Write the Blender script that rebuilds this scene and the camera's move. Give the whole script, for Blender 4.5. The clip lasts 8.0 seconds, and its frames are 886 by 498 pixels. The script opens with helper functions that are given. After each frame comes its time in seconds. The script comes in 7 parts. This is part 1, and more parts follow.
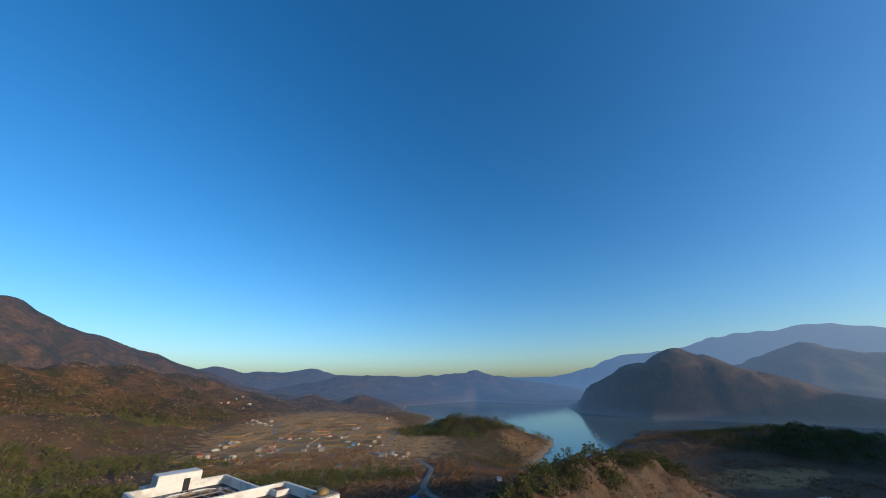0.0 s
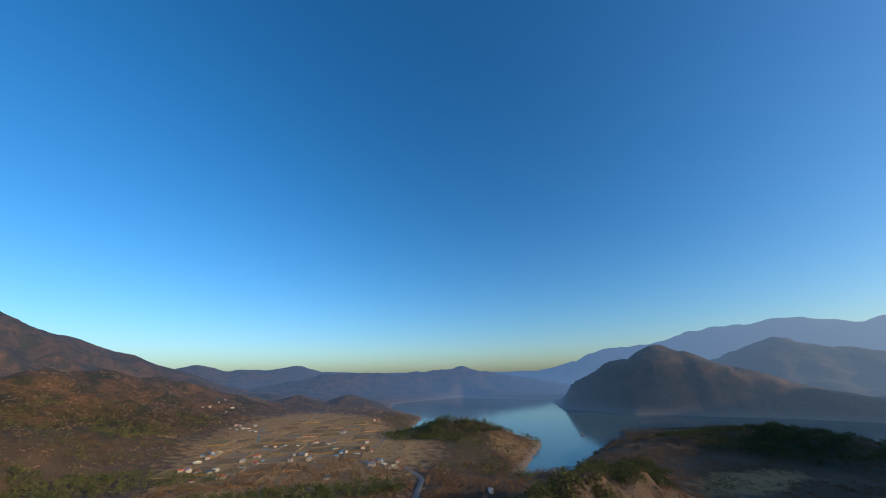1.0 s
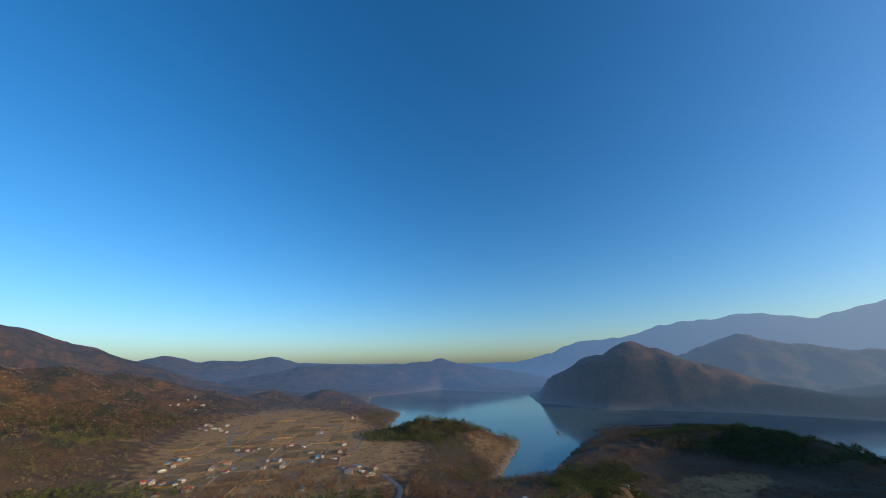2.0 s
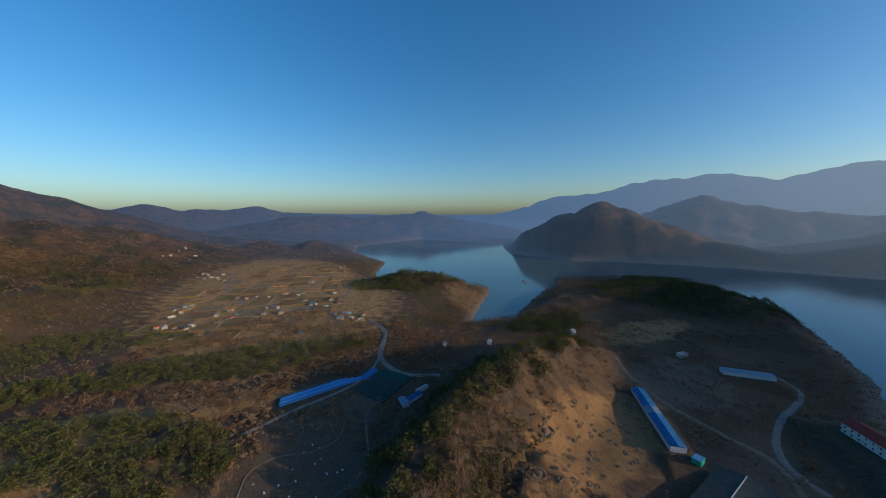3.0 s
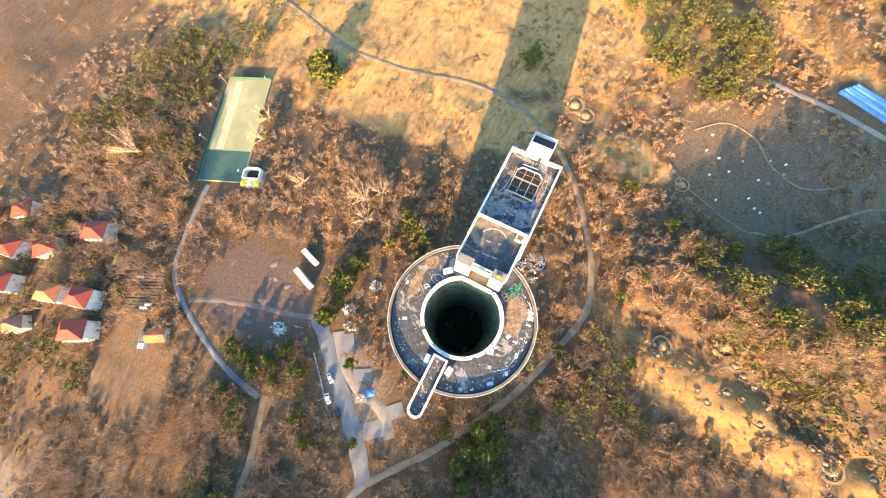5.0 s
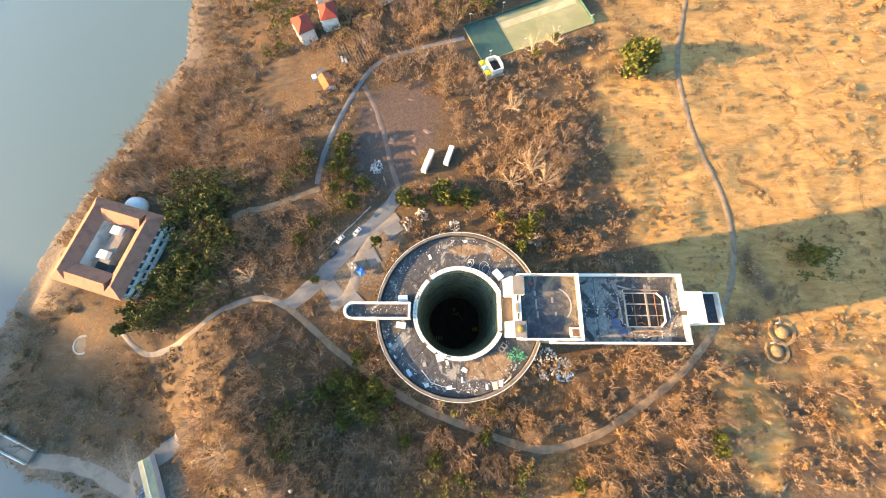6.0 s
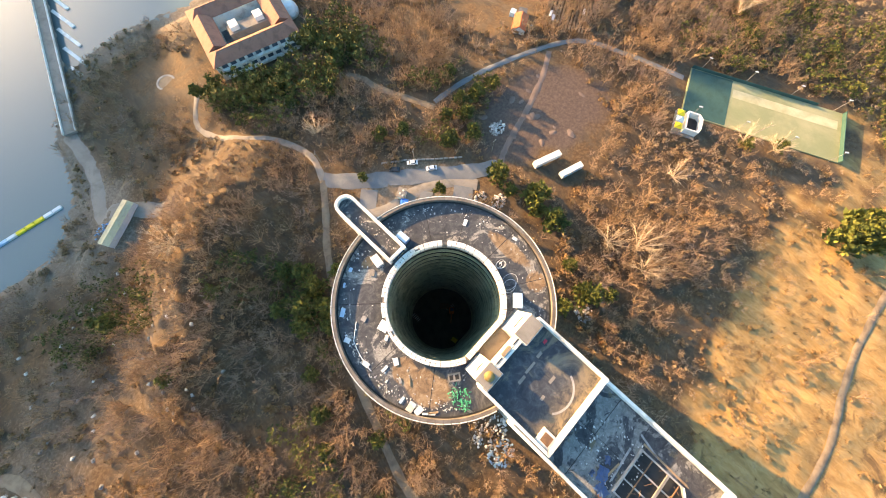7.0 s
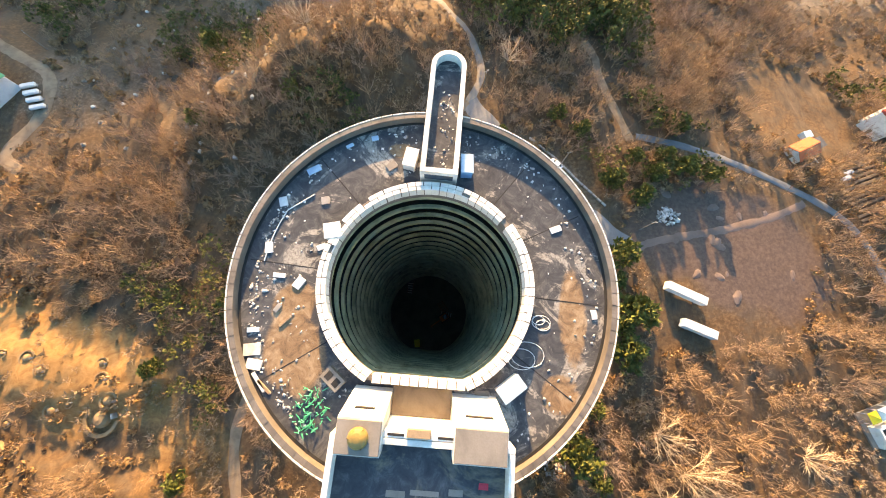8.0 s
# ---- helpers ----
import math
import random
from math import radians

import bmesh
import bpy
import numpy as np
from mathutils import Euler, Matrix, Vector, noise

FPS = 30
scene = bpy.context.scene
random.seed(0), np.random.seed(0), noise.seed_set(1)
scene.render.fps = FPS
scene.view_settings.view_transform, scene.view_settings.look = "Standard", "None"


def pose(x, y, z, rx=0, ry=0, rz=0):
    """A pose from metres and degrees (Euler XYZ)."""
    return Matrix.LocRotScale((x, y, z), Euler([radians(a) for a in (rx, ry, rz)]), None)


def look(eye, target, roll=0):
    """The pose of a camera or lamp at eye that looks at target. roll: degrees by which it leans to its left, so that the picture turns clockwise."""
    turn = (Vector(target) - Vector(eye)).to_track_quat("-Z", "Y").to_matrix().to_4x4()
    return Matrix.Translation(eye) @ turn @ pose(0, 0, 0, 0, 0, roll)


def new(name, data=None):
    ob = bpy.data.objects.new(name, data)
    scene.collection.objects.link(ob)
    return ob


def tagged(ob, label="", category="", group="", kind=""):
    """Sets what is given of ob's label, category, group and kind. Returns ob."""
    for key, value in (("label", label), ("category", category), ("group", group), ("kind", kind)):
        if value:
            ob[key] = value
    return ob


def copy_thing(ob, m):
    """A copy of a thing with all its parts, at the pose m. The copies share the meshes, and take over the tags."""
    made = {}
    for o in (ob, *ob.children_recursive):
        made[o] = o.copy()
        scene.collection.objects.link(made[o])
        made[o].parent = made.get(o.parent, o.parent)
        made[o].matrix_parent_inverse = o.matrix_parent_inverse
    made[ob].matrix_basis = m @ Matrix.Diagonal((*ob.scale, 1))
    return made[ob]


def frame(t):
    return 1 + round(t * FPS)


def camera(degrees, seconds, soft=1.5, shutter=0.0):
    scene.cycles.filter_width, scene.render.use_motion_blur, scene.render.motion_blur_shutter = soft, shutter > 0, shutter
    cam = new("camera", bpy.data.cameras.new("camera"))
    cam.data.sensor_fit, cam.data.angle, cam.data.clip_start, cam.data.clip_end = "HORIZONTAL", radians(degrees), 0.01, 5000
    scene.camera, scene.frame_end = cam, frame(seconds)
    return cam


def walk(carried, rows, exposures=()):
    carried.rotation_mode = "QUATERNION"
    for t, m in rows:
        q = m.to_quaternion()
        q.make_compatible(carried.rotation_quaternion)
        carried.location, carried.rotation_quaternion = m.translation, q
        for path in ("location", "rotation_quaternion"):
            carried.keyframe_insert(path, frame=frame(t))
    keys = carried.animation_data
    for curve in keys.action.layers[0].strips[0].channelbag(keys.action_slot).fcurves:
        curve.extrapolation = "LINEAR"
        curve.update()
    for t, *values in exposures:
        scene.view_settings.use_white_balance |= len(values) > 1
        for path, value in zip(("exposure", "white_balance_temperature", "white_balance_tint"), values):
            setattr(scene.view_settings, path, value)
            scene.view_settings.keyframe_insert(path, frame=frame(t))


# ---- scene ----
# The place: an empty round tower hotel with a square wing, on a wooded peninsula in a reservoir,
# seen from a small aircraft that climbs, tips over and turns above it. The tower's axis is x = y = 0,
# the wing points to +y, the ground at its foot is z = 0.

# ---- camera ----
PATH = [  # seconds, eye x y z, heading, pitch, lean
    (0.0, -29.3, -34.9, 87.0, 51.51, 21.95, -0.39),
    (0.5, -29.9, -33.3, 94.0, 52.45, 21.32, -0.45),
    (1.0, -31.5, -30.5, 103.5, 54.01, 21.00, -1.22),
    (2.3, -25.7, -21.8, 129.5, 59.02, 17.43, -1.42),
    (2.5, -23.6, -20.5, 134.0, 59.88, 15.24, -1.48),
    (2.7, -21.5, -20.7, 139.0, 60.82, 12.58, -1.41),
    (2.9, -19.7, -21.3, 144.3, 60.76, 2.04, -0.88),
    (3.0, -19.0, -21.6, 147.0, 60.14, -5.73, -0.26),
    (3.2, -18.1, -22.3, 152.2, 57.97, -21.84, 1.22),
    (3.5, -15.5, -22.9, 158.7, 53.88, -35.32, 2.69),
    (4.0, -5.0, -16.6, 163.0, 39.94, -59.31, 5.70),
    (4.5, -0.5, -11.7, 161.9, 10.74, -69.27, 2.93),
    (5.0, 1.7, -8.1, 160.7, -33.58, -73.55, -6.53),
    (5.2, 2.5, -7.0, 160.1, -51.33, -74.25, -10.05),
    (6.3, 6.6, -0.6, 144.6, -103.85, -75.27, -0.24),
    (6.5, 6.5, 0.8, 140.3, -110.57, -75.19, 0.52),
    (7.0, 4.9, 3.6, 128.7, -131.33, -75.54, 2.16),
    (7.5, 2.0, 4.9, 115.7, -154.55, -76.48, 4.86),
    (8.0, -0.8, 4.9, 102.5, -175.96, -76.03, 9.20),
]
LENS = 105.89
EXPOSURES = [(0.0, 0.38, 5850, 7), (2.6, 0.3, 5850, 7), (3.1, 0.08, 6100, 8), (3.5, 1.0, 6800, 11), (4.1, 3.0, 9600, 16), (5.2, 3.15, 9900, 16), (6.3, 2.85, 10900, 16), (8.0, 2.9, 10900, 16)]


def heading_pose(x, y, z, heading, pitch, lean):
    h, p = radians(heading), radians(pitch)
    way = Vector((math.sin(h) * math.cos(p), math.cos(h) * math.cos(p), math.sin(p)))
    eye = Vector((x, y, z))
    return look(eye, eye + way * 100, lean)


cam = camera(LENS, 8.0, soft=1.0)
walk(cam, [(row[0], heading_pose(*row[1:])) for row in PATH], EXPOSURES)

# ---- daylight ----
SUN_TO = Vector((-0.17, 1.0, 0)).normalized()   # the way in which shadows fall
SUN_EL = 13.0
world = bpy.data.worlds.new("sky")
scene.world = world
world.use_nodes = True
wn = world.node_tree.nodes
sky = wn.new("ShaderNodeTexSky")
sky.sky_type = "NISHITA"
sky.sun_disc = False
sky.sun_elevation = radians(SUN_EL)
sky.sun_rotation = math.atan2(-SUN_TO.x, -SUN_TO.y)
sky.altitude = 200
sky.air_density = 1.0
sky.dust_density = 1.8
sky.ozone_density = 3.0
wn["Background"].inputs["Strength"].default_value = 0.15
clear = wn.new("ShaderNodeHueSaturation")          # the deep blue of a dry winter morning
clear.inputs["Saturation"].default_value = 1.26
world.node_tree.links.new(sky.outputs["Color"], clear.inputs["Color"])
world.node_tree.links.new(clear.outputs["Color"], wn["Background"].inputs["Color"])

sun_data = bpy.data.lights.new("sun", "SUN")
sun_data.energy = 3.3
sun_data.angle = radians(0.5)
sun_data.color = (1.0, 0.73, 0.45)
sun = new("sun", sun_data)
beam = Vector((SUN_TO.x * math.cos(radians(SUN_EL)), SUN_TO.y * math.cos(radians(SUN_EL)), -math.sin(radians(SUN_EL))))
sun.rotation_euler = beam.to_track_quat("-Z", "Y").to_euler()
sun.location = (60, -300, 200)


# ---- materials ----
class Nodes:
    """A short way to write node materials."""

    def __init__(self, name, rough=0.85, metal=0.0):
        self.mat = bpy.data.materials.new(name)
        self.mat.use_nodes = True
        self.tree = self.mat.node_tree
        self.bsdf = self.tree.nodes["Principled BSDF"]
        self.bsdf.inputs["Roughness"].default_value = rough
        self.bsdf.inputs["Metallic"].default_value = metal
        self.bsdf.inputs["Specular IOR Level"].default_value = 0.25
        self.at = None

    def node_out(self):
        return self.tree.nodes["Material Output"].inputs["Surface"]

    def node(self, kind):
        return self.tree.nodes.new(kind)

    def link(self, a, b):
        self.tree.links.new(a, b)

    def coords(self, local=False):
        if self.at is None:
            if local:
                self.at = self.node("ShaderNodeTexCoord").outputs["Object"]
            else:
                self.at = self.node("ShaderNodeNewGeometry").outputs["Position"]
        return self.at

    def noise(self, scale, detail=5.0, rough=0.6, squash=None, warp=0.0):
        n = self.node("ShaderNodeTexNoise")
        n.inputs["Scale"].default_value = scale
        n.inputs["Detail"].default_value = detail
        n.inputs["Roughness"].default_value = rough
        n.inputs["Distortion"].default_value = warp
        src = self.coords()
        if squash:
            m = self.node("ShaderNodeMapping")
            m.inputs["Scale"].default_value = squash
            self.link(src, m.inputs["Vector"])
            src = m.outputs["Vector"]
        self.link(src, n.inputs["Vector"])
        return n.outputs["Fac"]

    def step(self, value, lo, hi):
        m = self.node("ShaderNodeMapRange")
        m.interpolation_type = "SMOOTHSTEP"
        m.inputs["From Min"].default_value = lo
        m.inputs["From Max"].default_value = hi
        self.link(value, m.inputs["Value"])
        return m.outputs["Result"]

    def attr(self, name):
        a = self.node("ShaderNodeAttribute")
        a.attribute_name = name
        return a.outputs["Fac"]

    def math(self, op, a, b):
        m = self.node("ShaderNodeMath")
        m.operation = op
        m.use_clamp = op in ("ADD", "SUBTRACT", "MULTIPLY")
        for socket, v in zip(m.inputs, (a, b)):
            if isinstance(v, (int, float)):
                socket.default_value = v
            else:
                self.link(v, socket)
        return m.outputs["Value"]

    def mix(self, fac, a, b):
        m = self.node("ShaderNodeMix")
        m.data_type = "RGBA"
        for socket, v in ((m.inputs[0], fac), (m.inputs[6], a), (m.inputs[7], b)):
            if isinstance(v, (int, float)):
                socket.default_value = v
            elif isinstance(v, tuple):
                socket.default_value = (*v, 1)
            else:
                self.link(v, socket)
        return m.outputs[2]

    def ramp(self, value, *stops):
        r = self.node("ShaderNodeValToRGB")
        e = r.color_ramp.elements
        while len(e) < len(stops):
            e.new(0.5)
        for el, (p, c) in zip(e, stops):
            el.position, el.color = p, (*c, 1)
        self.link(value, r.inputs["Fac"])
        return r.outputs["Color"]

    def random(self):
        return self.node("ShaderNodeObjectInfo").outputs["Random"]

    def island(self):
        return self.node("ShaderNodeNewGeometry").outputs["Random Per Island"]

    def bump(self, value, strength=0.4, distance=0.1):
        b = self.node("ShaderNodeBump")
        b.inputs["Strength"].default_value = strength
        b.inputs["Distance"].default_value = distance
        self.link(value, b.inputs["Height"])
        self.link(b.outputs["Normal"], self.bsdf.inputs["Normal"])

    def done(self, colour):
        if isinstance(colour, tuple):
            self.bsdf.inputs["Base Color"].default_value = (*colour, 1)
        else:
            self.link(colour, self.bsdf.inputs["Base Color"])
        return self.mat


def worn(name, base, dirt, scale=0.5, amount=0.5, rough=0.85, metal=0.0, fine=8.0, depth=0.03, vary=0.0):
    """A plain surface with broad stains, fine grain and relief."""
    n = Nodes(name, rough, metal)
    big = n.step(n.noise(scale, 6, 0.65, warp=0.4), 0.62 - amount * 0.5, 0.72)
    small = n.noise(fine, 4, 0.7)
    c = n.mix(big, base, dirt)
    c = n.mix(n.math("MULTIPLY", n.step(small, 0.35, 0.75), 0.35), c, tuple(v * 0.6 for v in base))
    if vary:
        c = n.mix(n.math("MULTIPLY", n.random(), vary), c, dirt)
    n.bump(small, 0.35, depth)
    return n.done(c)


def ground_material(distant=False):
    n = Nodes("distant_hills" if distant else "hillside", 0.95)
    huge = n.noise(0.012, 5, 0.6, warp=0.5)
    mid = n.noise(0.09, 7, 0.68, warp=0.8)
    small = n.noise(0.9, 7, 0.72, warp=0.3)
    streak = n.noise(0.35, 6, 0.75, squash=(1.0, 0.3, 1.0), warp=0.6)
    litter = n.ramp(small, (0.25, (0.036, 0.022, 0.013)), (0.48, (0.085, 0.05, 0.026)), (0.72, (0.17, 0.105, 0.055)))
    dull = n.ramp(streak, (0.3, (0.043, 0.031, 0.022)), (0.55, (0.09, 0.064, 0.043)), (0.75, (0.16, 0.118, 0.08)))
    forest = n.mix(n.step(mid, 0.4, 0.62), litter, dull)
    straw = n.ramp(streak, (0.22, (0.17, 0.092, 0.037)), (0.45, (0.31, 0.178, 0.068)), (0.72, (0.45, 0.285, 0.125)))
    straw = n.mix(n.math("MULTIPLY", n.step(mid, 0.52, 0.66), 0.8), straw, litter)
    grass = n.math("MULTIPLY", n.attr("grass"), n.step(n.math("ADD", n.math("MULTIPLY", mid, 0.6), n.attr("grass")), 0.55, 1.0))
    c = n.mix(grass, forest, straw)
    soil = n.ramp(small, (0.25, (0.105, 0.081, 0.06)), (0.5, (0.165, 0.132, 0.102)), (0.75, (0.25, 0.21, 0.165)))
    c = n.mix(n.step(n.math("ADD", n.math("MULTIPLY", n.attr("soil"), 0.6), n.math("MULTIPLY", small, 0.6)), 0.45, 1.0), c, soil)
    sand = n.ramp(n.noise(0.45, 8, 0.75, warp=1.0), (0.25, (0.11, 0.058, 0.024)), (0.45, (0.22, 0.12, 0.048)), (0.7, (0.32, 0.195, 0.088)))
    c = n.mix(n.step(n.math("ADD", n.math("MULTIPLY", n.attr("sand"), 0.7), n.math("MULTIPLY", small, 0.5)), 0.45, 0.95), c, sand)
    earth = n.ramp(small, (0.25, (0.048, 0.0336, 0.028)), (0.5, (0.084, 0.0584, 0.048)), (0.75, (0.128, 0.092, 0.076)))
    c = n.mix(n.step(n.math("ADD", n.math("MULTIPLY", n.attr("red"), 0.7), n.math("MULTIPLY", mid, 0.5)), 0.5, 0.95), c, earth)
    far = n.ramp(n.noise(0.018, 10, 0.72, warp=0.6), (0.32, (0.02, 0.021, 0.009)), (0.44, (0.04, 0.032, 0.014)), (0.54, (0.085, 0.045, 0.02)), (0.72, (0.14, 0.076, 0.034)))
    far = n.mix(n.math("MULTIPLY", n.step(n.noise(0.13, 5, 0.7), 0.42, 0.66), 0.55), far, (0.014, 0.015, 0.008))
    c = n.mix(n.attr("woods"), c, far)
    n.bump(n.math("ADD", n.math("MULTIPLY", small, 0.6), n.math("MULTIPLY", mid, 0.8)), 0.35, 0.3)
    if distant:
        # haze painted as a glow on the hills' own surface, bluer away from the sun
        haze_glow = n.node("ShaderNodeEmission")
        n.link(n.mix(n.attr("sunward"), (0.085, 0.15, 0.27), (0.3, 0.36, 0.42)), haze_glow.inputs["Color"])
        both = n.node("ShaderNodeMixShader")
        n.link(n.attr("haze_glow"), both.inputs["Fac"])
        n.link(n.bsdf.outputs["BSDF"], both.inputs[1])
        n.link(haze_glow.outputs["Emission"], both.inputs[2])
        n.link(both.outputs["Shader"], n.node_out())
    return n.done(c)


def foliage(name, dark, light, dry=None):
    n = Nodes(name, 0.8)
    c = n.mix(n.island(), dark, light)
    if dry:
        c = n.mix(n.step(n.noise(0.05, 3), 0.45, 0.7), c, dry)
    return n.done(c)


def water_material():
    n = Nodes("lake_water", 0.1)
    n.bsdf.inputs["Specular IOR Level"].default_value = 0.5
    n.bsdf.inputs["IOR"].default_value = 1.33
    n.bump(n.noise(0.12, 4, 0.6), 0.05, 0.2)
    return n.done((0.085, 0.135, 0.14))


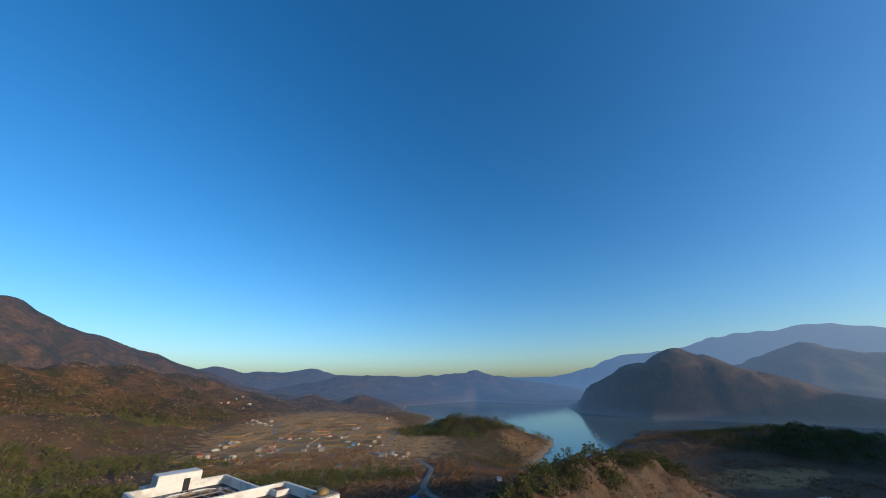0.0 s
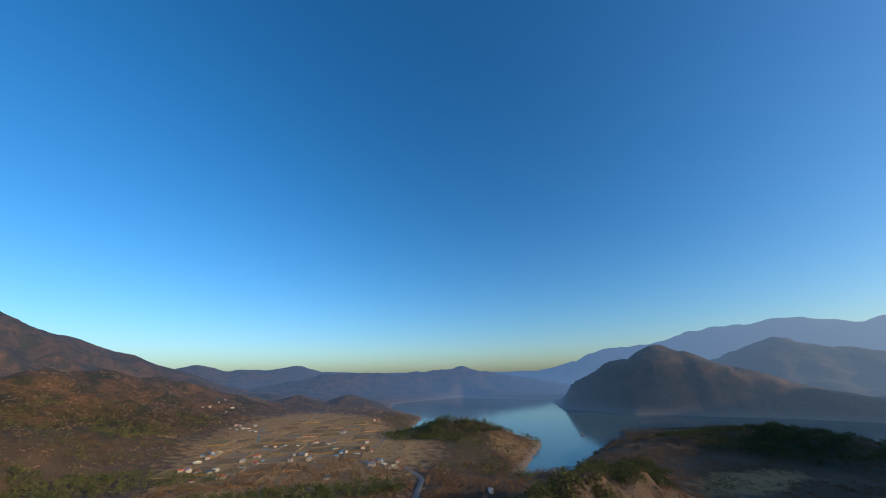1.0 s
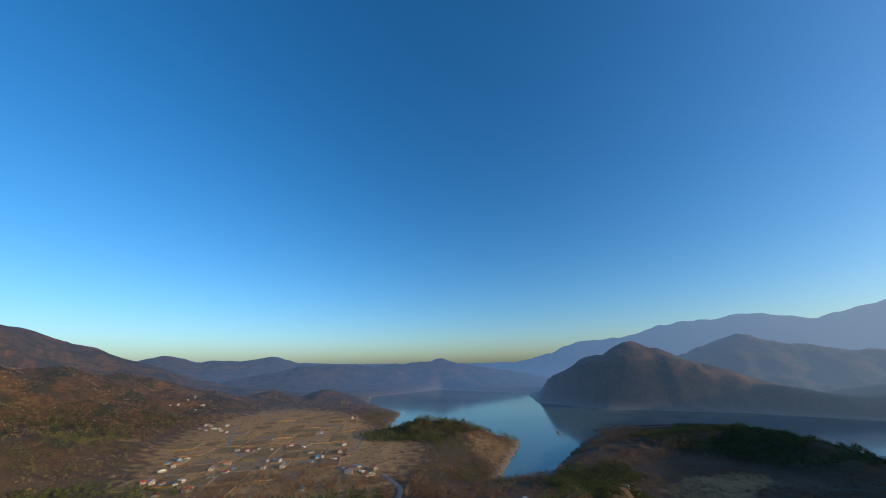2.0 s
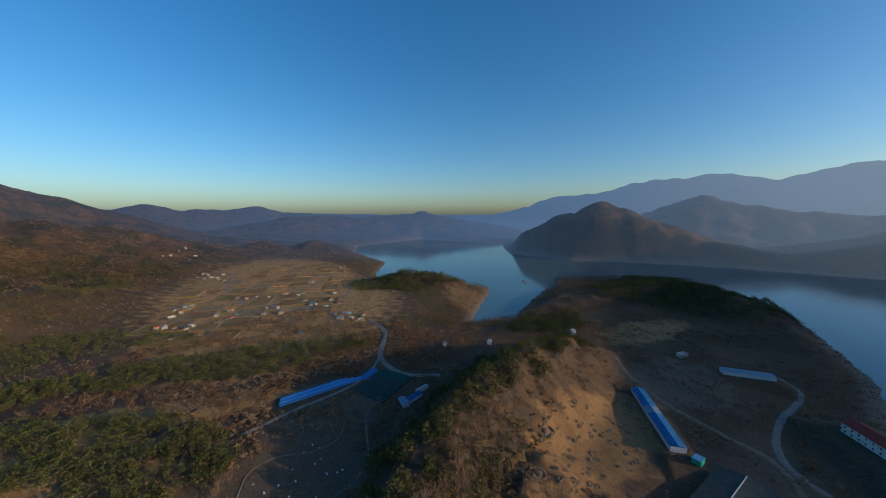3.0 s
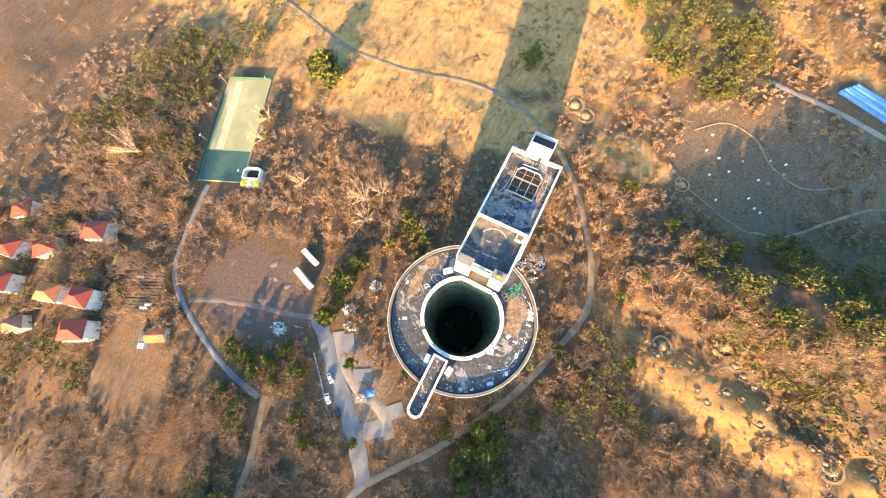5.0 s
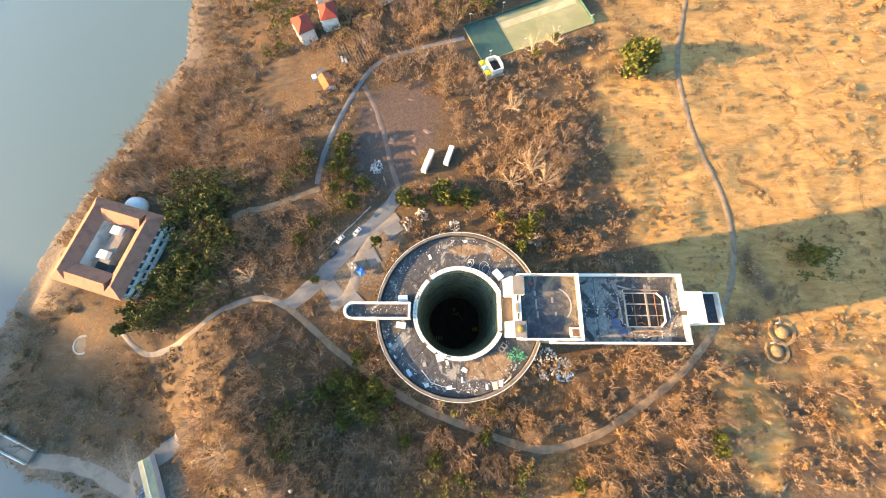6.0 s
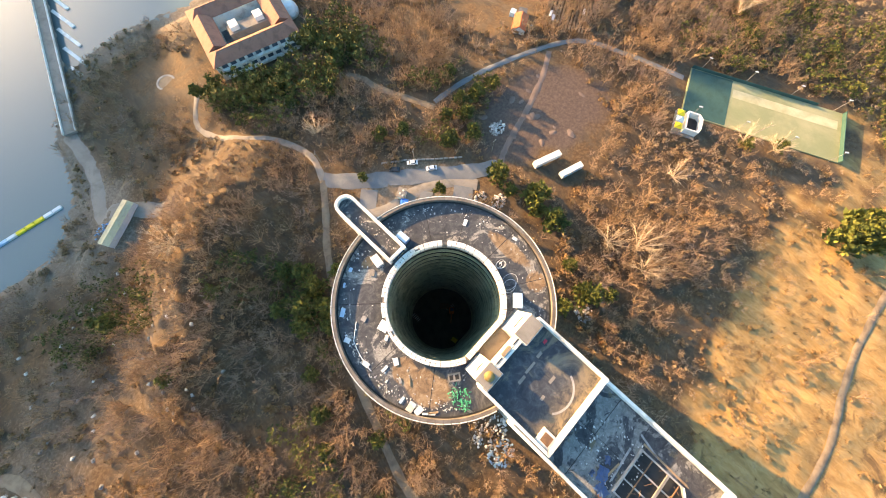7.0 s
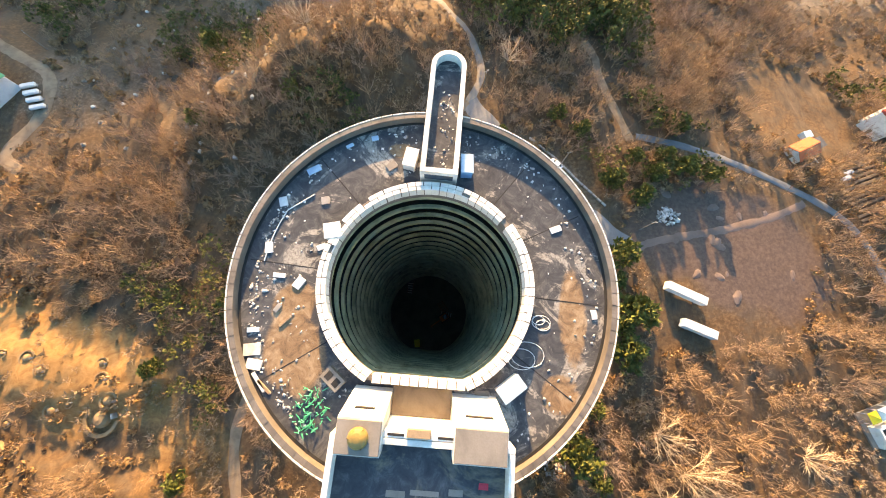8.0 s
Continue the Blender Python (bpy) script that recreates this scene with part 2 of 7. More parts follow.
MAT = {
    "ground": ground_material(),
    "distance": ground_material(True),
    "water": water_material(),
    "white_wall": worn("white_painted_concrete", (0.68, 0.66, 0.61), (0.38, 0.34, 0.29), 0.25, 0.35, 0.8, fine=3.0),
    "tile": worn("white_parapet_tile", (0.7, 0.69, 0.65), (0.5, 0.46, 0.4), 0.35, 0.3, 0.6, fine=4.0, vary=0.35),
    "rim_tile": worn("stained_rim_tile", (0.2, 0.172, 0.15), (0.1, 0.085, 0.072), 0.4, 0.55, 0.8, fine=4.0, vary=0.5),
    "grey_wall": worn("grey_concrete_wall", (0.33, 0.32, 0.3), (0.16, 0.15, 0.14), 0.2, 0.5),
    "teal_wall": worn("mossy_balcony_wall", (0.36, 0.41, 0.26), (0.14, 0.17, 0.1), 0.3, 0.5),
    # near black: puts the shade of openings and corridors into colour; also joints
    "shade_and_joint_black": worn("near_black_shade_and_joints", (0.03, 0.03, 0.03), (0.015, 0.015, 0.015), 0.5),
    "well_bottom": worn("dark_mossy_floor", (0.1, 0.115, 0.085), (0.05, 0.06, 0.045), 0.3, 0.5),
    "digger_orange": worn("orange_machine_paint", (0.6, 0.2, 0.05), (0.35, 0.12, 0.05), 1.0, 0.4, 0.6),
    "bitumen": worn("weathered_bitumen_roof", (0.075, 0.08, 0.085), (0.2, 0.2, 0.19), 0.3, 0.4, 0.8, fine=2.0),
    "asphalt": worn("worn_asphalt", (0.125, 0.135, 0.145), (0.18, 0.185, 0.185), 0.15, 0.5, 0.9, fine=5.0),
    "concrete_road": worn("pale_concrete_road", (0.216, 0.194, 0.169), (0.144, 0.13, 0.112), 0.2, 0.4, 0.9),
    "dirt_track": worn("dirt_track", (0.22, 0.168, 0.118), (0.12, 0.09, 0.064), 0.25, 0.5, 0.95, depth=0.1),
    "red_earth": worn("reddish_earth", (0.165, 0.12, 0.102), (0.1, 0.075, 0.064), 0.08, 0.5, 0.95, depth=0.1),
    "green_roof": worn("green_sheet_roof", (0.1, 0.125, 0.115), (0.16, 0.17, 0.15), 0.15, 0.4, 0.6),
    "bright_green": worn("bright_green_sheet", (0.04, 0.4, 0.24), (0.05, 0.28, 0.2), 0.4, 0.3, 0.5),
    "blue_roof": worn("blue_sheet_roof", (0.05, 0.27, 0.6), (0.13, 0.38, 0.64), 0.2, 0.4, 0.5),
    "pale_blue": worn("pale_blue_sheet", (0.35, 0.5, 0.6), (0.22, 0.38, 0.52), 0.4, 0.4, 0.6),
    "red_roof": worn("red_tile_roof", (0.3, 0.048, 0.034), (0.19, 0.045, 0.032), 0.4, 0.4, 0.8),
    "orange_roof": worn("orange_tile_roof", (0.5, 0.14, 0.06), (0.33, 0.1, 0.055), 0.4, 0.4, 0.8),
    "brown_roof": worn("brown_tile_roof", (0.31, 0.125, 0.085), (0.2, 0.085, 0.06), 0.3, 0.4, 0.8),
    "white_metal": worn("white_metal_box", (0.6, 0.61, 0.61), (0.5, 0.5, 0.48), 0.4, 0.35, 0.55),
    "cream_roof": worn("cream_sheet_roof", (0.66, 0.62, 0.42), (0.5, 0.46, 0.34), 0.3, 0.4, 0.6),
    "glass": worn("window_glass", (0.05, 0.07, 0.09), (0.09, 0.11, 0.13), 0.5, 0.4, 0.15),
    "net_green": worn("green_practice_turf", (0.2, 0.215, 0.115), (0.31, 0.29, 0.17), 0.06, 0.55, 0.9),
    "worn_turf": worn("pale_worn_turf", (0.46, 0.41, 0.27), (0.28, 0.27, 0.15), 0.12, 0.6, 0.9),
    "net_dark": worn("green_mesh_fence", (0.03, 0.085, 0.075), (0.025, 0.065, 0.055), 0.3, 0.4, 0.9),
    "black_net": worn("black_shade_net", (0.035, 0.06, 0.06), (0.06, 0.1, 0.09), 0.2, 0.4, 0.9),
    "blue_net": worn("blue_shade_net", (0.05, 0.2, 0.45), (0.04, 0.14, 0.33), 0.2, 0.4, 0.8),
    "yellow": worn("yellow_canvas", (0.75, 0.55, 0.04), (0.6, 0.4, 0.05), 0.5, 0.3, 0.7),
    "gold": worn("gold_dome_paint", (0.22, 0.15, 0.05), (0.15, 0.1, 0.04), 1.5, 0.3, 0.4),
    "blue_paint": worn("blue_painted_metal", (0.1, 0.3, 0.5), (0.07, 0.2, 0.36), 0.8, 0.4, 0.5),
    "worn_tarp": worn("faded_blue_tarpaulin", (0.07, 0.16, 0.32), (0.12, 0.17, 0.24), 1.2, 0.5, 0.7),
    "tarp": worn("blue_tarpaulin", (0.03, 0.3, 0.75), (0.05, 0.22, 0.55), 1.2, 0.3, 0.6),
    "rust": worn("rusty_steel", (0.2, 0.11, 0.06), (0.11, 0.06, 0.04), 1.0, 0.5, 0.9),
    "steel": worn("grey_steel", (0.3, 0.3, 0.3), (0.18, 0.17, 0.16), 1.0, 0.4, 0.6, 0.4),
    "wood": worn("weathered_wood", (0.3, 0.21, 0.13), (0.17, 0.11, 0.07), 1.0, 0.4, 0.9),
    "car_white": worn("white_car_paint", (0.7, 0.72, 0.74), (0.6, 0.62, 0.64), 1.0, 0.2, 0.25),
    "car_dark": worn("black_car_paint", (0.03, 0.035, 0.04), (0.05, 0.05, 0.055), 1.0, 0.2, 0.25),
    "rubber": worn("black_rubber", (0.02, 0.02, 0.02), (0.03, 0.03, 0.03), 2.0, 0.3, 0.9),
    "pine": foliage("pine_needles", (0.0378, 0.0588, 0.0151), (0.143, 0.146, 0.0378)),
    "pine_wood": foliage("pine_wood_needles", (0.02, 0.031, 0.008), (0.125, 0.13, 0.034), (0.12, 0.105, 0.03)),
    "bark": worn("brown_bark", (0.16, 0.11, 0.08), (0.1, 0.07, 0.05), 2.0, 0.4, 0.95),
    "pale_limb": foliage("pale_bare_limbs", (0.38, 0.28, 0.19), (0.58, 0.45, 0.31)),
    "twigs": foliage("bare_twigs", (0.13, 0.078, 0.045), (0.4, 0.26, 0.155), (0.27, 0.19, 0.145)),
    "russet": foliage("russet_twigs", (0.09, 0.046, 0.02), (0.23, 0.125, 0.055), (0.15, 0.09, 0.05)),
    "straw": foliage("dry_grass_blades", (0.21, 0.126, 0.0525), (0.392, 0.266, 0.133)),
    "shrub": foliage("dry_shrub", (0.105, 0.0595, 0.028), (0.252, 0.154, 0.077)),
    "winter_crown": foliage("leafless_crowns", (0.19, 0.13, 0.087), (0.36, 0.245, 0.155), (0.27, 0.195, 0.135)),
    "oak": foliage("withered_oak_leaves", (0.17, 0.1, 0.05), (0.34, 0.205, 0.1), (0.25, 0.17, 0.1)),
    "plot_tan": worn("tan_stubble_plot", (0.42, 0.24, 0.095), (0.27, 0.15, 0.06), 0.05, 0.5, 0.95, depth=0.1),
    "plot_dark": worn("ploughed_soil", (0.2, 0.115, 0.048), (0.26, 0.155, 0.07), 0.05, 0.5, 0.95, depth=0.1),
    "plot_olive": worn("olive_winter_crop", (0.2, 0.135, 0.05), (0.28, 0.165, 0.065), 0.05, 0.5, 0.95, depth=0.1),
    "sand_mound": worn("sandy_mound", (0.274, 0.187, 0.104), (0.173, 0.115, 0.0648), 0.5, 0.5, 0.95, depth=0.1),
    "beige_wall": worn("beige_rendered_wall", (0.34, 0.29, 0.23), (0.22, 0.18, 0.14), 0.3, 0.4),
    "rubble": foliage("mixed_rubble", (0.18, 0.17, 0.16), (0.62, 0.6, 0.57)),
    "plastic_green": worn("green_plastic_net", (0.03, 0.4, 0.2), (0.02, 0.25, 0.14), 2.0, 0.3, 0.6),
    "plastic_red": worn("red_plastic", (0.6, 0.04, 0.06), (0.45, 0.03, 0.04), 2.0, 0.3, 0.5),
}


# ---- helpers for meshes ----
def mesh_of(name, verts, faces, material, smooth=False):
    me = bpy.data.meshes.new(name)
    me.from_pydata([tuple(v) for v in verts], [], [tuple(f) for f in faces])
    me.materials.append(material)
    if smooth:
        me.polygons.foreach_set("use_smooth", [True] * len(me.polygons))
    me.update()
    return me


def array_mesh(name, verts, tris, material, smooth=False):
    """A mesh from numpy arrays of places and of triangles or quads."""
    me = bpy.data.meshes.new(name)
    n, k = tris.shape
    me.vertices.add(len(verts))
    me.vertices.foreach_set("co", np.asarray(verts, np.float32).ravel())
    me.loops.add(n * k)
    me.loops.foreach_set("vertex_index", np.asarray(tris, np.int32).ravel())
    me.polygons.add(n)
    me.polygons.foreach_set("loop_start", np.arange(0, n * k, k, dtype=np.int32))
    me.polygons.foreach_set("loop_total", np.full(n, k, np.int32))
    if smooth:
        me.polygons.foreach_set("use_smooth", np.ones(n, bool))
    me.materials.append(material)
    me.update(calc_edges=True)
    return me


def part(name, bm, material, parent, label=""):
    """Links a bmesh or a mesh as one object under a thing or a part."""
    if isinstance(bm, bmesh.types.BMesh):
        me = bpy.data.meshes.new(name)
        bmesh.ops.recalc_face_normals(bm, faces=bm.faces)
        bm.to_mesh(me)
        bm.free()
        me.materials.append(material)
    else:
        me = bm
    ob = new(name, me)
    ob.parent = parent
    return tagged(ob, label)


def thing(name, m, label, category, group="", kind=""):
    ob = new(name)
    ob.matrix_basis = m
    return tagged(ob, label, category, group, kind)


def box(bm, x0, x1, y0, y1, z0, z1, bevel=0.0):
    made = bmesh.ops.create_cube(bm, size=1.0, matrix=Matrix.Translation(((x0 + x1) / 2, (y0 + y1) / 2, (z0 + z1) / 2)) @ Matrix.Diagonal((x1 - x0, y1 - y0, z1 - z0, 1)))
    if bevel:
        edges = {e for v in made["verts"] for e in v.link_edges}
        bmesh.ops.bevel(bm, geom=list(edges), offset=bevel, segments=1, affect="EDGES")
    return bm


def boxed(*args, bevel=0.0):
    return box(bmesh.new(), *args, bevel=bevel)


def cyl(bm, r0, r1, a, b, sides=8):
    """A tapered rod from a to b."""
    a, b = Vector(a), Vector(b)
    turn = (b - a).to_track_quat("Z", "Y").to_matrix().to_4x4()
    bmesh.ops.create_cone(bm, cap_ends=True, segments=sides, radius1=r0, radius2=r1, depth=(b - a).length, matrix=Matrix.Translation((a + b) / 2) @ turn)
    return bm


def prism(bm, outline, z0, z1):
    """A block over a flat outline; z0 and z1 are heights or lists of them."""
    n = len(outline)
    lo = [bm.verts.new((x, y, z0 if isinstance(z0, (int, float)) else z0[i])) for i, (x, y) in enumerate(outline)]
    hi = [bm.verts.new((x, y, z1 if isinstance(z1, (int, float)) else z1[i])) for i, (x, y) in enumerate(outline)]
    bm.faces.new(list(reversed(lo)))
    bm.faces.new(hi)
    for i in range(n):
        bm.faces.new((lo[i], lo[(i + 1) % n], hi[(i + 1) % n], hi[i]))
    return bm


# ---- the lie of the land ----
WATER_Z = -14.0
SHORE = [(433, 188), (485, 138), (684, 142), (788, 131), (849, 152), (930, 20), (968, -160), (865, -195), (640, -238), (440, -225),
         (235, -160), (165, -148), (96, -141), (76, -160), (67, -190), (48, -222), (8, -224), (-40, -212), (-100, -186), (-160, -164),
         (-215, -172), (-330, -150), (-520, -190), (-500, -330), (-250, -345), (-60, -405), (60, -430), (500, -560), (1200, -620),
         (1280, -190), (1260, -20), (1230, 180), (1320, 420), (1750, 620), (1900, 1250), (1300, 1260), (1045, 1030), (880, 720), (660, 579), (640, 420), (655, 245)]


def inside(px, py, outline):
    """For arrays: whether inside the outline, and the distance to its edge."""
    hit = np.zeros(px.shape, bool)
    far = np.full(px.shape, 1e9)
    n = len(outline)
    for i in range(n):
        (ax, ay), (bx, by) = outline[i], outline[(i + 1) % n]
        cross = (ay > py) != (by > py)
        with np.errstate(divide="ignore", invalid="ignore"):
            hit ^= cross & (px < (bx - ax) * (py - ay) / (by - ay if by != ay else 1e-9) + ax)
        dx, dy = bx - ax, by - ay
        u = np.clip(((px - ax) * dx + (py - ay) * dy) / (dx * dx + dy * dy), 0, 1)
        far = np.minimum(far, np.hypot(px - ax - u * dx, py - ay - u * dy))
    return hit, far


def smooth(v, lo, hi):
    u = np.clip((v - lo) / (hi - lo), 0, 1)
    return u * u * (3 - 2 * u)


rng = np.random.default_rng(7)
WAVES = [(rng.uniform(0, 6.283), rng.uniform(0, 6.283), rng.uniform(0, 6.283)) for _ in range(48)]


def ripple(x, y, size, octaves=4, first=0):
    """Smooth uneven ground of about unit height and the given size of lumps."""
    out, amp, k = np.zeros_like(x), 1.0, 6.283 / size
    for o in range(octaves):
        for j in range(3):
            a, p, q = WAVES[(first + o * 3 + j) % 48]
            u, v = x * math.cos(a) + y * math.sin(a), y * math.cos(a) - x * math.sin(a)
            out += amp * np.sin(u * k + p + 1.3 * np.sin(v * k * 0.7 + q)) * 0.5
        amp, k = amp * 0.52, k * 1.93
    return out


def polar(az, d, z):
    return (d * math.sin(radians(az)), d * math.cos(radians(az)), z)


def seen_from(eye, az, elev, d):
    """A crest at a bearing, an angle of height and a distance from a viewpoint."""
    return (eye[0] + d * math.sin(radians(az)), eye[1] + d * math.cos(radians(az)), eye[2] + d * math.tan(radians(elev)))


EYE = (-30.0, -24.0, 128.0)
# Each range: half width, roughness, and its crest.
RANGES = [
    (500, 0.06, [seen_from(EYE, a, e, d) for a, e, d in ((-40, 9.5, 1700), (-18, 10, 1900), (-3, 7.8, 2000), (5.7, 4.6, 2100), (10.9, 2.7, 2150), (15.3, 1.0, 2200), (22.5, -1.6, 2100), (29, -3.2, 2000))]),
    (600, 0.06, [seen_from(EYE, a, e, 4300) for a, e in ((12, 0.9), (15.3, 1.15), (19, 1.85), (22.9, 0.8), (24.5, 1.35), (27.8, 1.2), (31, 1.7), (34.5, 0.9), (40.7, 0.6), (47, 0.5), (53, 0.35), (60, 0.3), (66, 0.4), (70, 0.3))]),
    (380, 0.09, [seen_from(EYE, a, e, 2700) for a, e in ((24, -2.4), (28.9, -1.0), (36, 0.3), (40.7, 0.35), (46, 0.2), (51.5, 0.5), (57.3, 0.95), (62.8, -0.3), (67.9, -1.0), (72, -2.7))]),
    (290, 0.05, [seen_from(EYE, a, e, 1450) for a, e in ((66, -5.2), (70, -4.3), (74.5, -2.8), (78, -0.8), (81.5, 1.3), (84.9, 2.7), (88, 1.6), (92, -0.3), (97.3, -2.4), (103, -4))]),
    (700, 0.05, [seen_from(EYE, a, e, 4200) for a, e in ((62, -0.9), (66.2, -0.9), (71.4, 0.8), (75.1, 1.8), (78.3, 3.1), (84.6, 3.45), (89.9, 4.85), (94.8, 5.3), (100.2, 5.4), (105, 4.3), (108.5, 5.3), (112.3, 5.9), (120, 5.0), (135, 5.5))]),
    (330, 0.07, [seen_from(EYE, a, e, 2100) for a, e in ((90, 0.2), (93, 1.2), (95, 2.3), (97.7, 3.0), (101.7, 1.8), (106.5, 0.8), (113.4, 0.2), (125, 1.5))]),
    (260, 0.12, [seen_from(EYE, a, e, d) for a, e, d in ((-30, -1.5, 900), (-10, -1.0, 1000), (5, 0.2, 1200), (11, 0.3, 1300), (16.5, -0.8, 1350), (22.5, -2.4, 1400), (27, -3.8, 1400))]),
    (150, 0.14, [seen_from(EYE, a, e, d) for a, e, d in ((-28, -6, 560), (-12, -5.2, 620), (0, -5.0, 680), (8, -6.0, 760), (14, -7.5, 800), (18, -8.6, 800))]),
    (170, 0.10, [seen_from(EYE, a, e, 1500) for a, e in ((27.2, -5.4), (31.8, -3.0), (35.5, -4.0), (39.2, -3.1), (42.4, -4.8), (45.6, -6.2))]),
    (60, 0.08, [seen_from(EYE, a, e, d) for a, e, d in ((47.5, -10.8, 730), (50, -9.2, 740), (54, -7.9, 735), (60.5, -8.8, 715), (65.5, -10.3, 705))]),
    (110, 0.12, [polar(78, 540, 0), polar(90, 640, 16), polar(97, 690, 24), polar(104, 640, 20), polar(112, 540, 6)]),
    # unseen southern crest, heights set so that its shadow covers the south-east ground
    (600, 0.03, [(-1000, -900, 110), (-300, -1000, 130), (60, -1120, 170), (210, -1170, 205), (330, -1200, 264), (800, -1250, 298), (1400, -1300, 316)]),
    (160, 0.12, [(-900, -420, 40), (-500, -560, 60), (-150, -640, 55), (200, -760, 70)]),
    (600, 0.10, [(-1500, 300, 240), (-1300, -300, 190), (-1200, -800, 180)]),
    # hills close to the tower
    (52, 0.05, [(78, 66, 7), (120, 70, 20), (175, 66, 34), (235, 52, 40), (300, 32, 31), (345, 20, 14)]),
    (42, 0.05, [(60, 24, 0), (92, 28, 4), (125, 24, 7), (160, 16, 10)]),
    (34, 0.05, [(10, -102, 4), (28, -90, 14), (46, -78, 16), (64, -62, 11)]),
    (120, 0.05, [(-330, 330, 30), (-150, 360, 20), (-20, 330, 10), (60, 230, 7)]),
]


# Levelled ground: centre, half sizes, turn and height.
PADS = [(-163, 42, 37, 16, 112.5, 0.5), (181, -67, 36, 18, -26, -2.5), (-34, -160, 26, 24, -16, -4.0), (195, 165, 26, 24, 0, 0.5), (150, 200, 48, 14, -21, 1.0),
        (-90, -22, 36, 26, 0, 0.3), (252, -40, 40, 8, 17.5, 2.0), (371, -116, 8, 22, 0, 0.5), (64, -124, 15, 8, 27, -6.0), (-134, 20, 9, 9, 0, 0.6), (282, -168, 32, 18, 20, -2.0)]


def height(x, y):
    wet, far = inside(x, y, SHORE)
    depth = np.where(wet, -far, far)
    land = np.where(wet, -1.5 - 6 * smooth(far, 0, 60), 14.0 * smooth(far, 0, 130) ** 0.8)
    z = WATER_Z + land
    r = np.hypot(x, y)
    keep = smooth(depth, -5, 60)
    z = z + keep * (0.7 * ripple(x, y, 90, 3) * smooth(r, 45, 130) + 0.11 * ripple(x, y, 14, 3, 20) * smooth(r, 26, 60) * (1 - smooth(r, 400, 900)))
    z = z + keep * 9 * smooth(y, 300, 1200) * smooth(r, 400, 1000)
    for wide, rough, crest in RANGES:
        best, away, along, done = np.full(x.shape, -1e9), np.zeros(x.shape), np.zeros(x.shape), 0.0
        for (ax, ay, az), (bx, by, bz) in zip(crest, crest[1:]):
            dx, dy = bx - ax, by - ay
            u = np.clip(((x - ax) * dx + (y - ay) * dy) / (dx * dx + dy * dy), 0, 1)
            d = np.hypot(x - ax - u * dx, y - ay - u * dy) / wide
            top = az + u * (bz - az)
            hill = np.where(d < 3, (top - WATER_Z) * np.exp(-1.1 * d ** 1.5), 0)
            nearer = hill > best
            best, away = np.where(nearer, hill, best), np.where(nearer, d, away)
            along = np.where(nearer, done + u * math.hypot(dx, dy), along)
            done += math.hypot(dx, dy)
        if wide > 140:
            # spurs and side valleys that run down from the crest
            k = 1 / (22 + 0.11 * wide)
            spur = 0.5 + 0.5 * np.sin(along * k + 1.6 * np.sin(along * k * 0.43 + wide) + 0.9 * ripple(x, y, wide * 0.5, 2, 7))
            best = best * (1 - 0.22 * spur * smooth(away, 0.1, 0.9))
        best = best * smooth(depth, -4, 25 + wide * 0.12)
        if wide > 125:
            best = best * smooth(r, 260, 800)
        lump = 1 + rough * (0.45 if wide > 125 else 1.0) * ripple(x, y, wide * 0.55, 4, int(wide) % 40) * np.clip(best / 40, 0, 1) ** 0.3
        hill = WATER_Z + best * lump
        soft = min(wide * 0.06, 8)
        z = np.where(best > 0.3, np.maximum(z, hill) + np.maximum(soft - np.abs(z - hill), 0) ** 2 / (4 * soft), z)
    for cx, cy, rx, ry, turn, level in PADS:
        c, s = math.cos(radians(turn)), math.sin(radians(turn))
        u, v = np.abs((x - cx) * c + (y - cy) * s) / rx, np.abs((y - cy) * c - (x - cx) * s) / ry
        w = 1 - smooth(np.maximum(u, v), 1.0, 1.8)
        z = z * (1 - w) + level * w
    # the flat yard about the tower
    z = z * smooth(r, 30, 62) + 0.0 * (1 - smooth(r, 30, 62))
    return z


def spot(x, y, cx, cy, rx, ry, turn=0.0, edge=0.35):
    c, s = math.cos(radians(turn)), math.sin(radians(turn))
    u, v = ((x - cx) * c + (y - cy) * s) / rx, ((y - cy) * c - (x - cx) * s) / ry
    return 1 - smooth(np.hypot(u, v) + 0.12 * ripple(x, y, 26, 3, 9), 1 - edge, 1 + edge)


FAR_FROM = 1000.0


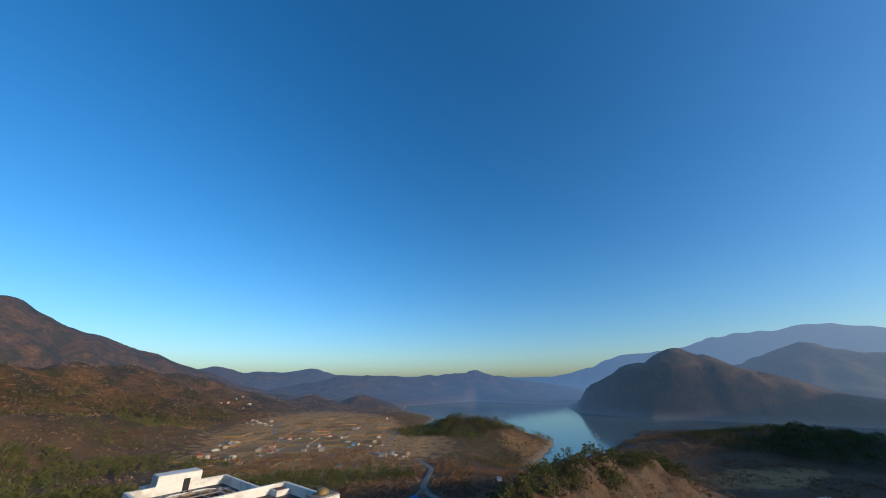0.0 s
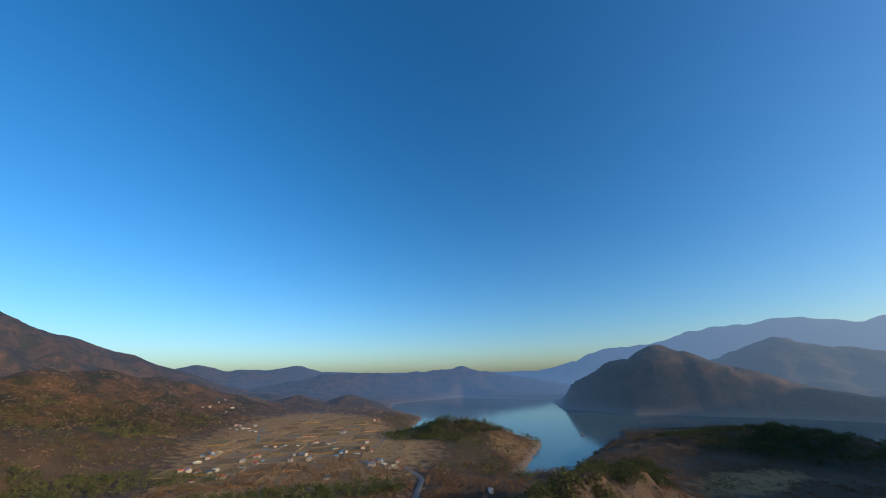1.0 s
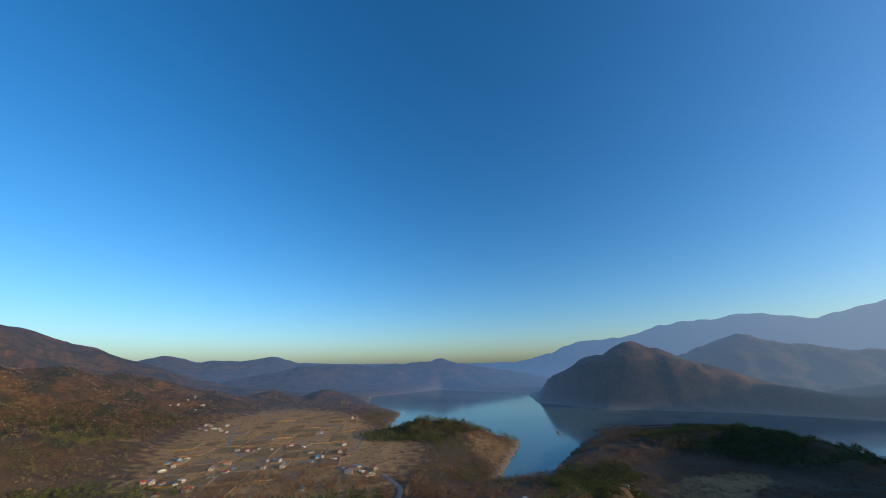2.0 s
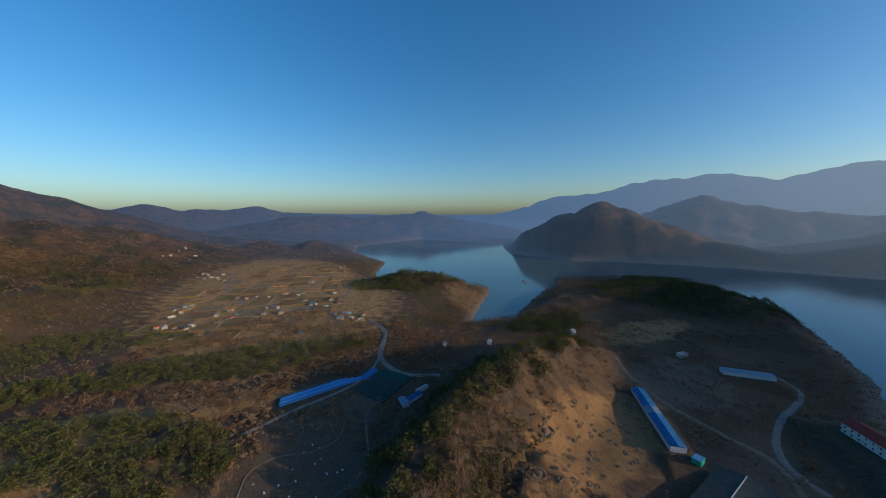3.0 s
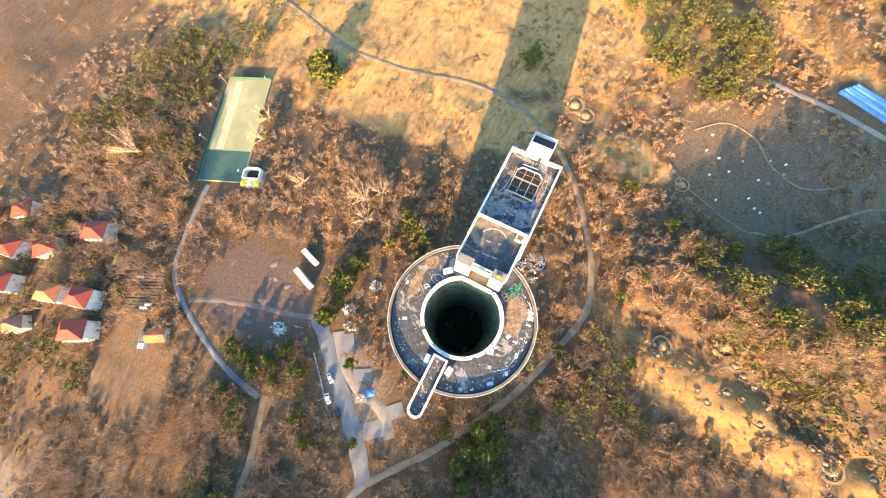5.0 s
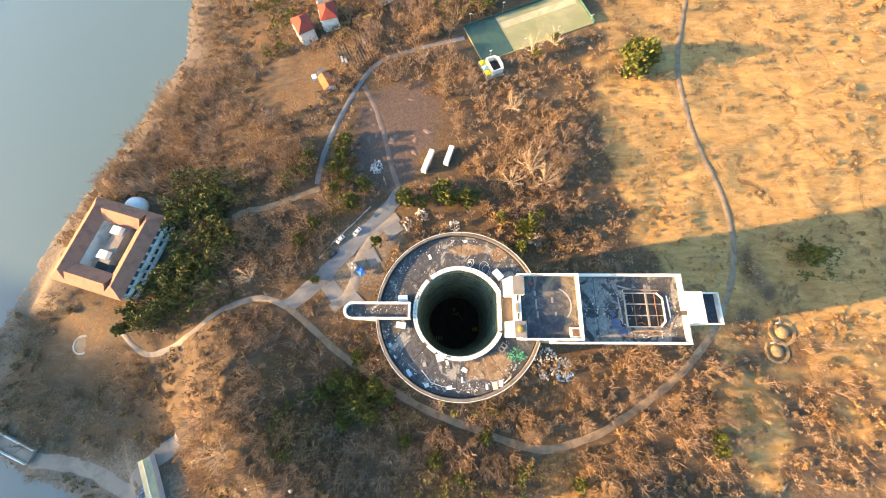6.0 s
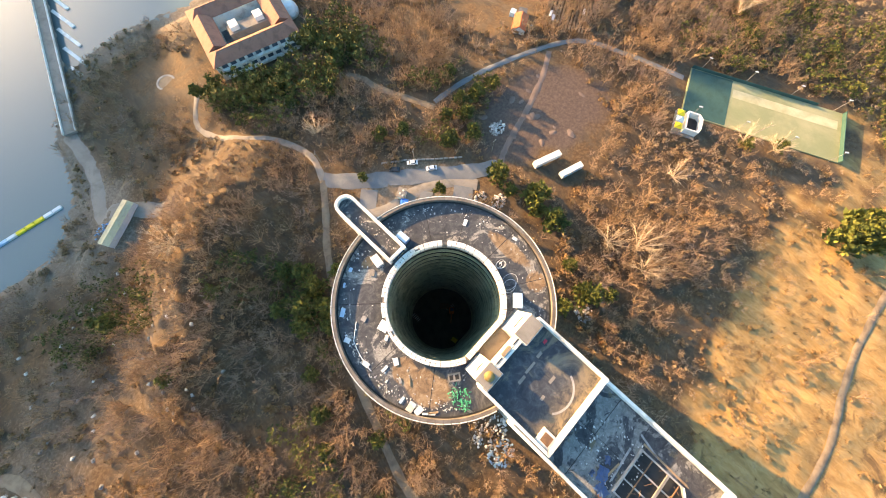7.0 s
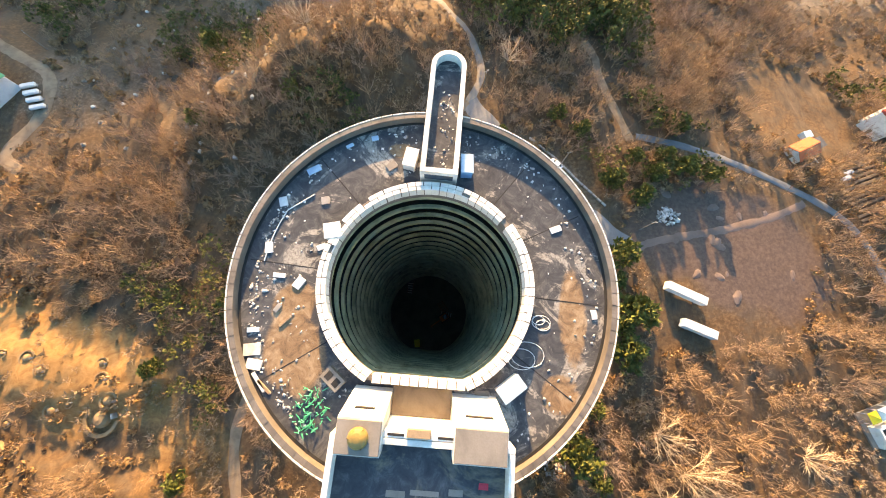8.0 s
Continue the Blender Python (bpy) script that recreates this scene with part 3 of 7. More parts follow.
def build_ground():
    rings = np.concatenate([np.arange(1.5, 260, 1.6), 260 * np.exp(np.arange(1, 255) * 0.01162)])
    sectors = 560
    a = np.arange(sectors) * 2 * math.pi / sectors
    x = (rings[:, None] * np.sin(a)[None]).ravel()
    y = (rings[:, None] * np.cos(a)[None]).ravel()
    z = height(x, y) + rng.normal(0, 0.05, len(x)) * smooth(np.hypot(x, y), 24, 60) * (1 - smooth(np.hypot(x, y), 260, 420))
    n = len(rings)
    r = np.hypot(x, y)
    grass = np.maximum.reduce([spot(x, y, -125, 200, 190, 112, 16), spot(x, y, -70, 104, 80, 26, 10),
                               spot(x, y, 420, 640, 420, 190, 55), spot(x, y, 340, 450, 260, 160, 30), spot(x, y, 520, 200, 120, 60, 60) * 0.7,
                               spot(x, y, 470, -40, 90, 35, -30) * 0.7, spot(x, y, 60, 285, 120, 25, -35) * 0.8, spot(x, y, 40, 120, 22, 14)])
    soil = np.maximum.reduce([spot(x, y, 95, 138, 42, 46, 20) * 0.5, spot(x, y, 140, 165, 45, 28, -25) * 0.6, spot(x, y, -98, -26, 34, 24) * 0.35, spot(x, y, -30, -45, 26, 16, -40) * 0.8,
                              spot(x, y, 105, -75, 48, 28, 10) * 0.6, spot(x, y, 240, -95, 50, 34, -20) * 0.5, spot(x, y, 75, -140, 26, 30) * 0.9,
                              spot(x, y, 330, -60, 60, 45, -20) * 0.75, spot(x, y, -26, -205, 30, 24) * 0.7])
    wet, far = inside(x, y, SHORE)
    soil = np.maximum(soil, (1 - smooth(far, 5, 26)) * 0.95)
    sand = np.maximum.reduce([spot(x, y, 212, -8, 72, 32, -20), spot(x, y, 104, 22, 42, 15, -12) * 0.95, spot(x, y, 60, 44, 14, 12) * 0.7, spot(x, y, 690, 575, 40, 16, -40), spot(x, y, 640, 255, 70, 12, -40) * 0.6, spot(x, y, 3, 137, 16, 8) * 0.7])
    woods = smooth(r, 450, 900) * (1 - spot(x, y, 420, 640, 460, 230, 55, 0.15)) * smooth(z, WATER_Z + 4, 20)
    turn = np.degrees(np.arctan2(x, y))
    # strength of the painted haze glow: grows with distance, more on low ground
    haze_glow = (1 - np.exp(-np.maximum(r - FAR_FROM, 0) / 1900)) * (1 + 0.25 * (1 - smooth(z, WATER_Z, 160)) * smooth(r, FAR_FROM, 1500)) * (0.4 + 0.6 * smooth(turn, 10, 75))
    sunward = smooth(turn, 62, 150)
    red = np.maximum(spot(x, y, -98, -30, 34, 22, -15), spot(x, y, -76, -36, 18, 12) * 0.8)
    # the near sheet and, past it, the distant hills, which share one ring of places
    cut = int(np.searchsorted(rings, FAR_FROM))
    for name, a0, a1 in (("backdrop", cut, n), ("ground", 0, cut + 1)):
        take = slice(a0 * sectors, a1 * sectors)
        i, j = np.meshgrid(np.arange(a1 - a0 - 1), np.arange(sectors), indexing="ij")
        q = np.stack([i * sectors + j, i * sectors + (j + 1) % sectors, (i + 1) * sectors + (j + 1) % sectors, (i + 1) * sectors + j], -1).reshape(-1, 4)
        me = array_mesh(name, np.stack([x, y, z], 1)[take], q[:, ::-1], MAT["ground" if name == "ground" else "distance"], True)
        for key, value in (("red", red), ("grass", grass), ("soil", soil), ("sand", sand), ("woods", woods), ("haze_glow", haze_glow), ("sunward", sunward)):
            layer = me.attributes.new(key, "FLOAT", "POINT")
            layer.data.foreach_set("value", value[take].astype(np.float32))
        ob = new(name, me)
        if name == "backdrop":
            tagged(ob, "wooded mountains round the lake with blue haze put into their surface", "mountains", kind="structure")
    return tagged(ob, "dry winter hillsides of brown scrub, straw grass and bare earth", "ground", kind="structure")


ground = build_ground()


def drop(x, y):
    """The height of the ground at a place."""
    return float(height(np.array([float(x)]), np.array([float(y)]))[0])


def build_water():
    bm = bmesh.new()
    bmesh.ops.create_circle(bm, cap_ends=True, segments=64, radius=4800, matrix=Matrix.Translation((0, 0, WATER_Z)))
    ob = part("water", bm, MAT["water"], None)
    tagged(ob, "calm blue reservoir water between hills", "lake", kind="structure")


build_water()


def strip(name, line, wide, material, label, category, lift=0.3):
    """A road laid on the ground along a line."""
    pts = []
    for k in range(len(line) - 1):
        p0, p1, p2, p3 = (Vector(line[max(0, min(len(line) - 1, k + o))]) for o in (-1, 0, 1, 2))
        n = max(2, int((p2 - p1).length / 3))
        for s in range(n):
            u = s / n
            pts.append(0.5 * ((2 * p1) + (p2 - p0) * u + (2 * p0 - 5 * p1 + 4 * p2 - p3) * u * u + (3 * p1 - p0 - 3 * p2 + p3) * u ** 3))
    pts.append(Vector(line[-1]))
    across = [-0.5, -0.25, 0, 0.25, 0.5]
    px, py = [], []
    for k, p in enumerate(pts):
        d = (pts[min(k + 1, len(pts) - 1)] - pts[max(k - 1, 0)]).normalized()
        w = wide * (1 + 0.1 * math.sin(k * 1.7))
        for c in across:
            px.append(p.x - d.y * w * c)
            py.append(p.y + d.x * w * c)
    px, py = np.array(px), np.array(py)
    z = height(px, py).reshape(-1, 5)
    z = z.mean(1, keepdims=True) * 0.6 + z * 0.4 + lift
    z[:, 0] -= 0.25
    z[:, 4] -= 0.25
    n = len(pts)
    i, j = np.meshgrid(np.arange(n - 1), np.arange(4), indexing="ij")
    q = np.stack([i * 5 + j, (i + 1) * 5 + j, (i + 1) * 5 + j + 1, i * 5 + j + 1], -1).reshape(-1, 4)
    me = array_mesh(name, np.stack([px, py, z.ravel()], 1), q[:, ::-1], material, True)
    return tagged(new(name, me), label, category, kind="structure")


# ---- the tower ----
ROOF = 66.5
R_OUT, R_WELL = 20.3, 11.2
FLAT = 10.1        # the well's rim is cut straight on the wing's side


def arc(r, a):
    return (r * math.sin(a), r * math.cos(a))


def rim_point(r, a, flat):
    """A point of the well's rim: a circle cut off at y = flat."""
    x, y = arc(r, a)
    if y > flat:
        x, y = x * flat / y, flat
        if abs(x) > r:
            x = math.copysign(r, x)
    return x, y


def ring_wall(bm, outer, inner, z0, z1):
    """A closed wall between two outlines of equal count."""
    n = len(outer)
    rows = [[bm.verts.new((x, y, z)) for x, y in line] for line, z in ((outer, z0), (outer, z1), (inner, z1), (inner, z0))]
    for k in range(4):
        a, b = rows[k], rows[(k + 1) % 4]
        for i in range(n):
            bm.faces.new((a[i], a[(i + 1) % n], b[(i + 1) % n], b[i]))
    return bm


def outline(r, flat=None, n=96):
    return [arc(r, 2 * math.pi * k / n) if flat is None else rim_point(r, 2 * math.pi * k / n, flat) for k in range(n)]


def roof_material(patches):
    n = Nodes("stained_concrete_deck" if patches else "littered_deck", 0.9)
    mid = n.noise(0.55, 8, 0.75, warp=0.9)
    fine = n.noise(2.6, 8, 0.75)
    big = n.noise(0.17, 7, 0.72, warp=1.4)
    dark = n.ramp(mid, (0.3, (0.024, 0.027, 0.032)), (0.5, (0.052, 0.056, 0.062)), (0.66, (0.105, 0.104, 0.102)), (0.8, (0.2, 0.19, 0.175)))
    pale = n.ramp(fine, (0.35, (0.1, 0.093, 0.084)), (0.5, (0.24, 0.225, 0.2)), (0.68, (0.4, 0.385, 0.35)))
    c = n.mix(n.math("MULTIPLY", n.step(big, 0.535, 0.6), n.step(mid, 0.36, 0.5)), dark, pale)
    if patches:
        earth = n.ramp(mid, (0.3, (0.1, 0.06, 0.035)), (0.5, (0.2, 0.128, 0.075)), (0.7, (0.34, 0.25, 0.165)))
        c = n.mix(n.step(n.math("ADD", n.math("MULTIPLY", n.attr("earth"), 0.7), n.math("MULTIPLY", mid, 0.6)), 0.72, 0.98), c, earth)
    c = n.mix(n.math("MULTIPLY", n.step(fine, 0.52, 0.7), 0.5), c, (0.03, 0.03, 0.031))
    n.bump(mid, 0.4, 0.06)
    return n.done(c)


def patched_roof_material():
    """The lower roof: grey screed patches on black felt."""
    n = Nodes("patched_roof_felt", 0.85)
    big = n.noise(0.22, 6, 0.7, warp=1.0)
    mid = n.noise(1.1, 8, 0.75, warp=0.7)
    felt = n.ramp(mid, (0.35, (0.022, 0.024, 0.028)), (0.6, (0.06, 0.062, 0.066)), (0.75, (0.14, 0.13, 0.12)))
    screed = n.ramp(mid, (0.3, (0.075, 0.075, 0.074)), (0.52, (0.17, 0.168, 0.16)), (0.72, (0.3, 0.29, 0.265)))
    c = n.mix(n.step(big, 0.47, 0.53), felt, screed)
    c = n.mix(n.math("MULTIPLY", n.step(n.noise(0.4, 5, 0.7), 0.58, 0.68), 0.6), c, (0.19, 0.14, 0.08))
    n.bump(mid, 0.3, 0.05)
    return n.done(c)


def dark_roof_material():
    n = Nodes("blackened_roof_screed", 0.7)
    big = n.noise(0.12, 6, 0.7, warp=0.9)
    mid = n.noise(0.6, 8, 0.75, warp=0.8)
    c = n.ramp(mid, (0.32, (0.02, 0.024, 0.03)), (0.52, (0.042, 0.048, 0.056)), (0.68, (0.09, 0.095, 0.1)), (0.8, (0.2, 0.2, 0.19)))
    c = n.mix(n.math("MULTIPLY", n.step(big, 0.54, 0.66), 0.7), c, (0.2, 0.165, 0.115))
    sep = n.node("ShaderNodeSeparateXYZ")
    n.link(n.coords(), sep.inputs["Vector"])
    edge = n.math("SUBTRACT", n.step(sep.outputs["Y"], 22.5, 27.5), n.step(sep.outputs["Y"], 28.0, 28.2))
    c = n.mix(n.math("MULTIPLY", n.step(mid, 0.35, 0.6), n.math("MULTIPLY", edge, 0.7)), c, (0.24, 0.175, 0.1))
    n.bump(mid, 0.3, 0.05)
    return n.done(c)


RING_DECK = roof_material(True)
DECK = roof_material(False)
DARK_DECK = dark_roof_material()
PATCHED_DECK = patched_roof_material()

tower = thing("tower_hotel", pose(0, 0, 0), "abandoned round concrete tower with an open well and a square wing", "building")


def build_ring():
    bm = ring_wall(bmesh.new(), outline(R_OUT - 0.1), outline(R_OUT - 0.6), -2, ROOF - 0.4)
    part("outer_wall", bm, MAT["grey_wall"], tower, "grey weathered outer wall")
    bm = ring_wall(bmesh.new(), outline(R_OUT - 0.1), outline(R_WELL - 0.2, FLAT - 0.2), ROOF - 0.4, ROOF)
    part("roof_slab", bm, MAT["grey_wall"], tower)
    # the worn surface of the ring roof, with earth blown over parts of it
    rows, cols = 12, 160
    g = []
    for i in range(rows + 1):
        for k in range(cols):
            a = 2 * math.pi * k / cols
            ix, iy = rim_point(R_WELL - 0.04, a, FLAT - 0.04)
            ox, oy = arc(R_OUT - 0.56, a)
            u = i / rows
            g.append((ix + (ox - ix) * u, iy + (oy - iy) * u, ROOF + 0.004))
    g = np.array(g)
    i, k = np.meshgrid(np.arange(rows), np.arange(cols), indexing="ij")
    q = np.stack([i * cols + k, i * cols + (k + 1) % cols, (i + 1) * cols + (k + 1) % cols, (i + 1) * cols + k], -1).reshape(-1, 4)
    me = array_mesh("roof_deck", g, q[:, ::-1], RING_DECK)
    earth = np.maximum.reduce([spot(g[:, 0], g[:, 1], *e) for e in ((12.5, 8.5, 3.5, 4.5, 30), (-16, 2, 1.8, 6), (4.5, -15.5, 2.0, 1.4), (13.6, 3.5, 2.2, 2.4), (-14.5, 10, 2, 2))])
    layer = me.attributes.new("earth", "FLOAT", "POINT")
    layer.data.foreach_set("value", earth.astype(np.float32))
    part("roof_deck", me, RING_DECK, tower, "stained ring roof with patches of earth")
    for a in (0.95, 1.62, 2.35, 3.75, 4.2, 4.75, 5.3):
        joint = boxed(-0.06, 0.06, R_WELL + 0.2, R_OUT - 1.2, ROOF + 0.004, ROOF + 0.016)
        bmesh.ops.transform(joint, matrix=pose(0, 0, 0, 0, 0, -math.degrees(a)), verts=joint.verts)
        part("deck_joint", joint, MAT["shade_and_joint_black"], tower)
    # inner parapet: a low wall with a coping of single tiles
    bm = ring_wall(bmesh.new(), outline(R_WELL - 0.04, FLAT - 0.04), outline(R_WELL - 0.6, FLAT - 0.6), ROOF - 1.4, ROOF + 1.05)
    part("well_parapet", bm, MAT["rim_tile"], tower, "stained parapet wall round the well")
    # outer parapet with a flat near-black strip behind it
    bm = ring_wall(bmesh.new(), outline(R_OUT), outline(R_OUT - 0.55), ROOF - 0.6, ROOF + 0.95)
    part("outer_parapet", bm, MAT["rim_tile"], tower)
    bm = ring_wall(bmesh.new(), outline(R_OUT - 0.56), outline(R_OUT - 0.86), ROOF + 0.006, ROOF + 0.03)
    part("gutter", bm, MAT["shade_and_joint_black"], tower, "flat near-black strip behind the parapet")
    # storeys seen down the well
    storeys = 19
    for k in range(storeys):
        z = ROOF - 2.9 - k * 3.2
        bm = ring_wall(bmesh.new(), outline(R_WELL + 0.15, FLAT + 0.15, 64), outline(R_WELL - 0.2 - 0.02 * k, FLAT - 0.2, 64), z - 0.15, z + 0.6)
        part("balcony", bm, MAT["teal_wall"], tower)
        # slabs and core wall coloured near black to stand for unlit corridors
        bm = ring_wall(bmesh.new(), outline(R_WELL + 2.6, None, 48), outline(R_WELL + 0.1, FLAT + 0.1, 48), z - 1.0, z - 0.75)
        part("floor_slab", bm, MAT["shade_and_joint_black"], tower)
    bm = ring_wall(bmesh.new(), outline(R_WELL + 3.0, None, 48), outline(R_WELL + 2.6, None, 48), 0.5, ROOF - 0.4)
    part("core_wall", bm, MAT["shade_and_joint_black"], tower)
    bm = bmesh.new()
    bmesh.ops.create_circle(bm, cap_ends=True, segments=64, radius=R_WELL + 3, matrix=Matrix.Translation((0, 0, 0.6)))
    part("well_floor", bm, MAT["well_bottom"], tower, "dark mossy floor")


build_ring()


def parapet(x0, x1, y0, y1, z0, z1, t, material, parent, name="parapet", open_side=""):
    """Four upright walls round a flat roof, end to end."""
    runs = {"s": (x0, x1, y0, y0 + t), "n": (x0, x1, y1 - t, y1), "w": (x0, x0 + t, y0 + t, y1 - t), "e": (x1 - t, x1, y0 + t, y1 - t)}
    for side, (a, b, c, d) in runs.items():
        if side not in open_side:
            part(name, boxed(a, b, c, d, z0, z1, bevel=0.05), material, parent)


def build_wing():
    x0, x1 = -9.2, 7.4
    # lower far block
    part("wing_wall", boxed(x0 + 0.1, x1 - 0.1, 21.5, 53.6, -2, 67.6), MAT["white_wall"], tower, "white wing block")
    part("wing_deck", boxed(x0 + 0.15, x1 - 0.15, 21.6, 53.5, 67.6, 68.0), PATCHED_DECK, tower, "lower roof of black felt with grey patches")
    parapet(x0, x1, 21.4, 53.7, 67.4, 69.5, 0.55, MAT["white_wall"], tower)
    # raised block next to the ring
    part("upper_wall", boxed(-8.7, 6.5, 13.8, 28.0, 0, 70.2), MAT["white_wall"], tower, "white raised block")
    part("upper_deck", boxed(-8.6, 6.4, 13.9, 27.9, 70.2, 70.6), DARK_DECK, tower, "dark upper roof")
    parapet(-8.8, 6.6, 13.7, 28.1, 70.0, 71.9, 0.5, MAT["white_wall"], tower)


build_wing()


def build_bridge():
    """The stair house that lies across the ring and sticks out over the edge."""
    bridge = thing("stair_house", pose(0, 0, 0), "long white-walled stair house with a rounded end on the ring roof", "stair house")
    x0, x1, y0, y1 = -2.3, 1.9, -26.0, -11.9
    n = 10
    end = [(-0.2 + 2.1 * math.cos(math.pi + math.pi * k / n), y0 + 2.1 * math.sin(math.pi + math.pi * k / n)) for k in range(n + 1)]
    outer = [(x1, y1), (x0, y1)] + end
    inner = [(x1 - 0.55, y1 - 0.55), (x0 + 0.55, y1 - 0.55)] + [(-0.2 + (x + 0.2) * 0.74, y0 + (y - y0) * 0.74) for x, y in end]
    bm = ring_wall(bmesh.new(), outer, inner, ROOF - 2.0, ROOF + 2.6)
    part("side_wall", bm, MAT["white_wall"], bridge, "white rounded wall")
    bm = prism(bmesh.new(), inner, ROOF - 1.9, ROOF + 1.5)
    part("deck", bm, DECK, bridge, "grey littered deck")
    # wedge that carries the overhang
    bm = bmesh.new()
    side = [(-R_OUT + 0.3, ROOF - 2.0), (-27.6, ROOF - 2.0), (-R_OUT + 0.3, ROOF - 26.0)]
    lo = [bm.verts.new((x0 + 0.3, y, z)) for y, z in side]
    hi = [bm.verts.new((x1 - 0.3, y, z)) for y, z in side]
    bm.faces.new(lo)
    bm.faces.new(list(reversed(hi)))
    for k in range(3):
        bm.faces.new((lo[k], hi[k], hi[(k + 1) % 3], lo[(k + 1) % 3]))
    part("wedge", bm, MAT["white_wall"], bridge)
    part("window", boxed(-1.8, 1.4, y1 - 0.05, y1 + 0.04, ROOF + 0.9, ROOF + 1.9), MAT["glass"], bridge, "dark strip window")


build_bridge()


# ---- roads and paths ----
ROADS = {
    "lane": [(-62, -26), (-50, -35), (-33, -50), (-18, -63), (-7, -75)],
    "loop": [(-7, -75), (3, -62), (12, -51), (24, -32), (34, -14), (41, 5), (49, 32), (46, 50), (38, 68), (15, 100), (-13, 121), (-48, 129), (-87, 122), (-131, 119), (-179, 132), (-240, 150), (-303, 166)],
    "hotel_road": [(-7, -75), (-11, -88), (-6, -104), (8, -122), (14, -140), (4, -152)],
    "lot_track": [(-62, -26), (-76, -31), (-95, -36), (-112, -42), (-124, -48)],
    "net_road": [(-155, 6), (-152, -6), (-147, -24), (-138, -42), (-118, -54), (-88, -65), (-67, -68)],
    "brown_path": [(-50, -108), (-54, -100), (-55, -92), (-65, -66)],
    "drive": [(-50, -27), (-41, -38), (-28, -44), (-14, -47), (-6, -55)],
    "shed_track": [(135, -34), (143, -39), (138, -55), (141, -70), (160, -80), (214, -106), (250, -104), (262, -80), (285, -45), (330, -18), (357, -10)],
    "east_road": [(145, -130), (173, -148), (219, -140), (252, -110), (300, -118), (368, -150), (380, -120)],
    "farm_road": [(330, 300), (304, 250), (270, 225), (240, 203), (224, 175), (222, 153), (235, 128)],
    "farm_lane": [(240, 203), (200, 186), (170, 186), (130, 196), (95, 200)],
    "shore_track": [(59, -188), (60, -172), (63, -157), (70, -138), (58, -128), (48, -116)],
    "field_bank": [(66, 152), (80, 163), (97, 160), (108, 148), (124, 142), (142, 152)],
    "terrace_edge": [(60, 128), (72, 118), (86, 112), (104, 104)],
    "ditch_path": [(104, 104), (122, 112), (140, 130), (158, 146), (180, 150)],
    "village_street": [(300, 330), (316, 350), (330, 420), (300, 500), (300, 590), (360, 720), (430, 830)],
    "village_lane": [(180, 450), (250, 470), (330, 420), (420, 440), (520, 520)],
    "village_row": [(170, 520), (230, 545), (300, 560), (380, 545), (480, 580)],
}
LOOKS = {"field_bank": (0.9, "dirt_track"), "terrace_edge": (0.8, "dirt_track"), "ditch_path": (1.4, "dirt_track"), "lane": (7.0, "asphalt"), "loop": (2.9, "dirt_track"), "hotel_road": (2.8, "concrete_road"), "lot_track": (3.6, "red_earth"), "net_road": (2.6, "asphalt"),
         "brown_path": (3.0, "dirt_track"), "drive": (5.0, "concrete_road"), "shed_track": (4.4, "dirt_track"), "east_road": (4.6, "concrete_road"),
         "farm_road": (6.0, "concrete_road"), "farm_lane": (3.5, "concrete_road"), "shore_track": (7.0, "concrete_road"),
         "village_street": (5.0, "concrete_road"), "village_lane": (4.0, "concrete_road"), "village_row": (4.0, "concrete_road")}
for key, line in ROADS.items():
    wide, look_key = LOOKS[key]
    label = {"asphalt": "grey asphalt lane with worn patches", "dirt_track": "narrow rutted dirt track through dry scrub",
             "red_earth": "reddish earth track across a bare lot", "concrete_road": "pale concrete road between fields"}[look_key]
    strip("road" if wide > 4.5 else "path", line, wide, MAT[look_key], label, "road" if wide > 4.5 else "path", 0.1 if look_key == "red_earth" else 0.28 + 0.02 * (len(key) % 5))

# ---- what stays clear of plants: x, y, radius ----
CLEAR = [(0, 0, 24), (0, 20, 18), (0, 35, 16), (0, 48, 15), (0, 58, 10), (-82, -12, 16), (-38, -43, 16), (-20, -48, 14), (-24, -42, 9), (180, -67, 36), (152, -54, 16), (212, -82, 18),
         (250, -40, 18), (228, -48, 14), (275, -30, 14), (372, -115, 24), (270, -160, 34), (198, 165, 30), (165, 203, 26), (140, 210, 16), (192, 126, 18), (-163, 42, 22), (-174, 68, 18), (-152, 16, 18),
         (-134, 20, 9), (-34, -160, 27), (12, -174, 17), (2, -166, 12), (64, -124, 13), (-98, -26, 24), (-82, -30, 18), (-110, -36, 16), (-141, -79, 10), (95, 138, 34), (-20, -205, 18), (-130, -92, 20), (62, -134, 12), (190, -5, 30), (230, -18, 26)]


def near_road(x, y, gap):
    out = np.zeros(x.shape, bool)
    for key, line in ROADS.items():
        w = LOOKS[key][0] / 2 + gap
        for (ax, ay), (bx, by) in zip(line, line[1:]):
            dx, dy = bx - ax, by - ay
            u = np.clip(((x - ax) * dx + (y - ay) * dy) / (dx * dx + dy * dy), 0, 1)
            out |= np.hypot(x - ax - u * dx, y - ay - u * dy) < w
    return out


def open_ground(x, y, gap=1.0):
    ok = ~near_road(x, y, gap)
    for cx, cy, r in CLEAR:
        ok &= np.hypot(x - cx, y - cy) > r
    wet, far = inside(x, y, SHORE)
    return ok & ~wet & (far > 3)


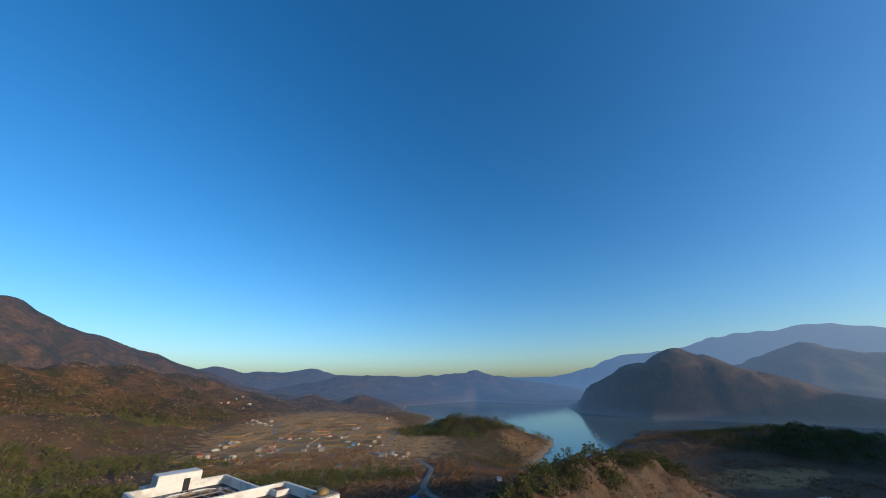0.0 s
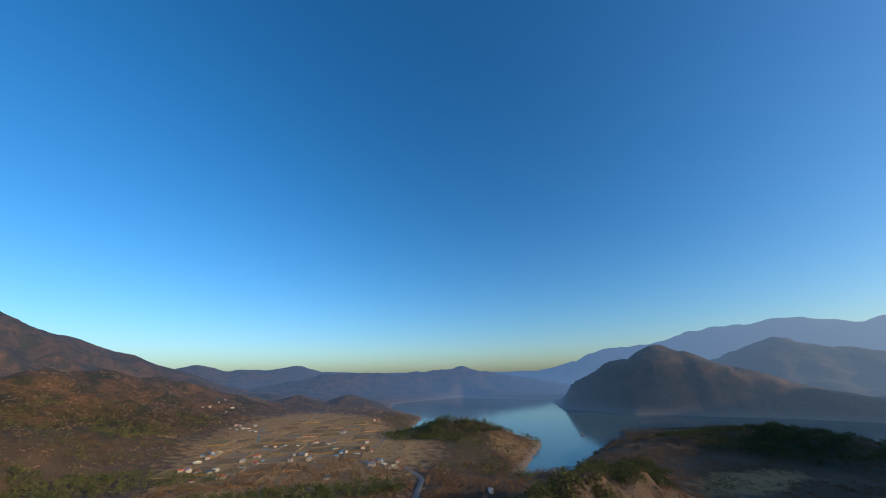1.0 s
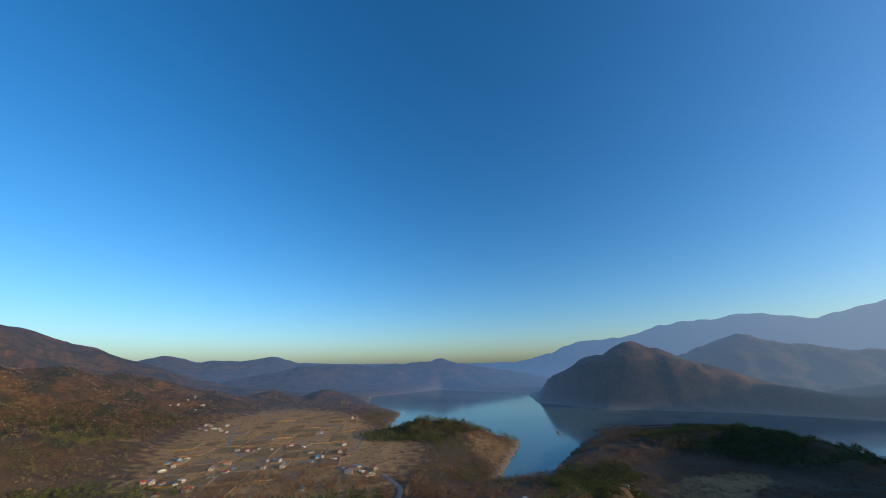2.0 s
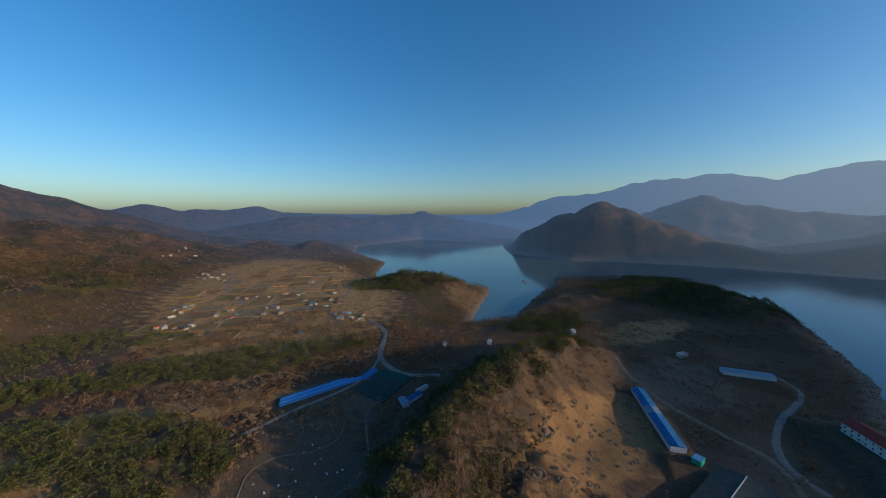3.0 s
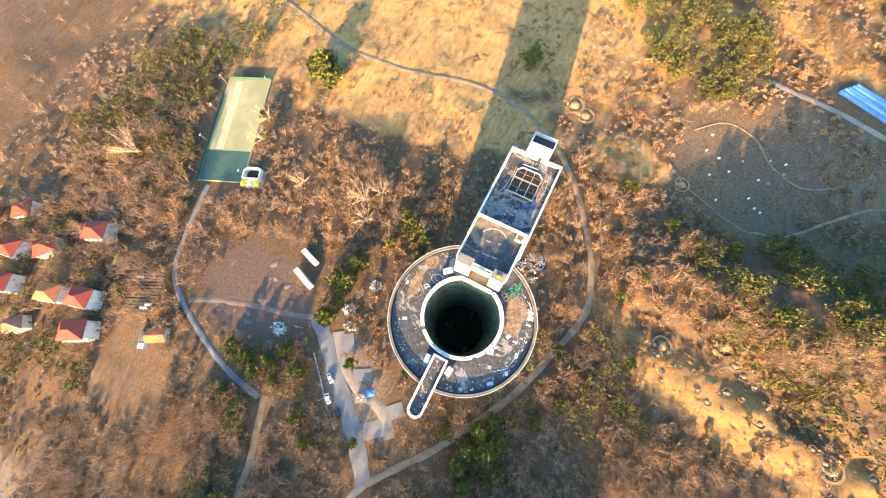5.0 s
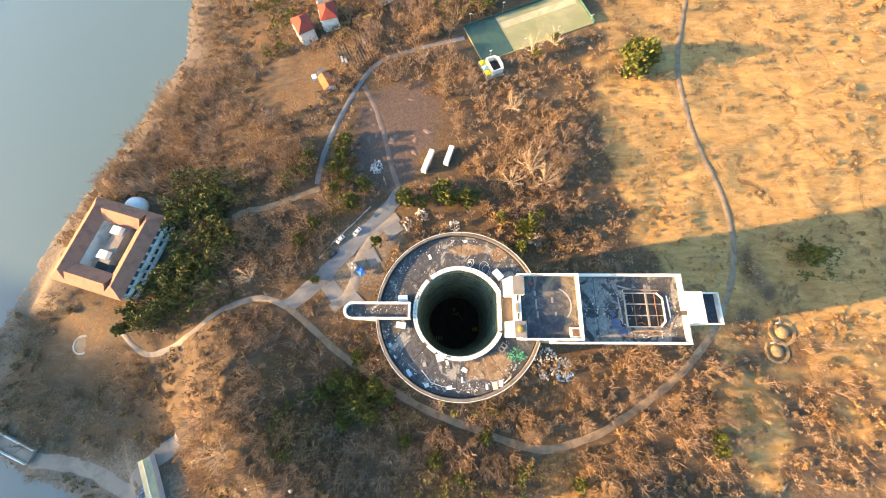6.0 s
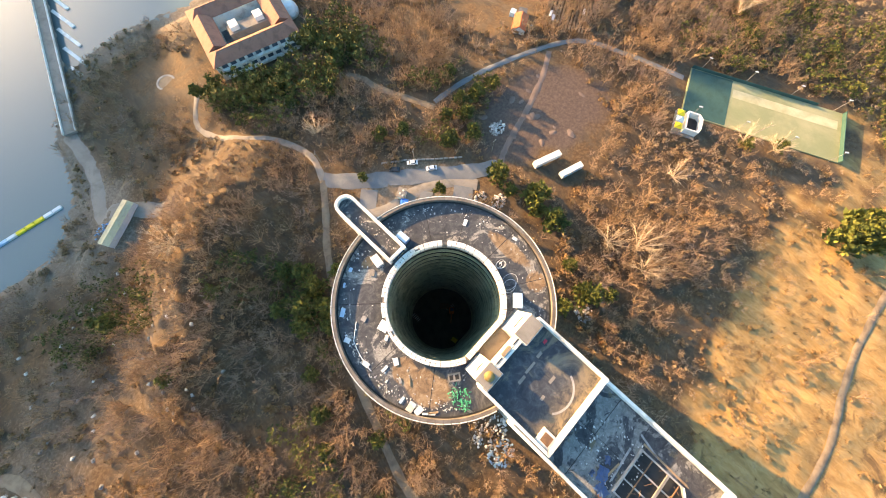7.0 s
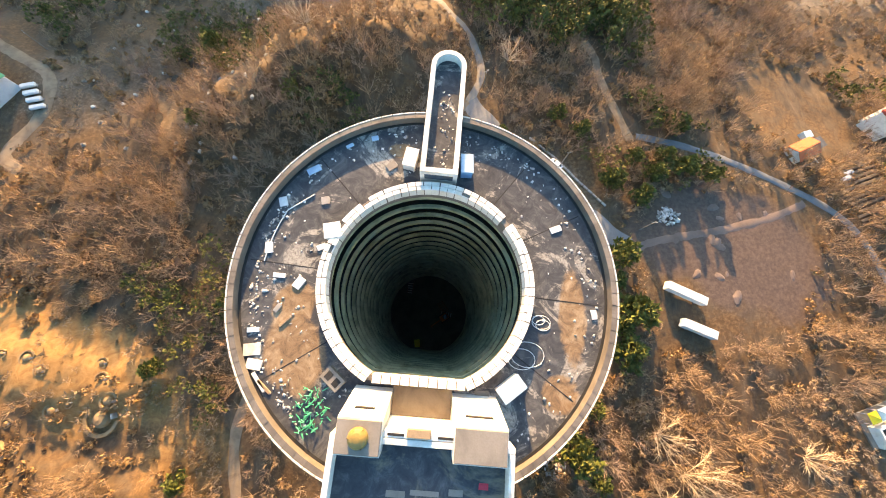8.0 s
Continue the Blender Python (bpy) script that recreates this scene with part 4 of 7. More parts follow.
# ---- plants ----
def pine_shape(seed, clumps, tufts, tall=6.2, wide=2.6):
    """Needle tufts of one pine as single triangles; returns places and triangles."""
    r = np.random.default_rng(seed)
    v = []
    for c in range(clumps):
        h = r.uniform(0.22, 1.0)
        reach = wide * (1.05 - h) ** 0.6 * r.uniform(0.35, 1.08) * (1 + 0.25 * math.sin(seed + c))
        a = r.uniform(0, 6.283)
        core = np.array([reach * math.cos(a), reach * math.sin(a), tall * h + r.uniform(-0.3, 0.3)])
        size = 0.5 + 0.55 * (1 - h) + r.uniform(0, 0.3)
        for _ in range(tufts):
            o = r.normal(0, 1, 3)
            o /= np.linalg.norm(o)
            o[2] = abs(o[2]) * 0.7 + 0.1
            base = core + o * size * 0.35
            side = np.cross(o, r.normal(0, 1, 3))
            side /= np.linalg.norm(side) + 1e-6
            tip = base + o * size * 0.9 + np.array([0, 0, 0.15])
            v += [base - side * size * 0.42, base + side * size * 0.42, tip]
    v = np.array(v)
    return v, np.arange(len(v)).reshape(-1, 3)


def rods_shape(rods):
    """Tapered three-sided rods, each from a to b with a thickness."""
    v, f = [], []
    for a, b, w in rods:
        a, b = np.array(a, float), np.array(b, float)
        d = b - a
        s = np.cross(d, (0.3, 0.9, 0.31))
        s /= np.linalg.norm(s) + 1e-9
        t = np.cross(d / (np.linalg.norm(d) + 1e-9), s)
        n = len(v)
        v += [a + s * w, a + (-0.5 * s + 0.87 * t) * w, a + (-0.5 * s - 0.87 * t) * w, b]
        f += [(n, n + 1, n + 3), (n + 1, n + 2, n + 3), (n + 2, n, n + 3)]
    return np.array(v), np.array(f)


def bare_shape(seed, limbs=6, twigs=11, tall=5.0, fine=0.085):
    """The bare crown of a broad-leaved tree in winter."""
    r = np.random.default_rng(seed)
    lean = r.normal(0, 0.25, 2)
    fork = np.array([lean[0], lean[1], tall * 0.3])
    rods, tips = [((0, 0, -0.4), fork * 1.3, 0.2)], []
    for k in range(limbs):
        a = 6.283 * k / limbs + r.uniform(-0.4, 0.4)
        out, up = tall * r.uniform(0.22, 0.42), tall * r.uniform(0.5, 1.0)
        end = np.array([out * math.cos(a) + lean[0], out * math.sin(a) + lean[1], up])
        start = fork * r.uniform(0.5, 1.1)
        rods.append((start, end, 0.08))
        for _ in range(twigs):
            u = r.uniform(0.25, 0.95)
            p = start + (end - start) * u
            d = (end - start) / np.linalg.norm(end - start) + r.normal(0, 0.55, 3)
            tips.append((p, p + d * tall * r.uniform(0.13, 0.3)))
    v, f = rods_shape(rods)
    # each twig is one thin blade
    blades = []
    for a, b in tips:
        s = np.cross(b - a, r.normal(0, 1, 3))
        s *= fine / (np.linalg.norm(s) + 1e-9)
        blades += [a - s, a + s, b]
    extra = np.arange(len(blades)).reshape(-1, 3) + len(v)
    return np.concatenate([v, np.array(blades)]), np.concatenate([f, extra])


def tuft_shape(seed, blades=9, tall=0.8, spread=0.5, width=0.07):
    r = np.random.default_rng(seed)
    v = []
    for _ in range(blades):
        a = r.uniform(0, 6.283)
        b = np.array([r.normal(0, spread * 0.4), r.normal(0, spread * 0.4), -0.1])
        s = np.array([math.cos(a), math.sin(a), 0]) * width
        tip = b + np.array([r.normal(0, spread), r.normal(0, spread), tall * r.uniform(0.5, 1.1)])
        v += [b - s, b + s, tip]
    v = np.array(v)
    return v, np.arange(len(v)).reshape(-1, 3)


def crown_shape(seed, lobes=5, sprays=8, wide=1.9, tall=3.4):
    """A leafless crown: lobes of fine upright sprays of twigs."""
    r = np.random.default_rng(seed)
    v = []
    for k in range(lobes):
        a = 6.283 * k / lobes + r.uniform(-0.5, 0.5)
        d = wide * r.uniform(0.15, 0.75)
        core = np.array([d * math.cos(a), d * math.sin(a), tall * r.uniform(0.35, 0.62)])
        for _ in range(sprays):
            o = r.normal(0, 1, 3)
            o[2] = abs(o[2]) + 0.25
            o /= np.linalg.norm(o)
            side = np.cross(o, r.normal(0, 1, 3))
            side *= wide * 0.05 / (np.linalg.norm(side) + 1e-6)
            base = core + o * wide * 0.12
            v += [base - side, base + side, core + o * wide * r.uniform(0.45, 0.8)]
    v = np.array(v)
    return v, np.arange(len(v)).reshape(-1, 3)


def scatter(name, shapes, x, y, scale, material, label, category, sink=0.0):
    """Many plants as one object."""
    z = height(x, y) - sink
    turn = rng.uniform(0, 6.283, len(x))
    pick = rng.integers(0, len(shapes), len(x))
    vs, fs, base = [], [], 0
    for k, (v, f) in enumerate(shapes):
        sel = np.where(pick == k)[0]
        if not len(sel):
            continue
        c, s = np.cos(turn[sel]), np.sin(turn[sel])
        w = scale[sel]
        px = (v[None, :, 0] * c[:, None] - v[None, :, 1] * s[:, None]) * w[:, None] + x[sel][:, None]
        py = (v[None, :, 0] * s[:, None] + v[None, :, 1] * c[:, None]) * w[:, None] + y[sel][:, None]
        pz = v[None, :, 2] * w[:, None] + z[sel][:, None]
        vs.append(np.stack([px, py, pz], -1).reshape(-1, 3))
        fs.append((f[None] + (np.arange(len(sel)) * len(v))[:, None, None]).reshape(-1, f.shape[1]) + base)
        base += len(sel) * len(v)
    me = array_mesh(name, np.concatenate(vs), np.concatenate(fs), material)
    return tagged(new(name, me), label, category, kind="stuff")


def points(n, x0, x1, y0, y1):
    return rng.uniform(x0, x1, n), rng.uniform(y0, y1, n)


PINE_WOODS = [  # outlines of the pine woods
    [(-260, 520), (-150, 470), (-12, 400), (83, 250), (92, 182), (51, 162), (14, 205), (-46, 270), (-130, 340), (-250, 420)],
    [(-60, 480), (89, 405), (183, 345), (286, 258), (250, 222), (142, 277), (72, 350), (-60, 430)],
    [(111, 108), (208, 100), (283, 112), (350, 48), (335, 6), (285, 26), (233, 28), (180, 52), (72, 70)],
    [(-300, 560), (-60, 640), (120, 560), (190, 430), (60, 470), (-120, 500)],
    [(380, 120), (470, 120), (520, 60), (450, 20), (390, 60)],
]
CLUMPS = [(120, 50, 14), (142, 40, 12), (105, 56, 10), (165, 34, 11), (-180, 15, 26), (-45, -118, 20), (-20, -140, 18), (-185, 130, 14), (-78, -62, 14), (25, -46, 10), (560, 395, 70), (520, 450, 60), (610, 340, 50), (700, -60, 120), (640, -140, 90), (860, -60, 60), (-35, -128, 22), (-62, -128, 16), (-10, -132, 14), (-70, -75, 10), (-30, 157, 11), (150, -100, 14), (95, -100, 18), (70, -85, 12), (-52, -52, 8), (38, -60, 12), (-215, 60, 30), (-225, 10, 24), (130, 40, 10), (60, 30, 7), (-195, 95, 16), (68, 8, 9), (80, 0, 8), (62, -10, 7), (31, -20, 8), (36, -4, 6), (33, 12, 5), (30, -34, 9), (-60, -110, 16), (-12, -118, 12),
          (-178, -57, 6), (-199, -86, 6), (-213, -72, 5), (-229, -82, 7), (-177, -94, 6), (-205, -44, 8), (-196, -60, 6), (-172, -100, 7), (-244, -60, 7), (-222, -52, 6), (-150, -100, 8), (-158, -62, 6), (-190, -110, 10)]


def plant_pines():
    xs, ys = [], []
    for k, shape in enumerate(PINE_WOODS):
        a = np.array(shape)
        area = (np.ptp(a[:, 0]) * np.ptp(a[:, 1]))
        x, y = points(int(area / (30 if k == 3 else 13 if k == 1 else 9.5)), a[:, 0].min(), a[:, 0].max(), a[:, 1].min(), a[:, 1].max())
        hit, far = inside(x, y, shape)
        ok = hit & (ripple(x, y, 40, 3, 5) > -0.75 + 0.02 * np.clip(20 - far, 0, 20))
        xs.append(x[ok])
        ys.append(y[ok])
    for cx, cy, r in CLUMPS:
        n = int(r * r / 7) + 3
        a, d = rng.uniform(0, 6.283, n), r * np.sqrt(rng.uniform(0, 1, n))
        xs.append(cx + d * np.cos(a))
        ys.append(cy + d * np.sin(a))
    x, y = np.concatenate(xs), np.concatenate(ys)
    ok = open_ground(x, y, 2.5)
    x, y = x[ok], y[ok]
    shapes = [pine_shape(s, 12, 4, 6.4, 3.4) for s in range(6)]
    scatter("pine_wood", shapes, x, y, rng.uniform(0.7, 1.3, len(x)) * (1 + 0.45 * spot(x, y, -35, -125, 55, 30)), MAT["pine_wood"], "dense wood of dark green pines on the slopes", "woodland")
    # the trunks of the wood
    trunk = [rods_shape([((0, 0, -0.5), (0, 0, 5.2), 0.16)])]
    scatter("pine_trunks", trunk, x, y, np.full(len(x), 0.9), MAT["bark"], "brown trunks of the pine wood", "woodland")


def pine_tree(seed):
    """A single pine with trunk, limbs and crown."""
    ob = thing("pine_tree", pose(0, 0, 0), "dark green pine standing in dry brown scrub", "tree", "pines about the tower")
    r = random.Random(seed)
    bm = bmesh.new()
    cyl(bm, 0.2, 0.05, (0, 0, -0.6), (r.uniform(-0.3, 0.3), r.uniform(-0.3, 0.3), 6.0), 7)
    for k in range(6):
        a, h = k * 2.4 + r.random(), 1.8 + k * 0.6
        cyl(bm, 0.07, 0.02, (0, 0, h), (1.5 * math.cos(a), 1.5 * math.sin(a), h + 0.7), 5)
    part("trunk", bm, MAT["bark"], ob, "brown tapered trunk with limbs")
    v, f = pine_shape(seed + 40, 60, 9, 6.4, 3.0)
    part("crown", array_mesh("crown", v, f, MAT["pine"]), MAT["pine"], ob, "layered needle crown")
    return ob


LONE_PINES = [(-74, -58, 1.0), (-81, -72, .9), (-57, -23, 1.3), (-60, -6, 1.5), (-58, 6, 1.3), (-43, 33, 1.5), (24, -49, 1.15), (14, -41, .9), (-29, -127, 1.0), (-22, -111, .9), (-60, -123, .9),
              (-50, -114, .9), (-4, -146, 1.0), (3, -149, .9), (-141, 44, .8), (-37, -36, .75), (-90, -54, .9), (-19, -63, .6), (-30, 157, 1.3), (43, 103, .8), (80, -55, .8), (-55, -49, .9), (-57, -1, .9),
              (-56, -15, .8), (-12, -28, .6), (32, -40, 1.1), (28, -55, 1.0), (113, 63, 1.0), (131, 69, 1.0), (48, 103, .8), (-150, 55, .8), (-81, -56, 1.0), (-58, -49, .8), (73, 21, .8),
              (-134, 97, 2.0), (-139, 93, 1.6), (-130, 93, 1.6), (-135, 101, 1.5), (85, -88, 1.2), (92, -95, 1.0), (60, 48, .7), (66, 60, .7), (70, 92, .9), (82, 84, .9), (96, 88, 1.0), (-48, 22, .9), (-50, 40, .8),
              (26, -33, 1.2), (31, -39, 1.4), (24, -42, 1.2), (36, -34, 1.2), (30, -28, 1.0), (38, -45, 1.1), (-28, -13, .9), (-31, -6, .8), (-29, 9, .8), (-31, 16, .9), (-28, 26, .8), (-34, 30, .9), (-33, 22, .7),
              (-66, -44, .9), (-70, -52, 1.0), (-64, -58, .8), (-46, -66, .9), (-38, -72, .8), (44, 12, .8), (52, -8, .9), (58, 2, .8), (46, -20, .8)]


def plant_lone_pines():
    kinds = [pine_tree(s) for s in range(4)]
    for k, (x, y, s) in enumerate(LONE_PINES):
        m = pose(x, y, drop(x, y), 0, 0, (k * 77) % 360)
        ob = kinds[k] if k < 4 else copy_thing(kinds[k % 4], m)
        ob.matrix_basis = m
        ob.scale = (s * 1.35, s * 1.35, s * 1.25)


def plant_bare():
    xa, ya = points(12500, -230, 200, -220, 200)
    xb, yb = points(3200, -340, 330, -240, 420)
    x, y = np.concatenate([xa, xb]), np.concatenate([ya, yb])
    dense = 0.42 + 0.45 * ripple(x, y, 60, 3, 13)
    grassy = np.maximum.reduce([spot(x, y, -125, 200, 190, 112, 16), spot(x, y, -70, 98, 75, 34, 10) * 0.6, spot(x, y, 206, -5, 86, 32, -22), spot(x, y, 108, 32, 34, 17, -15)])
    thick = np.maximum.reduce([spot(x, y, *q) for q in ((52, -62, 62, 48), (-55, -95, 62, 34), (-76, 34, 36, 26), (100, 66, 62, 26, -5), (-205, -20, 95, 62), (34, 88, 32, 22), (-90, -150, 60, 40), (110, -20, 40, 22), (40, -8, 20, 46))])
    ok = open_ground(x, y, 1.5) & (rng.uniform(0, 1, len(x)) < np.clip(dense - 0.12 + 0.6 * thick - 0.62 * grassy, 0.06, 0.95))
    for shape in PINE_WOODS[:3]:
        ok &= ~inside(x, y, shape)[0]
    x, y = x[ok], y[ok]
    shapes = [bare_shape(s, 8, 15, 6.4, 0.042) for s in range(8)]
    scatter("bare_trees", shapes, x, y, rng.uniform(0.55, 1.2, len(x)) * (0.8 + 0.4 * thick[ok]), MAT["twigs"], "leafless brown winter trees over the slopes", "woodland")


def plant_brush():
    x, y = points(22000, -330, 300, -230, 380)
    r = np.hypot(x, y)
    keep = open_ground(x, y, 0.4) & (rng.uniform(0, 1, len(x)) < np.clip(0.75 + 0.5 * ripple(x, y, 35, 3, 31), 0.1, 1) * np.clip(1.5 - r / 260, 0.25, 1))
    x, y = x[keep], y[keep]
    fx, fy = points(42000, -310, 90, 40, 330)
    fg = np.maximum(spot(fx, fy, -125, 200, 190, 112, 16), spot(fx, fy, -70, 104, 80, 26, 10))
    ok = open_ground(fx, fy, 0.3) & (rng.uniform(0, 1, len(fx)) < fg * np.clip(0.6 + 0.7 * ripple(fx, fy, 30, 3, 25), 0.1, 1))
    fx, fy = fx[ok], fy[ok]
    scatter("field_grass", [tuft_shape(k + 40, 6, 0.75, 0.9, 0.05) for k in range(6)], fx, fy, rng.uniform(0.6, 1.7, len(fx)), MAT["straw"], "long dry straw grass lying over the field", "grass")
    half = (ripple(x, y, 48, 3, 2) + rng.normal(0, 0.5, len(x))) > 0
    scatter("dry_scrub", [tuft_shape(s, 14, 1.3, 0.7, 0.09) for s in range(5)], x[half], y[half], rng.uniform(0.5, 1.3, half.sum()), MAT["shrub"], "low brown leafless scrub", "scrub")
    scatter("dry_grass", [tuft_shape(s + 9, 11, 0.5, 0.6, 0.08) for s in range(5)], x[~half], y[~half], rng.uniform(0.6, 1.4, (~half).sum()), MAT["straw"], "tussocks of dry straw-coloured grass", "grass")


def plant_far_woods():
    x, y = points(44000, -850, 900, 150, 1150)
    z = height(x, y)
    r = np.hypot(x, y)
    ok = open_ground(x, y, 6) & (r > 380) & (r < FAR_FROM + 60) & (spot(x, y, 420, 640, 440, 210, 55, 0.1) < 0.3) & (ripple(x, y, 160, 3, 8) + rng.normal(0, 0.3, len(x)) > 0.05)
    x, y = x[ok], y[ok]
    scatter("far_wood", [pine_shape(s + 70, 8, 2, 7.0, 2.6) for s in range(4)], x, y, rng.uniform(0.9, 1.6, len(x)), MAT["pine_wood"], "patches of pine on the far slopes", "woodland")
    x, y = points(16000, -800, 900, 180, 1500)
    ok = open_ground(x, y, 5) & (np.hypot(x, y) > 330) & (spot(x, y, 420, 640, 430, 200, 55, 0.1) < 0.35) & (ripple(x, y, 160, 3, 8) < 0.25)
    x, y = x[ok], y[ok]
    scatter("far_scrub", [pine_shape(s + 90, 6, 2, 4.0, 3.2) for s in range(4)], x, y, rng.uniform(0.8, 1.4, len(x)), MAT["oak"], "brown leafless wood on the far slopes", "woodland")
    # russet wood between the bands of pine
    x, y = points(9000, -300, 330, 140, 440)
    ok = open_ground(x, y, 3) & (spot(x, y, -125, 200, 190, 112, 16) < 0.25) & (spot(x, y, 95, 138, 48, 50, 20) < 0.2) & (spot(x, y, 140, 165, 50, 32, -25) < 0.2) & (ripple(x, y, 70, 3, 11) + rng.normal(0, 0.3, len(x)) > -0.45)
    for shape in PINE_WOODS[:3]:
        ok &= ~inside(x, y, shape)[0]
    x, y = x[ok], y[ok]
    scatter("russet_wood", [bare_shape(s + 20, 5, 5, 6.0, 0.13) for s in range(6)], x, y, rng.uniform(0.6, 1.15, len(x)), MAT["russet"], "russet leafless wood between bands of pine", "woodland")
    # trees and hedges between the village's plots
    x, y = points(3600, 130, 700, 300, 950)
    ok = open_ground(x, y, 2) & (ripple(x, y, 60, 3, 4) > 0.2)
    x, y = x[ok], y[ok]
    scatter("village_trees", [pine_shape(s + 110, 7, 3, 3.2, 2.2) for s in range(4)], x, y, rng.uniform(0.6, 1.2, len(x)), MAT["russet"], "brown trees and hedges between village plots", "hedge")


def plant_oaks():
    x, y = points(16000, -260, 230, -235, 260)
    grassy = np.maximum(spot(x, y, -125, 200, 190, 112, 16), spot(x, y, 206, -5, 82, 30, -22))
    dense = 0.45 + 0.6 * ripple(x, y, 45, 4, 17) - 0.35 * grassy
    ok = open_ground(x, y, 1.0) & (rng.uniform(0, 1, len(x)) < np.clip(dense, 0.04, 0.95))
    x, y = x[ok], y[ok]
    scatter("withered_bushes", [pine_shape(s + 200, 9, 5, 1.4, 1.7) for s in range(6)], x, y, rng.uniform(0.5, 1.25, len(x)) * (1 - 0.45 * spot(x, y, -100, 130, 130, 70)), MAT["oak"], "bushes with withered brown leaves on the slopes", "scrub")


def plant_crowns():
    x, y = points(27000, -280, 270, -240, 300)
    grassy = np.maximum.reduce([spot(x, y, -125, 200, 190, 112, 16), spot(x, y, -75, 106, 75, 26, 10) * 0.7, spot(x, y, 212, -8, 72, 32, -20), spot(x, y, 104, 22, 42, 15, -12) * 0.6, spot(x, y, 95, 138, 46, 48, 20) * 0.6,
                                spot(x, y, 140, 165, 45, 28, -25), spot(x, y, 105, -75, 48, 28, 10) * 0.8, spot(x, y, 240, -95, 50, 34, -20) * 0.7])
    dense = 0.72 + 0.5 * ripple(x, y, 50, 4, 19) - 0.8 * grassy
    ok = open_ground(x, y, 1.8) & (rng.uniform(0, 1, len(x)) < np.clip(dense, 0.02, 0.95))
    for shape in PINE_WOODS[:3]:
        ok &= ~inside(x, y, shape)[0]
    x, y = x[ok], y[ok]
    scatter("winter_wood", [crown_shape(s) for s in range(8)], x, y, rng.uniform(0.5, 1.2, len(x)) * (1 - 0.45 * spot(x, y, -110, 140, 140, 62)), MAT["winter_crown"], "brown leafless wood covering the slopes", "woodland")
    x, y = points(13000, 150, 960, -240, 260)
    ok = open_ground(x, y, 3) & (np.hypot(x, y) > 250) & (ripple(x, y, 90, 3, 6) + rng.normal(0, 0.3, len(x)) > -0.5) & (spot(x, y, 212, -8, 72, 32, -20) < 0.3)
    x, y = x[ok], y[ok]
    scatter("winter_wood", [crown_shape(s + 30, 4, 5, 3.4, 4.6) for s in range(5)], x, y, rng.uniform(0.7, 1.3, len(x)), MAT["russet"], "brown leafless wood on the far side of the peninsula", "woodland")


def big_bare_tree(seed, x, y, tall):
    """A large leafless tree with a fan of pale limbs."""
    ob = thing("bare_tree", pose(x, y, drop(x, y)), "large leafless tree with a fan of pale limbs", "tree", "large bare trees")
    r = np.random.default_rng(seed)
    part("trunk", cyl(bmesh.new(), 0.32, 0.2, (0, 0, -0.6), (0.2, 0.1, tall * 0.28), 8), MAT["bark"], ob)
    for k in range(9):
        a = k * 0.7 + r.uniform(-0.2, 0.2)
        start = np.array([0.15, 0.08, tall * (0.2 + 0.008 * k)])
        out, up = tall * r.uniform(0.25, 0.5), tall * r.uniform(0.55, 1.0)
        end = np.array([out * math.cos(a), out * math.sin(a), up])
        rods = [(start, end, 0.13)]
        for _ in range(26):
            p = start + (end - start) * r.uniform(0.25, 1.0)
            d = (end - start) / np.linalg.norm(end - start) + r.normal(0, 0.45, 3)
            tip = p + d * tall * r.uniform(0.1, 0.24)
            rods.append((p, tip, 0.055))
            rods.append((p + (tip - p) * 0.5, p + (tip - p) * 0.5 + d * tall * 0.1 + r.normal(0, 0.4, 3), 0.04))
        v, f = rods_shape(rods)
        part("limb", array_mesh("limb", v, f, MAT["pale_limb"]), None, ob)


for k, (x, y, tall) in enumerate(((-72, 36, 16), (-66, 27, 12), (-66, 43, 13), (-200, 4, 16), (-148, 54, 10), (-143, 42, 10), (46, -84, 11), (-20, -92, 11), (-108, 30, 10))):
    big_bare_tree(60 + k, x, y, tall)
plant_oaks()
plant_crowns()
plant_pines()
plant_lone_pines()
plant_bare()
plant_brush()
plant_far_woods()


# ---- details of the tower's roofs ----
def wedge_block(x0, x1, y0, y1, z0, z1, slope):
    """A block whose side towards the well leans out as it falls."""
    bm = bmesh.new()
    lo = [bm.verts.new(p) for p in ((x0, y0 - slope, z0), (x1, y0 - slope, z0), (x1, y1, z0), (x0, y1, z0))]
    hi = [bm.verts.new(p) for p in ((x0, y0, z1), (x1, y0, z1), (x1, y1, z1), (x0, y1, z1))]
    bm.faces.new(list(reversed(lo)))
    bm.faces.new(hi)
    for k in range(4):
        bm.faces.new((lo[k], lo[(k + 1) % 4], hi[(k + 1) % 4], hi[k]))
    return bm


